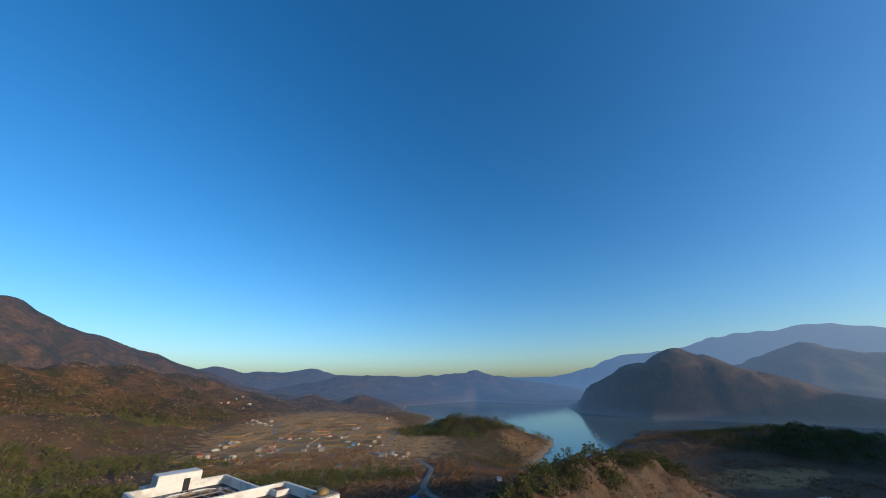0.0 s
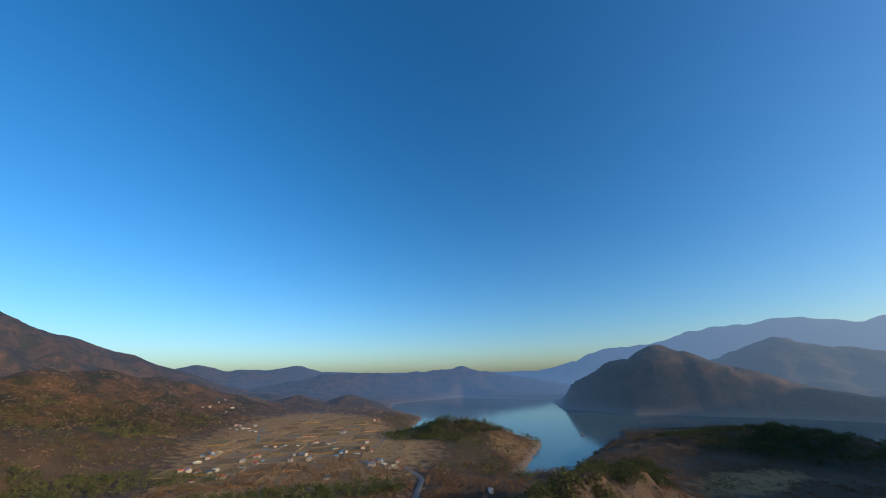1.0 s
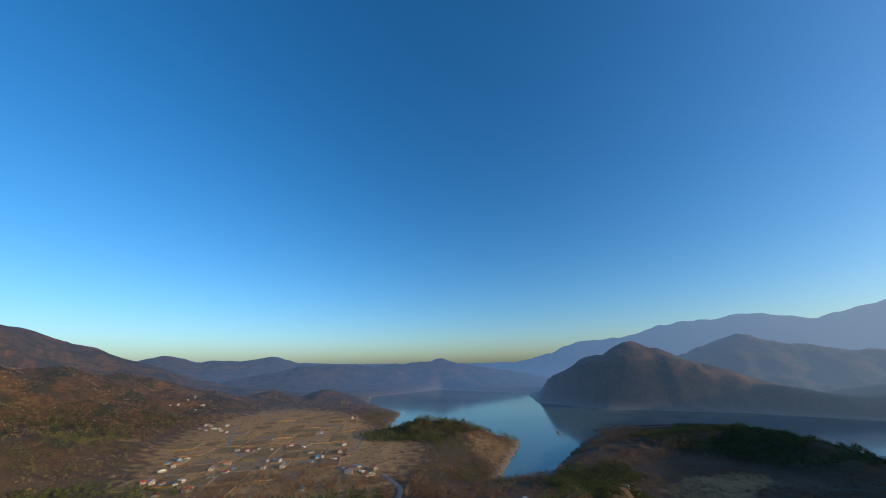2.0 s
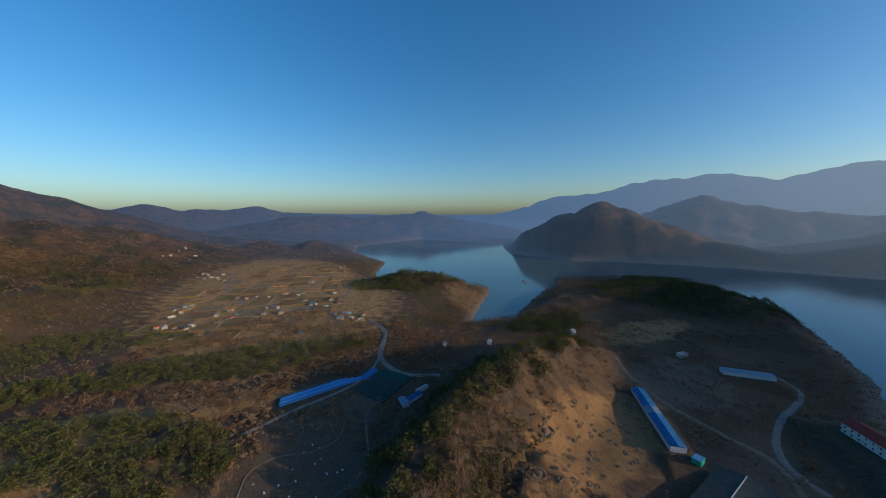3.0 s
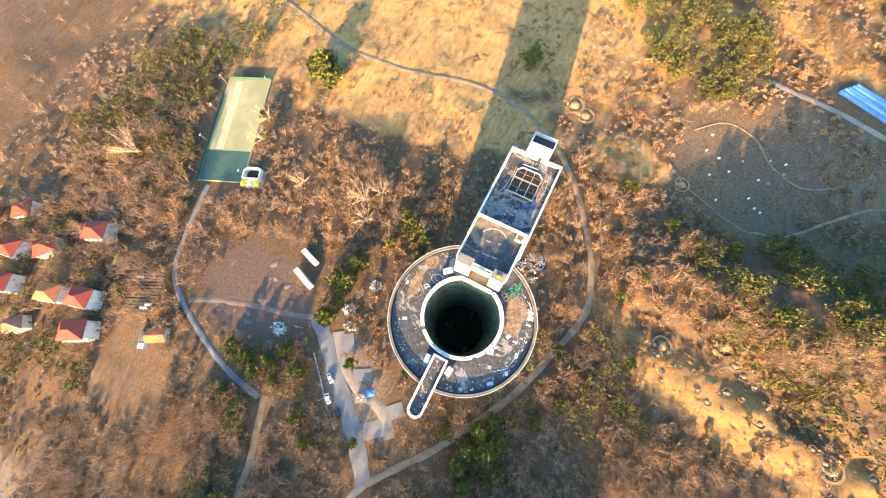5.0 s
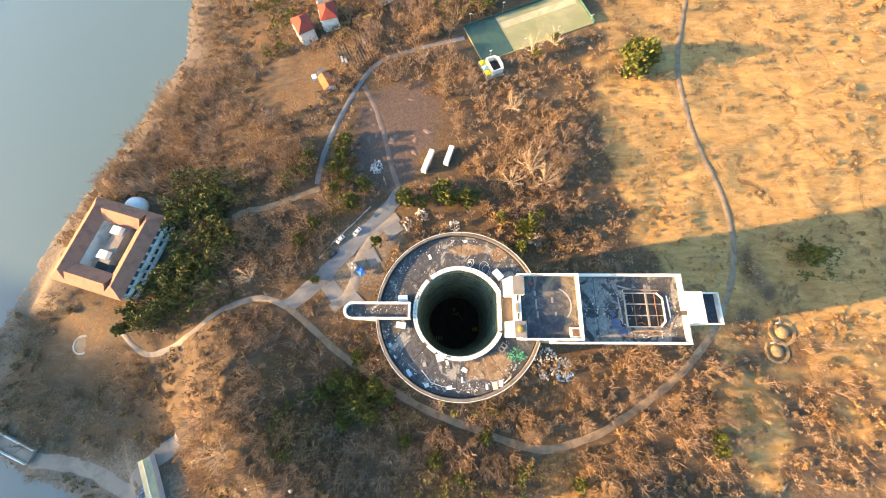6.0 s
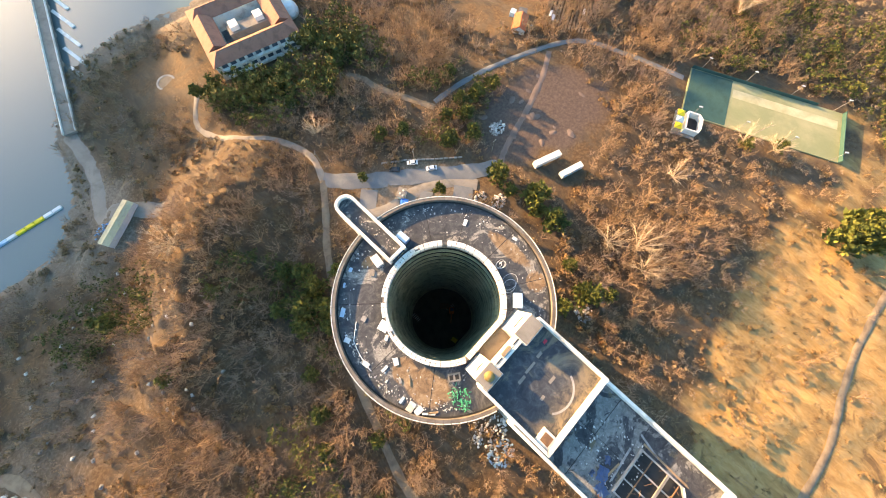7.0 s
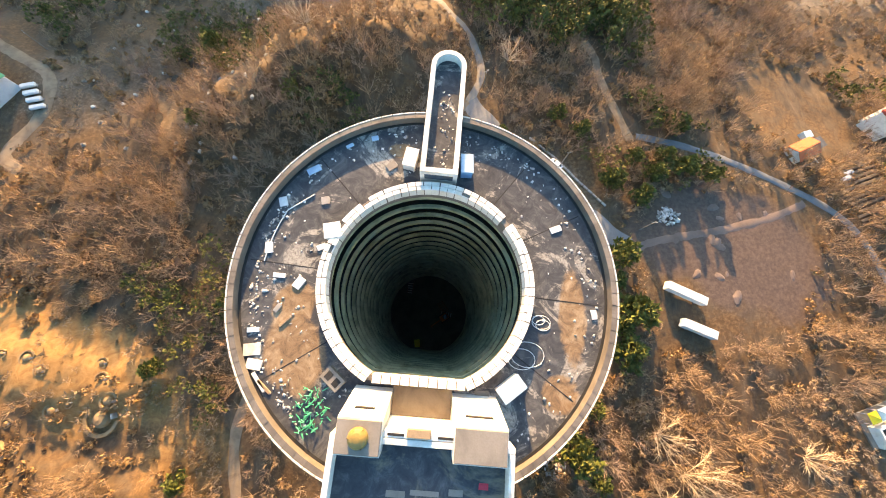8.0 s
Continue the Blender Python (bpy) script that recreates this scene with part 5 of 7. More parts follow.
def build_front():
    """The two white stair heads between the wing and the well, and the low wall between them."""
    for x0, x1 in ((2.3, 6.0), (-8.0, -3.6)):
        head = part("stair_head", wedge_block(x0, x1, 12.2, 15.0, ROOF, 72.6, 1.5), MAT["white_wall"], tower, "white stair head with a grey cap")
        part("cap", boxed(x0 + 0.05, x1 - 0.05, 12.3, 14.9, 72.6, 72.78, bevel=0.04), MAT["concrete_road"], head, "grey concrete cap")
        # near-black blocks on the leaning face, painted shade in place of cut recesses
        for zz in (68.2, 70.6):
            part("recess", boxed(x0 + 1.0, x1 - 1.0, 10.9 + (zz - ROOF) * 0.2, 11.9, zz, zz + 0.5), MAT["shade_and_joint_black"], head)
    part("front_wall", boxed(-3.6, 2.3, 13.1, 13.65, ROOF, 71.9, bevel=0.05), MAT["white_wall"], tower)
    part("landing", boxed(-3.55, 2.25, 10.4, 13.05, ROOF + 0.02, 67.0), MAT["dirt_track"], tower, "sandy landing between the stair heads")
    part("hatch_lid", boxed(-1.7, 0.3, 12.8, 13.5, 71.9, 72.25, bevel=0.05), MAT["wood"], tower, "brown board on the wall")
    # near-black plates on the wall top that stand in for shaded slots
    for x in (-3.0, 1.2):
        part("slot", boxed(x - 0.7, x + 0.7, 13.3, 13.5, 71.905, 71.93), MAT["shade_and_joint_black"], tower)
    # hatch in the corner of the upper roof
    hatch = part("roof_hatch", boxed(3.7, 6.05, 25.2, 27.55, 70.6, 71.4, bevel=0.06), MAT["white_wall"], tower, "small white-walled roof hatch")
    part("hatch_opening", boxed(4.1, 5.65, 25.6, 27.15, 71.4, 71.45), MAT["rust"], hatch, "rust-brown opening")
    # faint lines of paint on the dark roof
    turns = [2.4 + k * 0.1 for k in range(20)]
    ring = [(-1.4 + 4.3 * math.sin(a), 22.0 - 4.3 * math.cos(a)) for a in turns] + [(-1.4 + 3.95 * math.sin(a), 22.0 - 3.95 * math.cos(a)) for a in reversed(turns)]
    bm = prism(bmesh.new(), ring, 70.6, 70.612)
    part("paint_ring", bm, MAT["grey_wall"], tower, "faded ring of paint")
    for x, y, w, d in ((0.8, 18.2, 1.6, 0.5), (-1.6, 18.0, 2.4, 0.4), (-4.2, 17.8, 1.2, 0.5), (-2.6, 21.8, 1.4, 0.5), (0.6, 22.4, 0.9, 0.5)):
        part("paint_mark", boxed(x - w / 2, x + w / 2, y - d / 2, y + d / 2, 70.6, 70.615), MAT["concrete_road"], tower)
    part("red_patch", boxed(-6.9, -6.1, 16.9, 17.4, 70.6, 70.63), MAT["plastic_red"], tower)


build_front()


def build_dome():
    ob = thing("dome_cover", pose(4.1, 13.6, 72.78), "gold painted round cover on a stair head", "dome")
    bm = bmesh.new()
    bmesh.ops.create_uvsphere(bm, u_segments=20, v_segments=10, radius=0.85, matrix=Matrix.Diagonal((1, 1, 0.7, 1)) @ Matrix.Translation((0, 0, 0.25)))
    part("shell", bm, MAT["gold"], ob)
    for k in range(3):
        a = k * 2.1
        part("bracket", cyl(bmesh.new(), 0.05, 0.05, (0.6 * math.cos(a), 0.6 * math.sin(a), 0), (0.8 * math.cos(a), 0.8 * math.sin(a), 0.5), 6), MAT["rust"], ob)


build_dome()


def build_frame_pit():
    """The broken skylight in the lower roof: a square opening with a bare grid, and what fell about it."""
    z = 68.0
    pit = thing("skylight_pit", pose(-0.6, 44.4, z), "collapsed skylight with a bare grid over a dark pit", "skylight")
    corner = 1.3
    w, d = 4.1, 4.6
    ringo = [(-w, -d), (w, -d), (w, d - corner), (w - corner, d), (-w + corner, d), (-w, d - corner)]
    ringi = [(x * 0.94, y * 0.95) for x, y in ringo]
    part("kerb", ring_wall(bmesh.new(), ringo, ringi, 0.0, 0.5), MAT["grey_wall"], pit, "broken grey kerb")
    part("far_kerb", prism(bmesh.new(), [(w, d - corner), (w - corner, d), (-w + corner, d), (-w, d - corner), (-w * 0.93, d - corner), (-w + corner, d * 0.93), (w - corner, d * 0.93), (w * 0.93, d - corner)], 0.5, 0.62), MAT["tile"], pit, "pale coping on the far kerb")
    # no hole is cut: a near-black sheet stands in for the pit's shade
    part("pit_floor", prism(bmesh.new(), ringi, 0.012, 0.03), MAT["shade_and_joint_black"], pit, "near-black sheet with the pit's shade put into its colour")
    for x in (-1.35, 1.35):
        part("beam", boxed(x - 0.13, x + 0.13, -d * 0.94, d * 0.94, 0.2, 0.44, bevel=0.02), MAT["grey_wall"], pit)
    part("cross_beam", boxed(-w * 0.93, w * 0.93, 0.3, 0.75, 0.46, 0.66, bevel=0.03), MAT["concrete_road"], pit)
    for y in (-2.5, 2.6):
        part("cross_beam", boxed(-w * 0.93, w * 0.93, y - 0.09, y + 0.09, 0.46, 0.58, bevel=0.02), MAT["rust"], pit)
    r = random.Random(17)
    for k in range(16):
        x, y = r.uniform(-3.5, 3.5), r.uniform(-4, 4)
        a = r.uniform(0, 3.14)
        part("bent_bar", cyl(bmesh.new(), 0.05, 0.04, (x, y, 0.5), (x + 1.2 * math.cos(a), y + 1.2 * math.sin(a), 0.5 + r.uniform(-0.35, 0.3)), 5), MAT["rust"], pit)


def fallen_boards():
    """Boards, sheets and frames that lie about the skylight."""
    for k, (x, y, a, n, key) in enumerate(((-5.4, 44, 88, 8.5, "wood"), (4.3, 45.5, 92, 9, "wood"), (4.9, 44, 87, 6.5, "rust"), (5.4, 46.5, 95, 4.5, "wood"), (-0.6, 38.7, 4, 6, "steel"), (-1.5, 50.3, 3, 5, "tile"),
                                           (2.8, 50.6, -28, 3.2, "wood"), (-5.9, 40.5, 75, 4, "steel"), (5.8, 41, 80, 5, "rust"), (1.5, 38.2, -8, 4, "wood"))):
        ob = thing("fallen_board", pose(x, y, 68.005, 0, 0, a), {"wood": "weathered timber board fallen on the roof", "rust": "rusty rail lying on the roof", "steel": "grey metal rail lying on the roof", "tile": "pale fallen beam on the roof"}[key], "board", "boards about the skylight")
        part("board", boxed(-n / 2, n / 2, -0.16, 0.16, 0, 0.12, bevel=0.02), MAT[key], ob)
        part("splintered_end", boxed(n / 2, n / 2 + 0.35, -0.11, 0.05, 0.01, 0.09), MAT[key], ob)
    for x, y, w, d, a in ((2.6, 37.4, 2.4, 1.7, 20), (4.6, 38.6, 1.8, 2.2, -15), (0.4, 36.8, 1.3, 0.9, 40), (3.6, 36.0, 1.0, 0.7, 5)):
        ob = thing("tarpaulin_scrap", pose(x, y, 68.005, 0, 0, a), "crumpled blue tarpaulin scrap on the felt roof", "tarpaulin", "tarpaulin scraps by the skylight")
        bm = bmesh.new()
        n = 7
        rr = random.Random(int(x * 10))
        g = [[bm.verts.new((w * (i / (n - 1) - 0.5) + rr.uniform(-0.1, 0.1), d * (j / (n - 1) - 0.5) + rr.uniform(-0.1, 0.1), rr.uniform(0.03, 0.22))) for j in range(n)] for i in range(n)]
        for i in range(n - 1):
            for j in range(n - 1):
                bm.faces.new((g[i][j], g[i + 1][j], g[i + 1][j + 1], g[i][j + 1]))
        bmesh.ops.solidify(bm, geom=bm.faces[:], thickness=0.02)
        part("sheet", bm, MAT["worn_tarp"], ob)
    # seams of the screed
    for x0, x1, y0, y1 in ((-8.6, 6.8, 33.0, 33.1), (-1.2, -1.1, 28.2, 38.0), (-8.6, -5.5, 39.0, 39.1)):
        part("roof_seam", boxed(x0, x1, y0, y1, 68.0, 68.012), MAT["shade_and_joint_black"], tower)


fallen_boards()
build_frame_pit()


def build_annex():
    """The small lower block at the wing's far end, and the white head next to it."""
    part("annex_wall", boxed(-4.8, 2.7, 53.8, 62.6, -2, 66.6), MAT["white_wall"], tower)
    part("annex_deck", boxed(-4.7, 2.6, 57.0, 62.5, 66.6, 66.9), DARK_DECK, tower)
    parapet(-4.9, 2.8, 56.9, 62.7, 66.4, 68.3, 0.35, MAT["white_wall"], tower)
    head = part("annex_head", boxed(-4.7, 2.6, 53.2, 56.8, 66.4, 71.0, bevel=0.06), MAT["white_wall"], tower, "white stair head at the wing's end")
    # near-black panel: the doorway's shade is put into its colour
    part("doorway", boxed(-0.4, 0.7, 53.1, 53.2, 68.05, 70.1), MAT["shade_and_joint_black"], head)
    part("roof_cap", boxed(-4.6, 2.5, 53.3, 56.7, 71.0, 71.12), MAT["tile"], head)


build_annex()


def low_box(name, x, y, z, w, d, h, turn, material, label, category, cap=None):
    ob = thing(name, pose(x, y, z, 0, 0, turn), label, category)
    body = part("body", boxed(-w / 2, w / 2, -d / 2, d / 2, 0, h, bevel=0.04), material, ob)
    part("lid", boxed(-w / 2 - 0.06, w / 2 + 0.06, -d / 2 - 0.06, d / 2 + 0.06, h, h + 0.08, bevel=0.02), cap or material, ob)
    part("base", boxed(-w / 2 + 0.1, w / 2 - 0.1, -d / 2 + 0.1, d / 2 - 0.1, -0.02, 0.1), MAT["grey_wall"], body)
    return ob


Z = ROOF
low_box("roof_cabin", -3.3, -13.9, Z, 1.3, 2.2, 1.5, 4, MAT["blue_paint"], "blue metal box beside the stair house", "box", MAT["pale_blue"])
low_box("roof_cabin", 3.2, -14.2, Z, 1.4, 2.2, 1.2, -8, MAT["white_metal"], "pale metal box beside the stair house", "box")
low_box("vent_box", -9.3, 9.7, Z, 1.5, 2.6, 1.3, 130, MAT["white_metal"], "white metal box with a bluish side by the well", "box", MAT["pale_blue"])
low_box("vent_box", 10.6, -4.7, Z + 0.6, 1.7, 1.6, 0.6, 15, MAT["white_wall"], "white block lying on the well's rim", "block")


def slab(x, y, w, d, h, turn, key, label):
    ob = thing("debris_slab", pose(x, y, Z, 0, 0, turn), label, "debris", "debris on the ring roof")
    part("panel", boxed(-w / 2, w / 2, -d / 2, d / 2, 0, h, bevel=0.02), MAT[key], ob)
    part("broken_edge", boxed(-w / 2 - 0.08, -w / 2, -d / 3, d / 4, 0, h * 0.8), MAT["grey_wall"], ob)


for x, y, w, d, turn, key in ((14.2, -12.0, 1.6, 0.8, 35, "pale_blue"), (16.9, -7.8, 0.9, 1.1, 20, "white_metal"), (17.4, -2.4, 0.8, 1.2, 8, "white_metal"), (11.8, -3.0, 1.0, 0.6, 30, "white_metal"),
                             (15.7, 0.5, 1.3, 0.5, 0, "white_metal"), (13.5, 1.1, 0.9, 1.3, -30, "white_metal"), (16.9, 8.2, 1.7, 1.2, 10, "white_wall"), (16.4, 9.6, 1.5, 1.0, -5, "tile"),
                             (17.2, 6.3, 1.2, 0.5, 8, "pale_blue"), (7.8, -16.8, 0.8, 0.6, 20, "pale_blue"), (10.6, -15.5, 0.9, 0.4, 35, "pale_blue"), (-14.0, -7.5, 1.3, 0.7, 25, "white_metal"),
                             (-18.2, 1.7, 0.6, 1.0, 10, "white_metal"), (-6.6, 10.7, 1.4, 0.9, 5, "concrete_road"), (5.4, -13.4, 1.2, 0.9, 40, "concrete_road"), (12.3, -8.4, 0.9, 0.9, 15, "grey_wall"),
                             (15.2, 3.9, 0.9, 0.5, 60, "grey_wall"), (14.2, 5.2, 1.4, 0.3, 48, "wood"), (15.6, 11.2, 2.2, 0.35, -48, "white_metal"), (15.0, 11.6, 1.8, 0.3, -38, "wood")):
    slab(x, y, w, d, 0.14, turn, key, {"wood": "broken timber board on the roof", "pale_blue": "pale blue sheet lying on the roof"}.get(key, "pale broken panel lying on the roof"))


def build_hollow_block():
    ob = thing("concrete_block", pose(8.3, 10.3, Z, 0, 0, -38), "hollow concrete block with two openings", "block")
    part("shell", boxed(-1.1, 1.1, -0.7, 0.7, 0, 0.6, bevel=0.03), MAT["concrete_road"], ob)
    # near-black plates on a solid top, painted shade in place of holes
    for x in (-0.5, 0.5):
        part("opening", boxed(x - 0.32, x + 0.32, -0.4, 0.4, 0.6, 0.62), MAT["shade_and_joint_black"], ob)


build_hollow_block()


def build_net_heap():
    ob = thing("net_heap", pose(10.0, 13.4, Z), "tangled green plastic netting in a heap", "netting")
    r = random.Random(3)
    bm = bmesh.new()
    for k in range(90):
        a = k * 0.31
        p = Vector((0.9 * math.cos(a) + r.uniform(-0.5, 0.5) + (0.6 if k % 2 else -0.3), 1.5 * math.sin(a) + r.uniform(-0.6, 0.6), r.uniform(0.02, 0.3)))
        cyl(bm, 0.07, 0.04, p, p + Vector((r.uniform(-0.6, 0.6), r.uniform(-0.6, 0.6), r.uniform(0, 0.2))), 5)
    part("mesh_roll", bm, MAT["plastic_green"], ob)


build_net_heap()


def build_cables():
    ob = thing("cable_coil", pose(-11.1, 6.4, Z), "thin pale cable lying in loops", "cable")
    for x, y, rad in ((0, 0, 1.6), (0.6, 0.5, 1.3), (-1.4, -3.4, 0.9), (-1.6, -3.1, 0.7), (-1.1, -3.6, 0.6)):
        pts = [Vector((x + rad * math.cos(k * 0.35) * 1.1, y + rad * math.sin(k * 0.35) * 0.8, 0.06)) for k in range(19)]
        bm = bmesh.new()
        for a, b in zip(pts, pts[1:]):
            cyl(bm, 0.035, 0.035, a, b, 4)
        part("loop", bm, MAT["white_metal"], ob)
    ob = thing("roof_pipe", pose(0, 0, Z), "thin bent pipe along the outer parapet", "pipe")
    bm = bmesh.new()
    pts = [Vector(arc(17.6, a) + (0.08,)) for a in np.arange(1.62, 2.0, 0.05)] + [Vector((13.6, -9.0, 0.08))]
    for a, b in zip(pts, pts[1:]):
        cyl(bm, 0.07, 0.07, a, b, 5)
    part("tube", bm, MAT["white_metal"], ob)


build_cables()


def rubble(name, x, y, z, spread, n, size, seed, label, key="rubble", squash=1.0, heap=0.0):
    """A litter of broken bits, as one object."""
    r = np.random.default_rng(seed)
    cube = np.array([(sx, sy, sz) for sx in (-1, 1) for sy in (-1, 1) for sz in (-1, 1)], float) * 0.5
    quads = np.array([(0, 1, 3, 2), (4, 6, 7, 5), (0, 4, 5, 1), (2, 3, 7, 6), (0, 2, 6, 4), (1, 5, 7, 3)])
    vs, fs = [], []
    for k in range(n):
        a, d = r.uniform(0, 6.283), spread * math.sqrt(r.uniform(0, 1))
        s = size * r.uniform(0.4, 1.6) * np.array([1.0, r.uniform(0.3, 0.9), r.uniform(0.15, 0.5)])
        turn = np.array(Euler((r.normal(0, 0.3), r.normal(0, 0.3), r.uniform(0, 6.283))).to_matrix())
        lift = heap * max(0.0, 1 - d / spread) * r.uniform(0.2, 1)
        vs.append((cube * s) @ turn.T + np.array([x + d * math.cos(a), y + d * math.sin(a) * squash, z + s[2] * 0.4 + lift]))
        fs.append(quads + 8 * k)
    me = array_mesh(name, np.concatenate(vs), np.concatenate(fs), MAT[key])
    return tagged(new(name, me), label, "debris", kind="stuff")


def roof_litter():
    """Bits of broken tile along the inside of the outer parapet and about the deck."""
    r = np.random.default_rng(5)
    cube = np.array([(sx, sy, sz) for sx in (-1, 1) for sy in (-1, 1) for sz in (-1, 1)], float) * 0.5
    quads = np.array([(0, 1, 3, 2), (4, 6, 7, 5), (0, 4, 5, 1), (2, 3, 7, 6), (0, 2, 6, 4), (1, 5, 7, 3)])
    vs, fs = [], []
    k = 0
    while k < 520:
        a = r.uniform(0, 6.283) if k % 3 else r.uniform(0.7, 2.0)
        d = r.uniform(13, 18.6) if k % 4 == 0 else 18.7 - abs(r.normal(0, 1.1))
        x, y = d * math.sin(a), d * math.cos(a)
        if y > 12.5 and abs(x) < 10 or abs(x) < 2.6 and y < -10:
            k += 1
            continue
        s = r.uniform(0.08, 0.32) * np.array([1.0, r.uniform(0.3, 1.0), r.uniform(0.15, 0.4)])
        turn = np.array(Euler((0, 0, r.uniform(0, 6.283))).to_matrix())
        fs.append(quads + 8 * len(vs))
        vs.append((cube * s) @ turn.T + np.array([x, y, Z + s[2] * 0.45]))
        k += 1
    me = array_mesh("roof_litter", np.concatenate(vs), np.concatenate(fs), MAT["rubble"])
    tagged(new("roof_litter", me), "broken tiles and small litter strewn over the ring roof", "debris", kind="stuff")


roof_litter()
rubble("deck_litter", -0.3, -18, Z + 1.5, 1.2, 46, 0.22, 8, "sticks and broken bits on the stair house deck", "rubble", 4.5)
rubble("deck_litter", -1, 36, 68.0, 5.5, 110, 0.22, 9, "scraps on the lower roof", "rubble", 1.1)
rubble("deck_litter", 5.2, 45, 68.0, 1.2, 90, 0.22, 19, "splinters and scraps along the skylight", "rubble", 4.2)
rubble("deck_litter", -0.5, 51.2, 68.0, 3.8, 70, 0.22, 29, "splinters and scraps behind the skylight", "rubble", 0.3)

# things at the bottom of the well
low_box("lift_box", 2.5, 8.6, 0.6, 1.4, 2.0, 1.2, 10, MAT["yellow"], "small yellow box on the well floor", "box")
for k, (x, y) in enumerate(((6.2, -7.2), (-4.0, -2.5), (-5.2, -0.4))):
    ob = thing("scrap_frame", pose(x, y, 0.6, 0, 0, 40 * k), "rusty scrap frame on the well floor", "scrap")
    for j in range(5):
        part("rung", cyl(bmesh.new(), 0.12, 0.12, (-0.8, j * 0.7 - 1.4, 0.3), (0.8, j * 0.7 - 1.4, 0.5), 5), MAT["rust"] if k == 1 else MAT["white_metal"], ob)
    for sx in (-0.8, 0.8):
        part("rail", cyl(bmesh.new(), 0.14, 0.14, (sx, -1.6, 0.2), (sx, 1.6, 0.5), 5), MAT["rust"], ob)


def build_digger():
    ob = thing("small_digger", pose(-4.6, 0.6, 0.6, 0, 0, 40), "small orange digger abandoned on the well floor", "digger")
    part("body", boxed(-1.2, 1.2, -0.9, 0.9, 0.7, 1.7, bevel=0.12), MAT["digger_orange"], ob)
    part("cab", boxed(-0.9, 0.3, -0.5, 0.7, 1.7, 2.7, bevel=0.1), MAT["glass"], ob, "dark cab")
    for s in (-1, 1):
        part("track", boxed(-1.6, 1.6, s * 0.95 - 0.28, s * 0.95 + 0.28, 0, 0.7, bevel=0.2), MAT["rubber"], ob)
    part("boom", cyl(bmesh.new(), 0.22, 0.18, (1.1, 0, 1.5), (3.2, 0, 3.2), 8), MAT["digger_orange"], ob)
    part("stick", cyl(bmesh.new(), 0.18, 0.14, (3.2, 0, 3.2), (4.4, 0, 1.2), 8), MAT["digger_orange"], ob)
    part("bucket", boxed(4.0, 4.8, -0.45, 0.45, 0.5, 1.2, bevel=0.15), MAT["rust"], ob)


build_digger()


# ---- houses, sheds and vehicles ----
def gable_roof(bm, w, d, z, rise, over=0.4, thick=0.18):
    """A pitched roof over a plan w by d, its ridge along x."""
    x0, x1, y0, y1 = -w / 2 - over, w / 2 + over, -d / 2 - over, d / 2 + over
    drop_ = over * rise / (d / 2)
    for s in (1, -1):
        yo = y1 if s > 0 else y0
        pts = [(x0, yo, z - drop_), (x1, yo, z - drop_), (x1, 0, z + rise), (x0, 0, z + rise)]
        lo = [bm.verts.new(p) for p in pts]
        hi = [bm.verts.new((p[0], p[1], p[2] + thick)) for p in pts]
        bm.faces.new(lo)
        bm.faces.new(hi)
        for k in range(4):
            bm.faces.new((lo[k], lo[(k + 1) % 4], hi[(k + 1) % 4], hi[k]))
    return bm


def hip_roof(bm, w, d, z, rise, over=0.5):
    x, y, c = w / 2 + over, d / 2 + over, max(0.2, (w - d) / 2)
    base = [bm.verts.new(p) for p in ((-x, -y, z), (x, -y, z), (x, y, z), (-x, y, z))]
    low = [bm.verts.new(p) for p in ((-x, -y, z - 0.2), (x, -y, z - 0.2), (x, y, z - 0.2), (-x, y, z - 0.2))]
    r0, r1 = bm.verts.new((-c, 0, z + rise)), bm.verts.new((c, 0, z + rise))
    bm.faces.new((base[0], base[1], r1, r0))
    bm.faces.new((base[2], base[3], r0, r1))
    bm.faces.new((base[1], base[2], r1))
    bm.faces.new((base[3], base[0], r0))
    bm.faces.new(list(reversed(low)))
    for k in range(4):
        bm.faces.new((low[k], low[(k + 1) % 4], base[(k + 1) % 4], base[k]))
    return bm


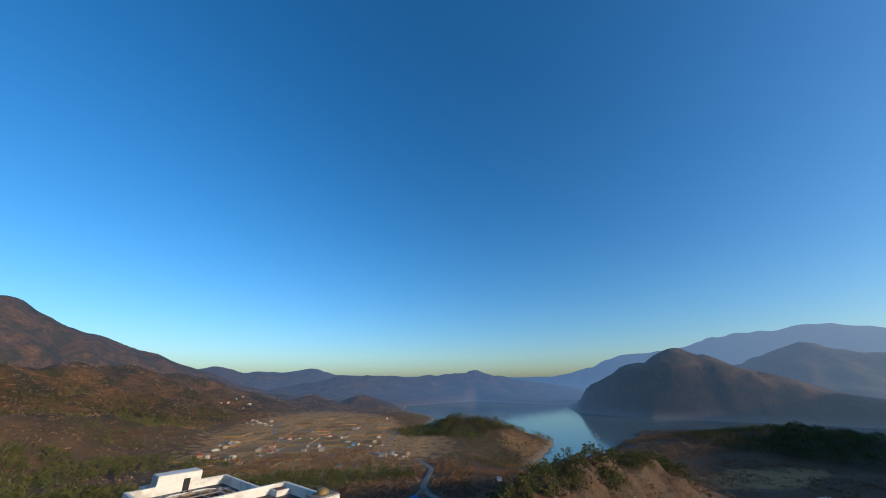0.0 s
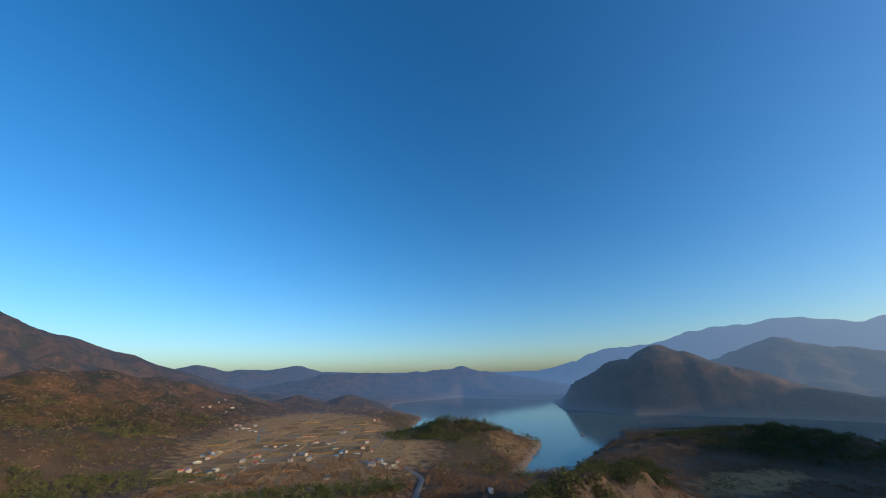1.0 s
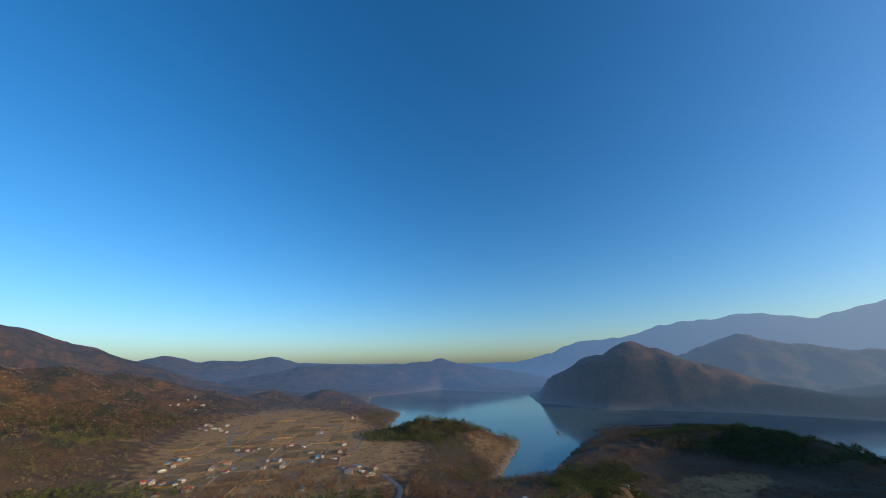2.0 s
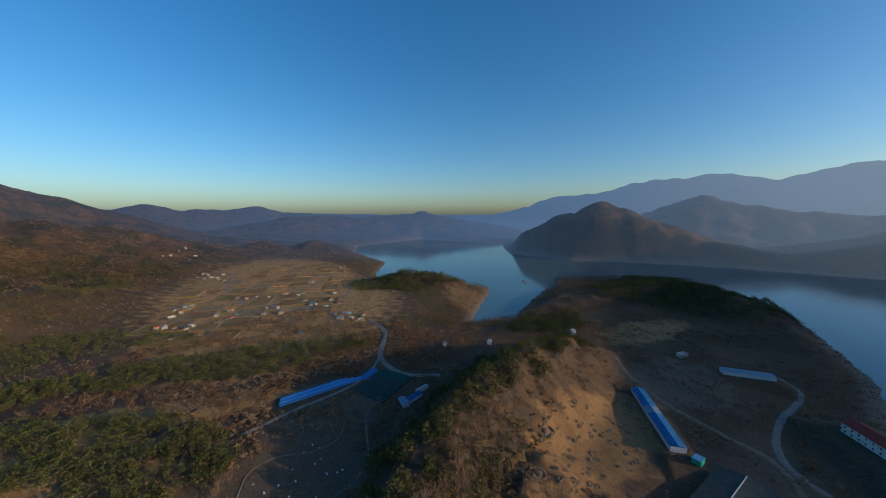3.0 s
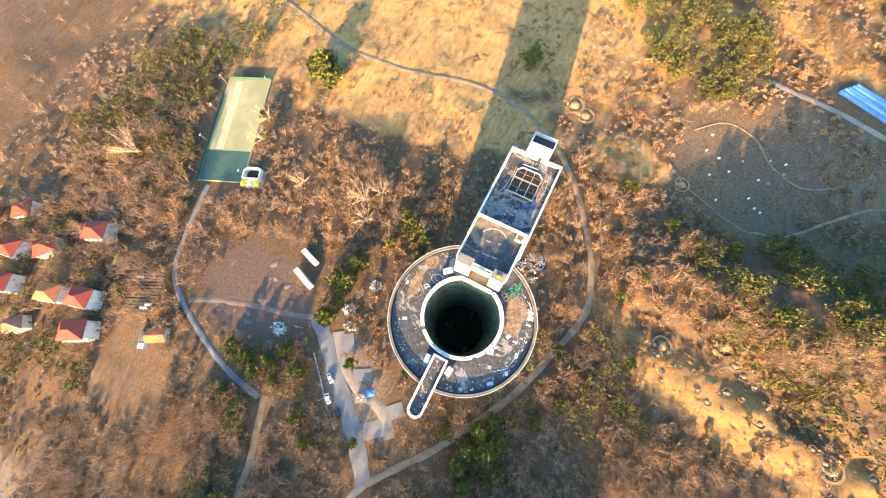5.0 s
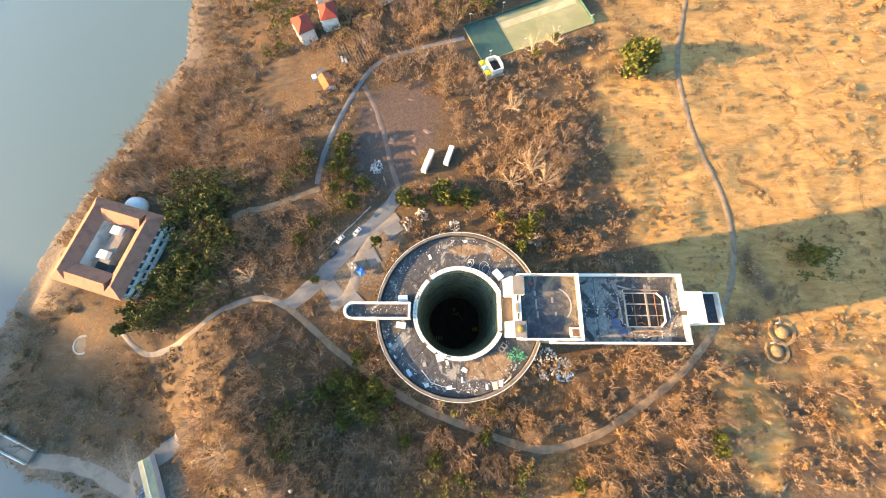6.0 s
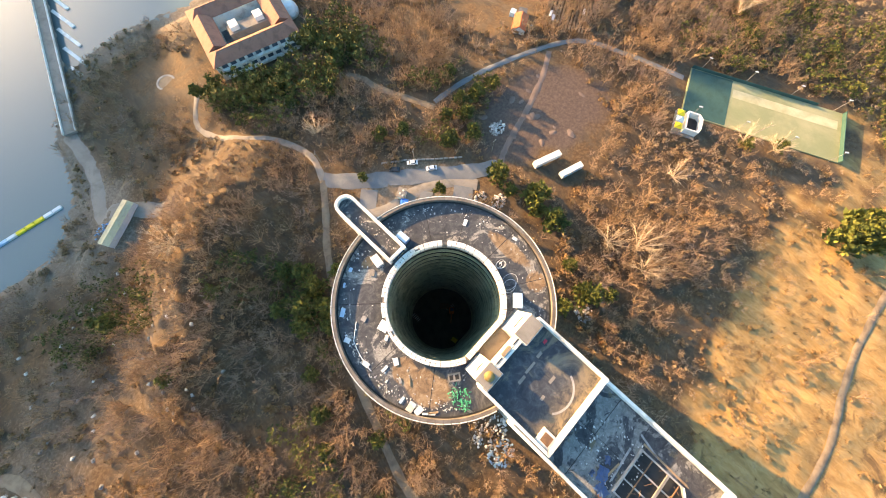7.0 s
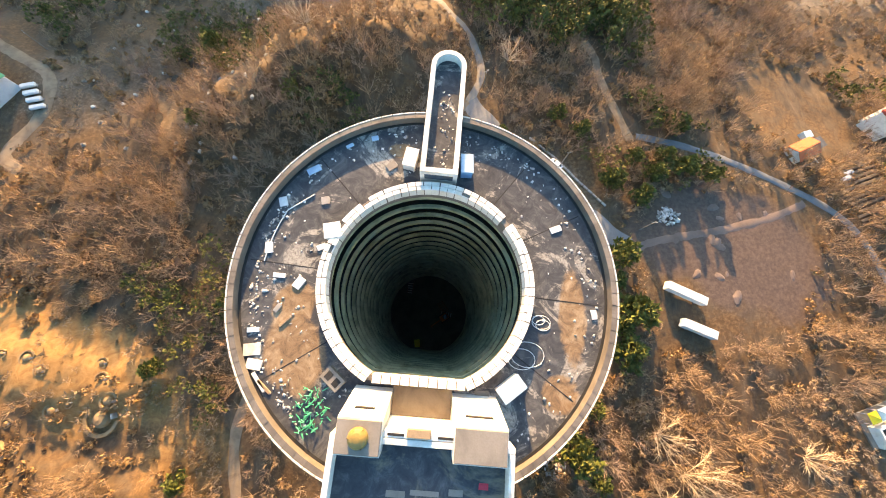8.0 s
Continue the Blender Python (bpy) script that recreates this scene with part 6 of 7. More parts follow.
def house(name, m, w, d, h, rise, wall, roof, label, category, group="", hip=False, rows=1, bays=3, tiers=False):
    ob = thing(name, m, label, category, group)
    bm = boxed(-w / 2, w / 2, -d / 2, d / 2, -2.5, h)
    if not hip and rise > 0:
        for x in (-w / 2, w / 2 - 0.25):
            tri = [bm.verts.new(p) for p in ((x, -d / 2, h), (x, d / 2, h), (x, 0, h + rise))]
            tri2 = [bm.verts.new((p.co.x + 0.25, p.co.y, p.co.z)) for p in tri]
            bm.faces.new(tri)
            bm.faces.new(tri2)
    part("wall", bm, MAT[wall], ob)
    r = part("roof", (hip_roof if hip else gable_roof)(bmesh.new(), w, d, h + 0.02, rise), MAT[roof], ob)
    part("ridge_cap", boxed(-w / 2 + (min(d, w) / 2 if hip else 0), w / 2 - (min(d, w) / 2 if hip else 0), -0.14, 0.14, h + rise + 0.02, h + rise + 0.26) if w > d or not hip else boxed(-0.4, 0.4, -0.2, 0.2, h + rise, h + rise + 0.2), MAT[roof], r)
    step = w / (bays + 0.5)
    for row in range(rows):
        z = 1.0 + row * h / rows
        for k in range(bays):
            x = (k - (bays - 1) / 2) * step
            for side in (-1, 1):
                y = side * d / 2
                win = part("window", boxed(x - 0.55, x + 0.55, min(y, y + side * 0.05), max(y, y + side * 0.05), z, z + 1.2), MAT["glass"], ob)
                if tiers and side < 0:
                    part("balcony", boxed(x - 0.9, x + 0.9, y - 1.0, y - 0.06, z - 0.9, z - 0.05, bevel=0.03), MAT["white_wall"], win)
    part("door", boxed(w / 2, w / 2 + 0.06, -0.5, 0.5, 0, 2.05), MAT["wood"], ob)
    return ob


def on_ground(x, y, turn=0.0, lift=0.0):
    return pose(x, y, drop(x, y) + lift, 0, 0, turn)


def box_trailer(length):
    ob = thing("cargo_trailer", pose(0, 0, 0), "long white box trailer parked on bare earth", "trailer", "trailers on the lot")
    part("body", boxed(-length / 2, length / 2, -1.25, 1.25, 0.9, 3.4, bevel=0.08), MAT["white_metal"], ob)
    part("roof_panel", boxed(-length / 2 + 0.1, length / 2 - 0.1, -1.15, 1.15, 3.4, 3.46), MAT["tile"], ob)
    part("chassis", boxed(-length / 2 + 0.3, length / 2 - 0.6, -0.5, 0.5, 0.55, 0.9), MAT["steel"], ob)
    for x in (-length / 2 + 1.2, -length / 2 + 2.5, length / 2 - 2):
        for y in (-1.1, 1.1):
            w = part("wheel", cyl(bmesh.new(), 0.5, 0.5, (x, y - 0.14, 0.5), (x, y + 0.14, 0.5), 14), MAT["rubber"], ob)
            part("rim", cyl(bmesh.new(), 0.25, 0.25, (x, y - 0.16, 0.5), (x, y + 0.16, 0.5), 10), MAT["steel"], w)
    for y in (-0.62, 0.62):
        part("rear_door", boxed(-length / 2 - 0.05, -length / 2, y - 0.6, y + 0.6, 1.0, 3.3), MAT["white_metal"], ob)
    return ob


a = box_trailer(12.4)
a.matrix_basis = on_ground(-78, -13, 160)
b = box_trailer(10.2)
b.matrix_basis = on_ground(-81, -2.6, 162)


def saloon(paint, label):
    ob = thing("car", pose(0, 0, 0), label, "car", "cars parked along the lane")
    bm = bmesh.new()
    side = [(-2.25, 0.35), (2.25, 0.35), (2.3, 0.75), (1.35, 0.92), (0.65, 1.42), (-1.0, 1.45), (-1.75, 0.98), (-2.28, 0.9)]
    n = len(side)
    l, r = [bm.verts.new((x, -0.88 + (0.14 if z > 1.2 else 0), z)) for x, z in side], [bm.verts.new((x, 0.88 - (0.14 if z > 1.2 else 0), z)) for x, z in side]
    bm.faces.new(l)
    bm.faces.new(list(reversed(r)))
    for k in range(n):
        bm.faces.new((l[k], r[k], r[(k + 1) % n], l[(k + 1) % n]))
    part("body", bm, MAT[paint], ob)
    for pts in (((0.72, 1.40), (1.33, 0.96)), ((-1.06, 1.42), (-1.72, 1.02))):
        bm = bmesh.new()
        (xa, za), (xb, zb) = pts
        q = [bm.verts.new(p) for p in ((xa, -0.66, za + 0.02), (xa, 0.66, za + 0.02), (xb, 0.74, zb + 0.02), (xb, -0.74, zb + 0.02))]
        bm.faces.new(q)
        bmesh.ops.solidify(bm, geom=bm.faces[:], thickness=0.02)
        part("windscreen", bm, MAT["glass"], ob)
    for y in (-0.8, 0.8):
        part("side_window", boxed(-1.2, 0.75, y - 0.07, y + 0.07, 1.0, 1.32), MAT["glass"], ob)
        part("headlight", boxed(2.2, 2.31, y * 0.8 - 0.2, y * 0.8 + 0.2, 0.62, 0.78), MAT["white_metal"], ob)
        part("tail_light", boxed(-2.3, -2.24, y * 0.8 - 0.2, y * 0.8 + 0.2, 0.65, 0.82), MAT["plastic_red"], ob)
        for x in (-1.4, 1.4):
            w = part("wheel", cyl(bmesh.new(), 0.33, 0.33, (x, y - 0.11, 0.33), (x, y + 0.11, 0.33), 14), MAT["rubber"], ob)
            part("rim", cyl(bmesh.new(), 0.19, 0.19, (x, y - 0.12, 0.33), (x, y + 0.12, 0.33), 10), MAT["steel"], w)
    return ob


saloon("car_white", "white saloon car parked on the asphalt lane").matrix_basis = on_ground(-42.0, -45.8, -38, 0.2)
saloon("car_dark", "black saloon car parked on the asphalt lane").matrix_basis = on_ground(-31.0, -56.6, -45, 0.2)
van = saloon("car_white", "white car half hidden by the lane's edge")
van.matrix_basis = on_ground(-38.3, -53.5, -42, 0.1)


def build_hut():
    ob = thing("site_hut", on_ground(-25.2, -46.4, 30), "small pale hut with a cluttered flat roof", "hut")
    part("wall", boxed(-2, 2, -1.6, 1.6, -0.5, 2.3), MAT["white_wall"], ob)
    part("roof", boxed(-2.2, 2.2, -1.8, 1.8, 2.3, 2.5, bevel=0.03), MAT["concrete_road"], ob)
    for x, y in ((-1, 0.4), (0.6, -0.6), (1.2, 0.7)):
        part("roof_clutter", boxed(x - 0.4, x + 0.4, y - 0.3, y + 0.3, 2.5, 2.8, bevel=0.03), MAT["tile"], ob)
    ob = thing("tarpaulin_shelter", on_ground(-22.6, -42.6, 35), "shelter under a bright blue tarpaulin", "shelter")
    bm = bmesh.new()
    n = 7
    g = [[bm.verts.new((-2 + 4 * i / (n - 1), -1.6 + 3.2 * j / (n - 1), 2.2 + 0.25 * math.sin(i * 1.3) * math.cos(j * 1.1) - 0.05 * (j - 3) ** 2)) for j in range(n)] for i in range(n)]
    for i in range(n - 1):
        for j in range(n - 1):
            bm.faces.new((g[i][j], g[i + 1][j], g[i + 1][j + 1], g[i][j + 1]))
    bmesh.ops.solidify(bm, geom=bm.faces[:], thickness=0.04)
    part("sheet", bm, MAT["tarp"], ob)
    for x in (-1.8, 1.8):
        for y in (-1.4, 1.4):
            part("post", cyl(bmesh.new(), 0.06, 0.06, (x, y, -0.4), (x, y, 2.0), 6), MAT["wood"], ob)
    # pale slabs and low walls of the yard
    for x, y, w, d, turn in ((-14, -55, 9, 7, 40), (-46, -31, 13, 8, 38), (-30, -38, 8, 5, 30), (-10, -45, 10, 6, 45)):
        ob = thing("yard_slab", on_ground(x, y, turn), "pale worn concrete slab in the yard", "slab", "", "structure")
        part("slab", boxed(-w / 2, w / 2, -d / 2, d / 2, -0.3, 0.22, bevel=0.03), MAT["asphalt"], ob)
    wall = thing("retaining_wall", pose(0, 0, 0), "low dark stone wall along the lane", "wall", "", "structure")
    line = [(-29, -63), (-38, -56), (-46, -48), (-55, -40)]
    for (ax, ay), (bx, by) in zip(line, line[1:]):
        n = 6
        for k in range(n):
            x, y = ax + (bx - ax) * (k + 0.5) / n, ay + (by - ay) * (k + 0.5) / n
            s = boxed(-0.85, 0.85, -0.25, 0.25, -0.6, 0.7, bevel=0.06)
            bmesh.ops.transform(s, matrix=pose(x, y, drop(x, y), 0, 0, math.degrees(math.atan2(by - ay, bx - ax))), verts=s.verts)
            part("stone", s, MAT["grey_wall"], wall)


build_hut()


def build_lot():
    """Low heaps of dark earth and a bare plot on the old lot."""
    r = random.Random(21)
    for k in range(16):
        x, y, s = -98 + r.uniform(-26, 26), -30 + r.uniform(-20, 20), r.uniform(0.5, 1.5)
        ob = thing("earth_heap", on_ground(x, y, r.uniform(0, 180), -0.1), "low heap of dark reddish earth on the lot", "heap", "earth heaps on the lot")
        bm = bmesh.new()
        bmesh.ops.create_icosphere(bm, subdivisions=2, radius=s, matrix=Matrix.Diagonal((1.7, 1, 0.3, 1)))
        for v in bm.verts:
            v.co *= 1 + r.uniform(-0.14, 0.14)
        part("earth", bm, MAT["red_earth"], ob)


build_lot()


def build_poles():
    for k, (x, y) in enumerate(((-66, -33), (-40, -54), (-12, -82), (148, -28), (176, -42), (222, -102), (-122, -60), (150, -84))):
        ob = thing("utility_pole", on_ground(x, y, 20 * k), "tall pale concrete utility pole with a cross arm", "pole", "utility poles along the lanes")
        part("post", cyl(bmesh.new(), 0.16, 0.1, (0, 0, -0.8), (0, 0, 8.5), 8), MAT["concrete_road"], ob)
        part("cross_arm", boxed(-0.9, 0.9, -0.06, 0.06, 7.6, 7.75), MAT["steel"], ob)
        for x_ in (-0.75, 0.75):
            part("insulator", cyl(bmesh.new(), 0.06, 0.05, (x_, 0, 7.75), (x_, 0, 8.0), 6), MAT["tile"], ob)


build_poles()
for x, y, n, key, label, spread in ((-50.5, -15.5, 110, "rubble", "heap of white rubble and waste beside the yard", 3.4), (-76, -38.5, 90, "rubble", "scattered pale waste heap on the lot", 4.0),
                                    (-46, -22, 70, "rubble", "grey rubble heap", 3.0), (16, 38, 160, "rubble", "bluish waste dumped at the foot of the wing", 7.0), (19, 46, 120, "pale_blue", "blue plastic waste below the wing", 5.0),
                                    (-38, 38, 60, "rubble", "broken slabs beside the tower", 4.0), (-45, 0, 60, "rubble", "broken blocks behind the tower", 3.0), (70, -126, 60, "blue_paint", "blue junk piled beside a shed", 5.0)):
    rubble("rubble_heap", x, y, drop(x, y), spread, n, 0.75, int(x * 3 + y) % 97, label, key, 0.8, 0.8)


def build_practice_net():
    """The long netted practice ground."""
    ob = thing("practice_ground", on_ground(-163, 42, 112.5), "long green practice turf inside a net fence", "sports ground")
    L, W = 68, 26
    part("turf", boxed(-L / 2, L / 2, -W / 2, W / 2, -2.2, 0.5), MAT["net_green"], ob, "faded green turf with a pale strip")
    part("strip", boxed(-L / 2 + 20, L / 2 - 2, 3.5, 8.0, 0.5, 0.53), MAT["worn_turf"], ob, "pale worn strip")
    # south end laid over in dark green, its shade put into the colour
    part("tee_floor", boxed(-L / 2 + 0.5, -L / 2 + 19, -W / 2 + 0.5, W / 2 - 0.5, 0.5, 0.56), MAT["net_dark"], ob, "dark green south end with shade put into its colour")
    for k in range(9):
        y = -W / 2 + 2 + k * (W - 4) / 8
        part("seam", boxed(-L / 2 + 20, L / 2, y - 0.06, y + 0.06, 0.5, 0.515), MAT["net_green"], ob)
    part("end_fence", boxed(L / 2 - 0.3, L / 2, -W / 2, W / 2, 0, 2.2), MAT["net_dark"], ob, "dark mesh end fence")
    part("side_fence", boxed(-L / 2, L / 2 - 12, W / 2 - 0.2, W / 2, 0, 2.0), MAT["net_dark"], ob)
    for k in range(4):
        for s in (-1, 1):
            x = -L / 2 + 4 + k * (L - 8) / 3
            pole = part("pole", cyl(bmesh.new(), 0.12, 0.08, (x, s * (W / 2 + 0.4), -2), (x, s * (W / 2 + 0.4), 7.0), 8), MAT["steel"], ob)
            part("lamp_head", boxed(x - 0.7, x + 0.7, s * (W / 2 + 0.4) - 0.15, s * (W / 2 + 0.4) + 0.15, 6.9, 7.2), MAT["white_metal"], pole)
    # club hut with coloured awnings
    hut = thing("club_hut", on_ground(-134, 20, 112.5), "small hut frame with yellow and teal awnings", "hut")
    part("floor", boxed(-5, 5, -6, 6, -1, 0.4), MAT["concrete_road"], hut)
    for k, key in enumerate(("yellow", "pale_blue", "yellow")):
        bm = bmesh.new()
        y0 = -5 + k * 3.4
        base = [bm.verts.new(p) for p in ((-5.2, y0, 2.6), (-2.0, y0, 2.6), (-2.0, y0 + 3.2, 2.6), (-5.2, y0 + 3.2, 2.6))]
        top = bm.verts.new((-3.6, y0 + 1.6, 4.0))
        for i in range(4):
            bm.faces.new((base[i], base[(i + 1) % 4], top))
        bm.faces.new(list(reversed(base)))
        aw = part("awning", bm, MAT[key], hut)
        for x, y in ((-5.1, y0 + 0.1), (-2.1, y0 + 0.1), (-5.1, y0 + 3.1), (-2.1, y0 + 3.1)):
            part("leg", cyl(bmesh.new(), 0.06, 0.06, (x, y, 0.4), (x, y, 2.6), 6), MAT["white_metal"], aw)
    part("roof_rim", ring_wall(bmesh.new(), [(-1, -4.5), (5, -4.5), (5.8, -2), (5.8, 3), (4, 5), (-1, 5)], [(-0.5, -4), (4.6, -4), (5.2, -1.8), (5.2, 2.8), (3.7, 4.4), (-0.5, 4.4)], 0.4, 3.2), MAT["white_wall"], hut, "white open-topped shell")
    part("dark_floor", boxed(-0.4, 4.9, -3.9, 3.9, 0.4, 0.5), MAT["shade_and_joint_black"], hut)


build_practice_net()


def build_lake_hotel():
    """The hotel round a courtyard, with a red-brown tiled roof."""
    ob = thing("courtyard_hotel", on_ground(-34, -160, -16), "low white hotel round a courtyard under red-brown tiles", "hotel")
    W, D, T, H = 40, 36, 8.5, 8.0
    for name, (x0, x1, y0, y1), face in (("south", (-W / 2, W / 2, -D / 2, -D / 2 + T), 0), ("north", (-W / 2, W / 2, D / 2 - T, D / 2), 0), ("west", (-W / 2, -W / 2 + T, -D / 2 + T, D / 2 - T), 1), ("east", (W / 2 - T, W / 2, -D / 2 + T, D / 2 - T), 1)):
        wing = part("wing_wall", boxed(x0, x1, y0, y1, -3, H), MAT["white_wall"], ob)
        bm = bmesh.new()
        cx, cy = (x0 + x1) / 2, (y0 + y1) / 2
        o = 0.7
        lo = [bm.verts.new(p) for p in ((x0 - o, y0 - o, H), (x1 + o, y0 - o, H), (x1 + o, y1 + o, H), (x0 - o, y1 + o, H))]
        lx, ly = (x1 - x0) / 2, (y1 - y0) / 2
        if face == 0:
            r0, r1 = bm.verts.new((x0 + ly, cy, H + 3.0)), bm.verts.new((x1 - ly, cy, H + 3.0))
            bm.faces.new((lo[0], lo[1], r1, r0)), bm.faces.new((lo[2], lo[3], r0, r1)), bm.faces.new((lo[1], lo[2], r1)), bm.faces.new((lo[3], lo[0], r0))
        else:
            r0, r1 = bm.verts.new((cx, y0 - o, H + 2.95)), bm.verts.new((cx, y1 + o, H + 2.95))
            bm.faces.new((lo[0], lo[3], r1, r0)), bm.faces.new((lo[1], lo[2], r1, r0)), bm.faces.new((lo[0], lo[1], r0)), bm.faces.new((lo[2], lo[3], r1))
        part("roof", bm, MAT["brown_roof"], wing)
    part("courtyard", boxed(-W / 2 + T, W / 2 - T, -D / 2 + T, D / 2 - T, -1, 0.3), MAT["bitumen"], ob, "grey courtyard floor")
    part("link_building", boxed(-W / 2 + T, W / 2 - T - 4, -2, 4, 0, 7.5, bevel=0.1), MAT["concrete_road"], ob, "grey flat-roofed block in the courtyard")
    for x in (-8, 4):
        part("roof_plant", boxed(x - 2, x + 2, -1.5, 3, 7.5, 9.6, bevel=0.1), MAT["white_wall"], ob)
    bm = bmesh.new()
    bmesh.ops.create_uvsphere(bm, u_segments=20, v_segments=10, radius=5.0, matrix=Matrix.Translation((-W / 2 - 2, -4, 1.5)) @ Matrix.Diagonal((1, 1, 0.9, 1)))
    part("dome", bm, MAT["white_metal"], ob, "white glasshouse dome")
    for k in range(9):
        x = -W / 2 + 4 + k * (W - 8) / 8
        for z in (1.2, 5.0):
            bal = part("balcony", boxed(x - 1.8, x + 1.8, D / 2, D / 2 + 1.4, z - 0.2, z + 0.9, bevel=0.05), MAT["white_wall"], ob)
            part("window", boxed(x - 1.3, x + 1.3, D / 2 + 0.01, D / 2 + 0.06, z + 0.9, z + 2.6), MAT["glass"], bal)
    for k in range(7):
        y = -D / 2 + 5 + k * (D - 10) / 6
        part("window", boxed(W / 2, W / 2 + 0.06, y - 0.9, y + 0.9, 4.6, 6.6), MAT["glass"], ob)


build_lake_hotel()


def build_garden_ring():
    ob = thing("stone_garden", on_ground(10, -172), "small round garden ringed with dark stones on grass", "garden")
    for k in range(16):
        a = k * math.pi / 8
        stone = boxed(-0.9, 0.9, -0.5, 0.5, -0.3, 0.5, bevel=0.12)
        bmesh.ops.transform(stone, matrix=pose(4 * math.cos(a), 4 * math.sin(a), 0, 0, 0, math.degrees(a) + 90), verts=stone.verts)
        part("stone", stone, MAT["grey_wall"], ob)
    bm = bmesh.new()
    bmesh.ops.create_circle(bm, cap_ends=True, segments=24, radius=3.5, matrix=Matrix.Translation((0, 0, 0.35)))
    part("soil", bm, MAT["dirt_track"], ob)


build_garden_ring()

VILLAS = [(-187, -41, 13, 10, 8, "red_roof", 25), (-162, -84, 14, 10, 9, "red_roof", 30), (-169, -70, 13, 10, 9, "red_roof", 15), (-186, -76, 13, 9, 8, "orange_roof", 20), (-206, -60, 12, 9, 6, "red_roof", 50),
          (-214, -84, 14, 10, 9, "red_roof", 20), (-222, -68, 13, 10, 8, "red_roof", 10), (-232, -50, 11, 9, 6, "red_roof", 40), (-240, -94, 13, 10, 8, "red_roof", 20), (-250, -72, 11, 9, 6, "red_roof", 70), (-196, -98, 10, 8, 6, "brown_roof", 45)]
for x, y, w, d, h, key, turn in VILLAS:
    w, d, h = w * 0.85, d * 0.85, h * 0.85
    house("villa", on_ground(x, y, turn), w, d, h, 3.2, "white_wall", key, "white villa with balconies under a " + {"orange_roof": "bright orange", "red_roof": "dark red", "brown_roof": "brown"}[key] + " tiled roof", "house", "villas on the wooded slope", rows=3 if h > 6 else 2, bays=4, tiers=h > 6, hip=True)

house("garden_house", on_ground(-126, -68, 30), 9, 6, 3, 1.4, "white_wall", "orange_roof", "small house with an orange roof beside a plot", "house")
low_box("garden_shed", -133, -72, drop(-133, -72), 5, 4, 2.6, 30, MAT["steel"], "dark shed with a cluttered roof beside a plot", "shed", MAT["bitumen"])
low_box("garden_shed", -131, -76, drop(-131, -76), 3, 2.5, 2.2, 20, MAT["pale_blue"], "pale blue shed beside a plot", "shed")


def build_garden():
    ob = thing("garden_plot", on_ground(-147, -56, 25), "garden plot with raised earth beds and covers", "garden")
    for k in range(13):
        part("bed", boxed(-9, 9, -10 + k * 1.6, -9.1 + k * 1.6, -0.8, 0.45, bevel=0.1), MAT["dirt_track"], ob)
    for x, y in ((3, -7), (5, -5.5), (-3, 8)):
        part("cover", boxed(x - 2, x + 2, y - 0.7, y + 0.7, 0.45, 1.3, bevel=0.3), MAT["white_metal"], ob)
    part("yellow_beam", boxed(-20, -19, 14, 19, 0.1, 0.8, bevel=0.05), MAT["yellow"], ob)


build_garden()


def build_warehouse():
    ob = thing("warehouse", on_ground(181, -67, -26), "long warehouse under a dark green sheet roof", "warehouse")
    L, W, H = 62, 25, 5.5
    part("wall", boxed(-L / 2, L / 2, -W / 2, W / 2, -3, H), MAT["white_metal"], ob)
    for s in (-1, 1):
        for k in range(10):
            x0, x1 = -L / 2 - 0.4 + k * (L + 0.8) / 10, -L / 2 - 0.4 + (k + 1) * (L + 0.8) / 10
            bm = bmesh.new()
            lo = [bm.verts.new(p) for p in ((x0 + 0.02, 0, H + 2.4), (x1 - 0.02, 0, H + 2.4), (x1 - 0.02, s * (W / 2 + 0.6), H - 0.1), (x0 + 0.02, s * (W / 2 + 0.6), H - 0.1))]
            bm.faces.new(lo)
            bmesh.ops.solidify(bm, geom=bm.faces[:], thickness=0.12)
            part("roof_sheet", bm, MAT["bright_green"] if (k == 0 and s < 0) else MAT["green_roof"], ob)
    part("ridge", boxed(-L / 2, L / 2, -0.25, 0.25, H + 2.42, H + 2.6), MAT["tile"], ob, "pale ridge strip")
    for k in range(5):
        x = -L / 2 + 6 + k * 12
        part("door", boxed(x - 2, x + 2, -W / 2 - 0.06, -W / 2, 0, 3.6), MAT["steel"], ob)
    low_box("green_shed", 214, -60, drop(214, -60), 6, 5, 3, -26, MAT["bright_green"], "small green shed at the warehouse's end", "shed", MAT["blue_paint"])
    for k in range(4):
        ob = thing("parked_boat", on_ground(139 + k * 2.0, -57.5 - k * 2.6, 20), "white covered trailer parked by the warehouse", "trailer", "white trailers by the warehouse")
        part("body", boxed(-2.4, 2.4, -0.8, 0.8, 0.5, 1.5, bevel=0.25), MAT["white_metal"], ob)
        part("frame", boxed(-2.6, 2.6, -0.5, 0.5, 0.25, 0.5), MAT["steel"], ob)
        for y in (-0.7, 0.7):
            part("wheel", cyl(bmesh.new(), 0.3, 0.3, (0, y - 0.1, 0.3), (0, y + 0.1, 0.3), 12), MAT["rubber"], ob)


build_warehouse()


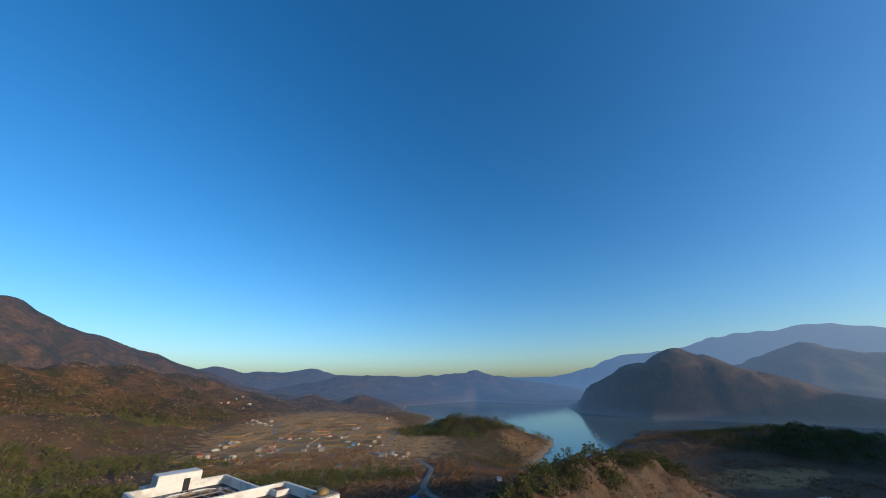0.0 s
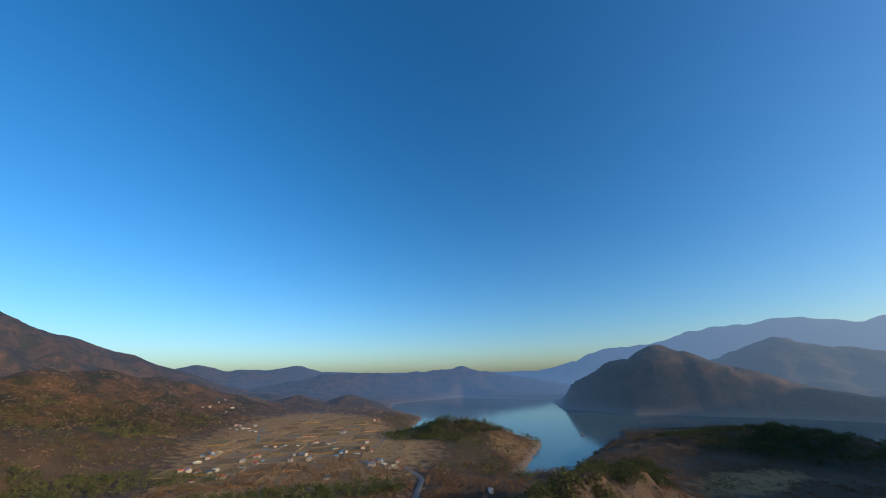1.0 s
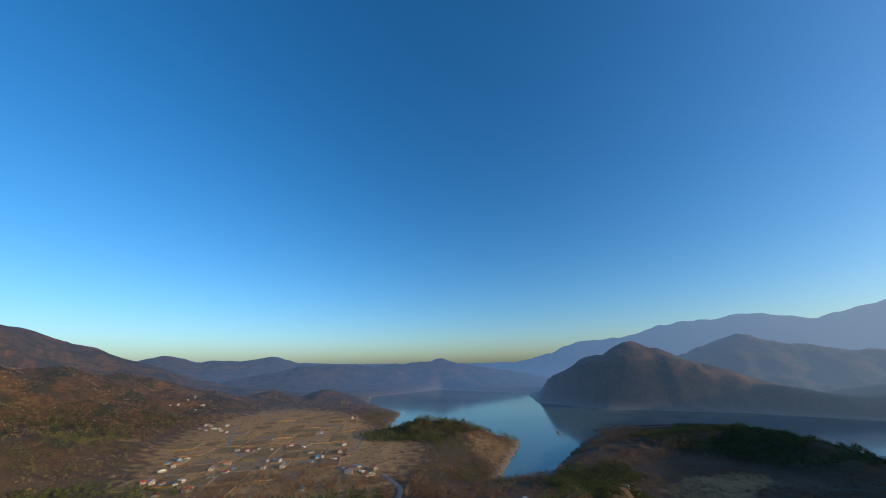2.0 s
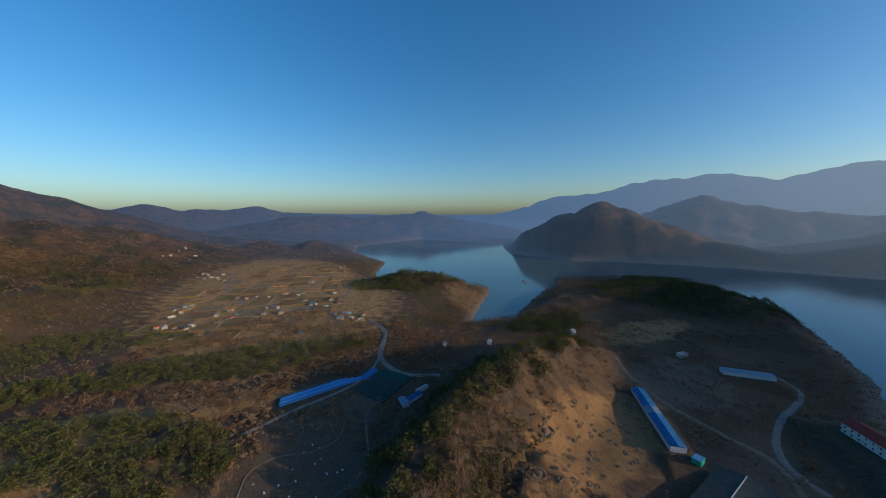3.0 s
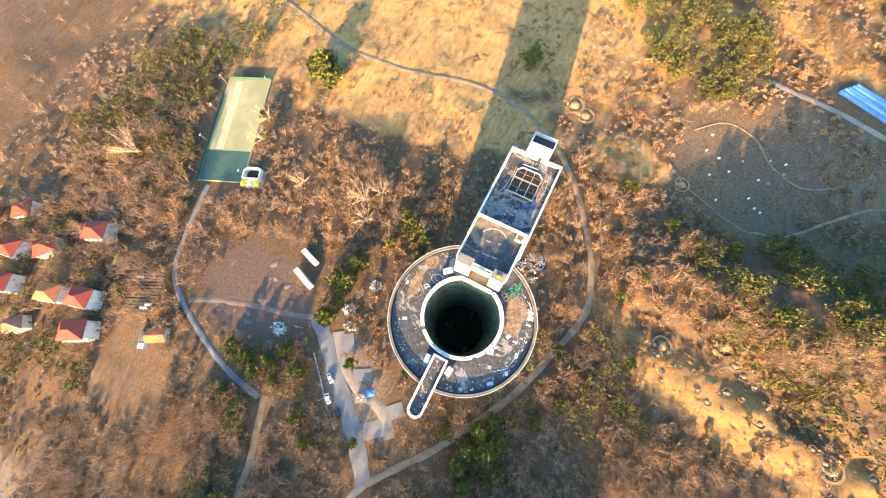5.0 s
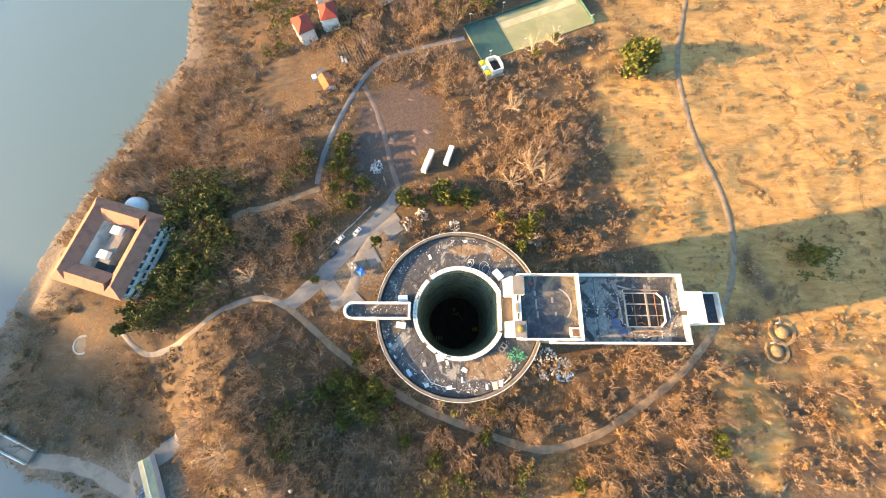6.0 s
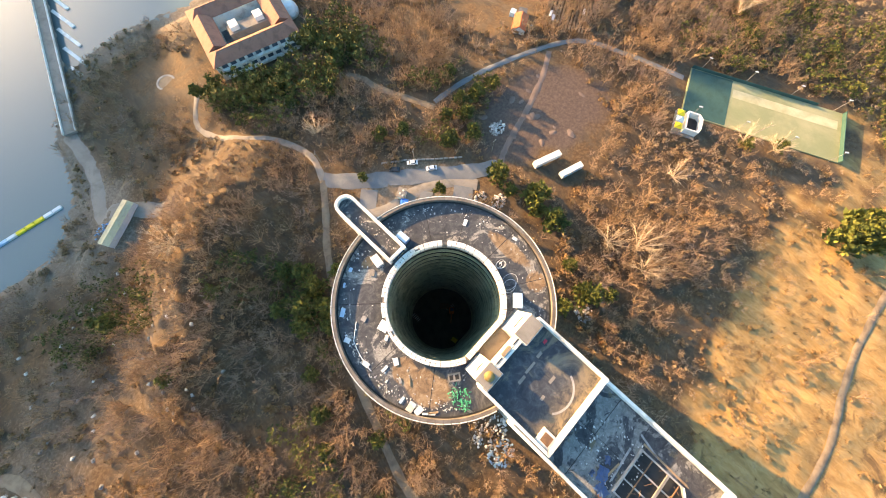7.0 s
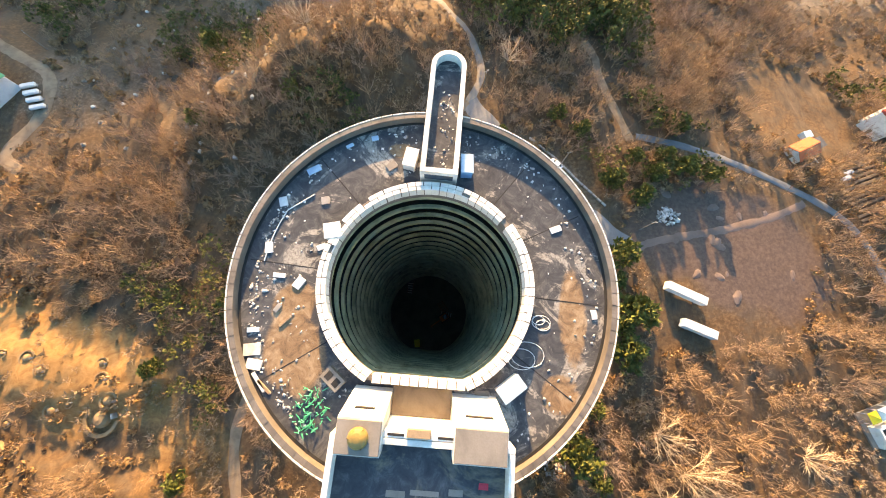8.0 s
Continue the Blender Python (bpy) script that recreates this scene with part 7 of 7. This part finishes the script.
def sheet_shed(x, y, L, W, H, rise, turn, key, label, bands=6, second=None):
    ob = thing("sheet_shed", on_ground(x, y, turn), label, "shed")
    part("wall", boxed(-L / 2, L / 2, -W / 2, W / 2, -3, H), MAT["white_metal"], ob)
    for k in range(bands):
        x0, x1 = -L / 2 + k * L / bands, -L / 2 + (k + 1) * L / bands - 0.04
        for s in (-1, 1):
            bm = bmesh.new()
            bm.faces.new([bm.verts.new(p) for p in ((x0, 0, H + rise), (x1, 0, H + rise), (x1, s * (W / 2 + 0.4), H), (x0, s * (W / 2 + 0.4), H))])
            bmesh.ops.solidify(bm, geom=bm.faces[:], thickness=0.1)
            part("roof_sheet", bm, MAT[second] if second and k == bands // 2 else MAT[key], ob)
    part("ridge", boxed(-L / 2, L / 2, -0.2, 0.2, H + rise, H + rise + 0.15), MAT[key], ob)
    return ob


sheet_shed(252, -40, 72, 9, 3.5, 1.2, 17.5, "blue_roof", "long shed under a bright blue sheet roof", 8, "pale_blue")
sheet_shed(371, -116, 38, 9, 3.5, 0.8, -82, "pale_blue", "long low shed under a pale blue roof", 6)
sheet_shed(64, -124, 20, 4.4, 3, 0.6, 27, "cream_roof", "long cream-roofed shed by the water", 10)
sheet_shed(192, 127, 15, 5, 2.6, 0.6, -8, "blue_net", "farm shed with a dark blue roof", 4)
sheet_shed(182, 130, 12, 5, 2.6, 0.6, 55, "pale_blue", "farm shed with a pale roof", 4)
sheet_shed(205, 128, 12, 3, 2.6, 0.5, -15, "white_metal", "narrow white farm shed", 4)
sheet_shed(330, 118, 9, 5, 2.8, 0.8, 20, "white_metal", "small white shed by the road", 3)
sheet_shed(300, 160, 8, 4, 2.6, 0.6, 40, "white_metal", "small white hut among fields", 3)
sheet_shed(410, 40, 14, 7, 3, 1, 10, "white_metal", "pale farm building on the peninsula", 4)
sheet_shed(395, -70, 10, 6, 3, 1, -40, "white_metal", "small pale building on the peninsula", 3)
house("long_house", on_ground(282, -166, 20), 54, 13, 6.5, 2.6, "white_wall", "red_roof", "long white building under a red roof with a tower", "house", rows=2, bays=12)
low_box("blue_pool_house", 268, -180, drop(268, -180), 26, 9, 4, 20, MAT["white_metal"], "flat building with a pale blue roof", "building", MAT["pale_blue"])


def build_tunnels():
    """Rows of shade-net tunnels on the farm."""
    def tunnel(name, x, y, L, turn, key, group, label, wide=1.5):
        ob = thing(name, on_ground(x, y, turn), label, "greenhouse", group)
        bm = bmesh.new()
        n = 6
        prof = [(wide * math.cos(math.pi * k / n), 1.5 * math.sin(math.pi * k / n)) for k in range(n + 1)]
        ra, rb = [bm.verts.new((-L / 2, y_, z_)) for y_, z_ in prof], [bm.verts.new((L / 2, y_, z_)) for y_, z_ in prof]
        for k in range(n):
            bm.faces.new((ra[k], ra[k + 1], rb[k + 1], rb[k]))
        bm.faces.new(ra)
        bm.faces.new(list(reversed(rb)))
        part("cover", bm, MAT[key], ob)
        part("skirt", boxed(-L / 2, L / 2, -wide - 0.1, wide + 0.1, -1.2, 0.05), MAT["black_net"], ob)
    for k in range(13):
        u = k / 12
        x, y = 178 + (219 - 178) * u * 0.96 + 2 - u * 2, 180 + u * 2
        tunnel("shade_tunnel", x - 4 * (1 - u) + 0.5, y - 19 + u, 34, 83 + u * 6, "black_net" if k < 9 else "net_dark", "shade tunnels on the farm", "dark green shade tunnel over a crop row")
    for k in range(6):
        tunnel("shade_tunnel", 196 + k * 3.4, 184 + k * 0.6, 8, 75, "blue_net", "blue shade tunnels by the road", "blue shade tunnel over a crop row")
    for k in range(5):
        tunnel("long_tunnel", 164 - k * 1.0, 197 + k * 3.0, 74 - k * 6, -21, "blue_roof" if k % 2 else "blue_net", "blue tunnels in a row", "long blue plastic tunnel beside a field", 1.4)


build_tunnels()


# ---- the village on the plain ----
def build_village():
    spots = [(229, 591), (215, 575), (240, 600), (175, 497), (182, 485), (168, 510), (236, 480), (250, 488), (179, 442), (383, 812), (393, 883), (360, 850), (410, 840), (375, 790), (428, 1100), (400, 1080), (450, 1060),
             (305, 587), (330, 573), (287, 437), (252, 344), (343, 439), (379, 432), (323, 329), (317, 313), (330, 318), (312, 338), (487, 610), (470, 590), (640, 690), (346, 407), (370, 543), (390, 520), (300, 470), (405, 620), (340, 350), (258, 520), (196, 560), (420, 470), (355, 470)]
    r = random.Random(12)
    spots += [(x + r.uniform(-26, 26), y + r.uniform(-26, 26)) for x, y in spots[:36]]
    keys = ["blue_paint", "orange_roof", "cream_roof", "brown_roof", "green_roof", "steel", "red_roof"]
    bases = []
    for k, key in enumerate(keys):
        w, d, h = 11 + k % 3 * 2, 8 + k % 2, 3.2 + (k % 2) * 1.5
        label = {"blue_paint": "pale village house under a blue roof", "orange_roof": "village house under an orange tiled roof", "cream_roof": "village house with a pale sheet roof", "brown_roof": "village house under a brown roof",
                 "green_roof": "village house under a dark green roof", "steel": "village house under a grey sheet roof", "red_roof": "village house under a red roof"}[key]
        bases.append(house("village_house", pose(0, 0, 0), w, d, h, 1.9, "beige_wall" if k % 3 else "grey_wall", key, label, "house", "houses of the village", hip=k % 2 == 0))
    for k, (x, y) in enumerate(spots):
        b = bases[k % 7]
        m = on_ground(x, y, r.uniform(0, 180), 0.2)
        if k < 7:
            b.matrix_basis = m
        else:
            b = copy_thing(b, m)
        s = r.uniform(0.42, 0.72)
        b.scale = (s, s, s)
    # ploughed plots with pale edges
    kinds = ("plot_tan", "plot_olive", "plot_dark", "plot_tan", "plot_olive", "sand_mound", "plot_dark")
    for i in range(-6, 7):
        for j in range(-4, 5):
            u, v = i * 52 + r.uniform(-9, 9), j * 36 + r.uniform(-6, 6)
            x, y = 380 + 0.72 * u - 0.69 * v, 590 + 0.69 * u + 0.72 * v
            w, d = r.uniform(36, 50), r.uniform(22, 34)
            if (i * i / 36 + j * j / 16) > 1.1 or r.random() < 0.25 or math.hypot(x, y) < 450 or not open_ground(np.array([x]), np.array([y]), 3)[0]:
                continue
            ob = thing("field_plot", on_ground(x, y, 44 + r.uniform(-4, 4), 0.3), "tan ploughed plot with pale banks", "field", "plots round the village", "structure")
            part("soil", boxed(-w / 2, w / 2, -d / 2, d / 2, -5, 0.5), MAT[kinds[(3 * i + 2 * j) % 7]], ob)
            for s in (-1, 1):
                part("bank", boxed(-w / 2, w / 2, s * (d / 2 + 0.5) - 0.4, s * (d / 2 + 0.5) + 0.4, -5, 0.9), MAT["sand_mound"], ob)


build_village()


# ---- on and by the water ----
def build_shore():
    ob = thing("fish_raft", pose(770, 205, WATER_Z, 0, 0, 30), "dark floating fish raft on the lake", "raft")
    for k in range(4):
        part("float", boxed(-20 + k * 10, -11 + k * 10, -2, 2, -0.2, 0.7, bevel=0.1), MAT["steel"], ob)
    part("cabin", boxed(2, 7, -1.5, 1.5, 0.7, 3), MAT["wood"], ob)
    dam = thing("causeway", pose(20, -285, WATER_Z, 0, 0, 69.2), "straight pale concrete causeway across the water", "bridge")
    part("deck", boxed(-150, 106, -3.0, 3.0, 1.2, 2.4, bevel=0.05), MAT["concrete_road"], dam)
    for s in (-1, 1):
        part("kerb", boxed(-150, 106, s * 2.9 - 0.2, s * 2.9 + 0.2, 2.4, 3.2), MAT["white_wall"], dam)
    for k in range(12):
        part("pier", boxed(-140 + k * 20, -137 + k * 20, -2.6, 2.6, -8, 1.2), MAT["grey_wall"], dam)
    for k in range(5):
        ob = thing("jetty", pose(37 - k * 4.2, -213 - k * 13, WATER_Z, 0, 0, 97), "pale floating jetty beside the causeway", "jetty", "jetties by the causeway")
        part("deck", boxed(-9, 9, -0.9, 0.9, 0.1, 0.6, bevel=0.04), MAT["tile"], ob)
        for x in (-7, 0, 7):
            part("float", boxed(x - 1, x + 1, -0.8, 0.8, -0.4, 0.1), MAT["steel"], ob)
    for k in range(10):
        key = "yellow" if 4 < k < 8 else "pale_blue" if k < 4 else "white_metal"
        ob = thing("pontoon", pose(120 - k * 4.1, -163 + k * 0.5, WATER_Z, 0, 0, -7), {"yellow": "yellow", "pale_blue": "pale blue", "white_metal": "white"}[key] + " pontoon block in a floating row", "pontoon", "pontoons moored in a row")
        part("block", boxed(-1.9, 1.9, -0.9, 0.9, -0.3, 0.8, bevel=0.12), MAT[key], ob)
        part("top_plate", boxed(-1.6, 1.6, -0.7, 0.7, 0.8, 0.86), MAT[key], ob)


build_shore()


# ---- grave mounds on the sandy slope ----
def build_mounds():
    r = random.Random(4)
    base = None
    n = 0
    for k in range(150):
        a, d = r.uniform(0, 6.283), math.sqrt(r.random())
        x, y = 206 + 76 * d * math.cos(a) * 0.93 + 26 * d * math.sin(a) * 0.35, -5 + 24 * d * math.sin(a) - 72 * d * math.cos(a) * 0.35
        if k % 7 == 0:
            x, y = 105 + r.uniform(-24, 26), 32 + r.uniform(-12, 12)
        m = on_ground(x, y, r.uniform(0, 40) + 170, -0.05)
        if base is None:
            base = thing("grave_mound", m, "small grassy grave mound with a dark stone", "grave", "grave mounds on the sandy slope")
            bm = bmesh.new()
            bmesh.ops.create_uvsphere(bm, u_segments=12, v_segments=6, radius=1.3, matrix=Matrix.Diagonal((1, 1, 0.75, 1)))
            part("mound", bm, MAT["sand_mound"], base)
            ring = [(2.6 * math.cos(t), 2.6 * math.sin(t)) for t in np.linspace(0.4, 5.9, 12)]
            inner = [(x_ * 0.8, y_ * 0.8) for x_, y_ in ring]
            bm = bmesh.new()
            prism(bm, ring + inner[::-1], -0.5, 0.3)
            part("bank", bm, MAT["sand_mound"], base)
            part("stone", boxed(1.7, 2.0, -0.4, 0.4, -0.3, 0.9, bevel=0.04), MAT["grey_wall"], base)
            ob = base
        else:
            ob = copy_thing(base, m)
        s = r.uniform(0.45, 0.95)
        ob.scale = (s, s, s)
        n += 1
    for x, y, s in ((3, 141, 2.2), (11, 137, 2.0), (84, 35, 1.8), (105, 46, 2.2), (151, 18, 2.0), (187, 22, 2.4), (70, 118, 1.6), (62, 60, 1.6)):
        ob = copy_thing(base, on_ground(x, y, 200, 0))
        ob.scale = (s, s, s * 0.8)
    # stones set out over the bare earth
    for k in range(70):
        x, y = (60 + r.uniform(0, 70), -40 - r.uniform(0, 70)) if k < 55 else (75 + r.uniform(0, 40), 115 + r.uniform(0, 40))
        ob = thing("marker_stone", on_ground(x, y, r.uniform(0, 90), -0.1), "pale stone marker standing on bare earth", "stone", "stone markers on bare earth")
        part("slab", boxed(-0.5, 0.5, -0.35, 0.35, -0.2, 0.7, bevel=0.08), MAT["tile"] if k % 3 else MAT["grey_wall"], ob)
        part("foot", boxed(-0.8, 0.8, -0.6, 0.6, -0.3, 0.15, bevel=0.05), MAT["grey_wall"], ob)


build_mounds()


# ---- coping tiles of the ring, each a piece of its own ----
def wedge_mesh(name, r0, r1, half, z0, z1, material):
    v = [(r * math.sin(a), r * math.cos(a), z) for z in (z0, z1) for r, a in ((r0, -half), (r1, -half), (r1, half), (r0, half))]
    f = [(3, 2, 1, 0), (4, 5, 6, 7), (0, 1, 5, 4), (1, 2, 6, 5), (2, 3, 7, 6), (3, 0, 4, 7)]
    return mesh_of(name, v, f, material)


def lay_tiles():
    r = random.Random(2)
    n = 76
    step = 2 * math.pi / n
    cap = inner = face = None
    inner_part = next(o for o in tower.children if o.name.startswith("well_parapet"))
    outer_part = next(o for o in tower.children if o.name.startswith("outer_parapet"))
    for k in range(n):
        a = k * step
        x, y = arc(R_WELL, a)
        if y > FLAT - 0.2 or r.random() < 0.015:
            continue
        if cap is None:
            cap = wedge_mesh("tile", R_WELL - 0.27, R_WELL + 0.2, step * 0.455, ROOF + 1.05, ROOF + 1.22, MAT["tile"])
            inner = wedge_mesh("tile", R_WELL - 0.78, R_WELL - 0.33, step * 0.455, ROOF + 1.05, ROOF + 1.2, MAT["tile"])
            face = wedge_mesh("face_tile", R_WELL - 0.72, R_WELL - 0.6, step * 0.455, ROOF - 0.35, ROOF + 1.04, MAT["tile"])
        for me in (cap, inner, face):
            if me is not face and r.random() < 0.025:
                continue
            ob = part("tile", me, None, inner_part)
            ob.rotation_euler = (0, 0, -a + r.uniform(-0.004, 0.004))
            ob.location.z = r.uniform(0, 0.02)
    chord = math.sqrt(R_WELL ** 2 - FLAT ** 2)
    cap_flat = boxed(-0.41, 0.41, -0.72, 0.12, 0, 0.17)
    me1 = part("tile", cap_flat, MAT["tile"], inner_part).data
    me2 = part("tile", boxed(-0.41, 0.41, -0.68, -0.6, -1.4, -0.01), MAT["tile"], inner_part).data
    m = int(2 * chord / 0.92)
    first = True
    for k in range(m):
        x = -chord + 0.5 + k * 0.92
        for me in (me1, me2):
            ob = new("tile", me)
            ob.parent = inner_part
            ob.location = (x, FLAT, ROOF + 1.05)
    for o in [o for o in inner_part.children if o.data in (me1, me2) and o.location.z == 0]:
        bpy.data.objects.remove(o)
    n = 96
    step = 2 * math.pi / n
    rim = wedge_mesh("rim_tile", R_OUT - 0.57, R_OUT + 0.02, step * 0.46, ROOF + 0.95, ROOF + 1.02, MAT["rim_tile"])
    edge = wedge_mesh("edge_tile", R_OUT + 0.06, R_OUT + 0.18, step * 0.46, ROOF + 0.75, ROOF + 1.07, MAT["tile"])
    for k in range(n):
        a = k * step
        x, y = arc(R_OUT, a)
        if y > 13.4 and -9.0 < x < 7.6:
            continue
        for me in (rim, edge):
            ob = part("tile", me, None, outer_part)
            ob.rotation_euler = (0, 0, -a)


lay_tiles()
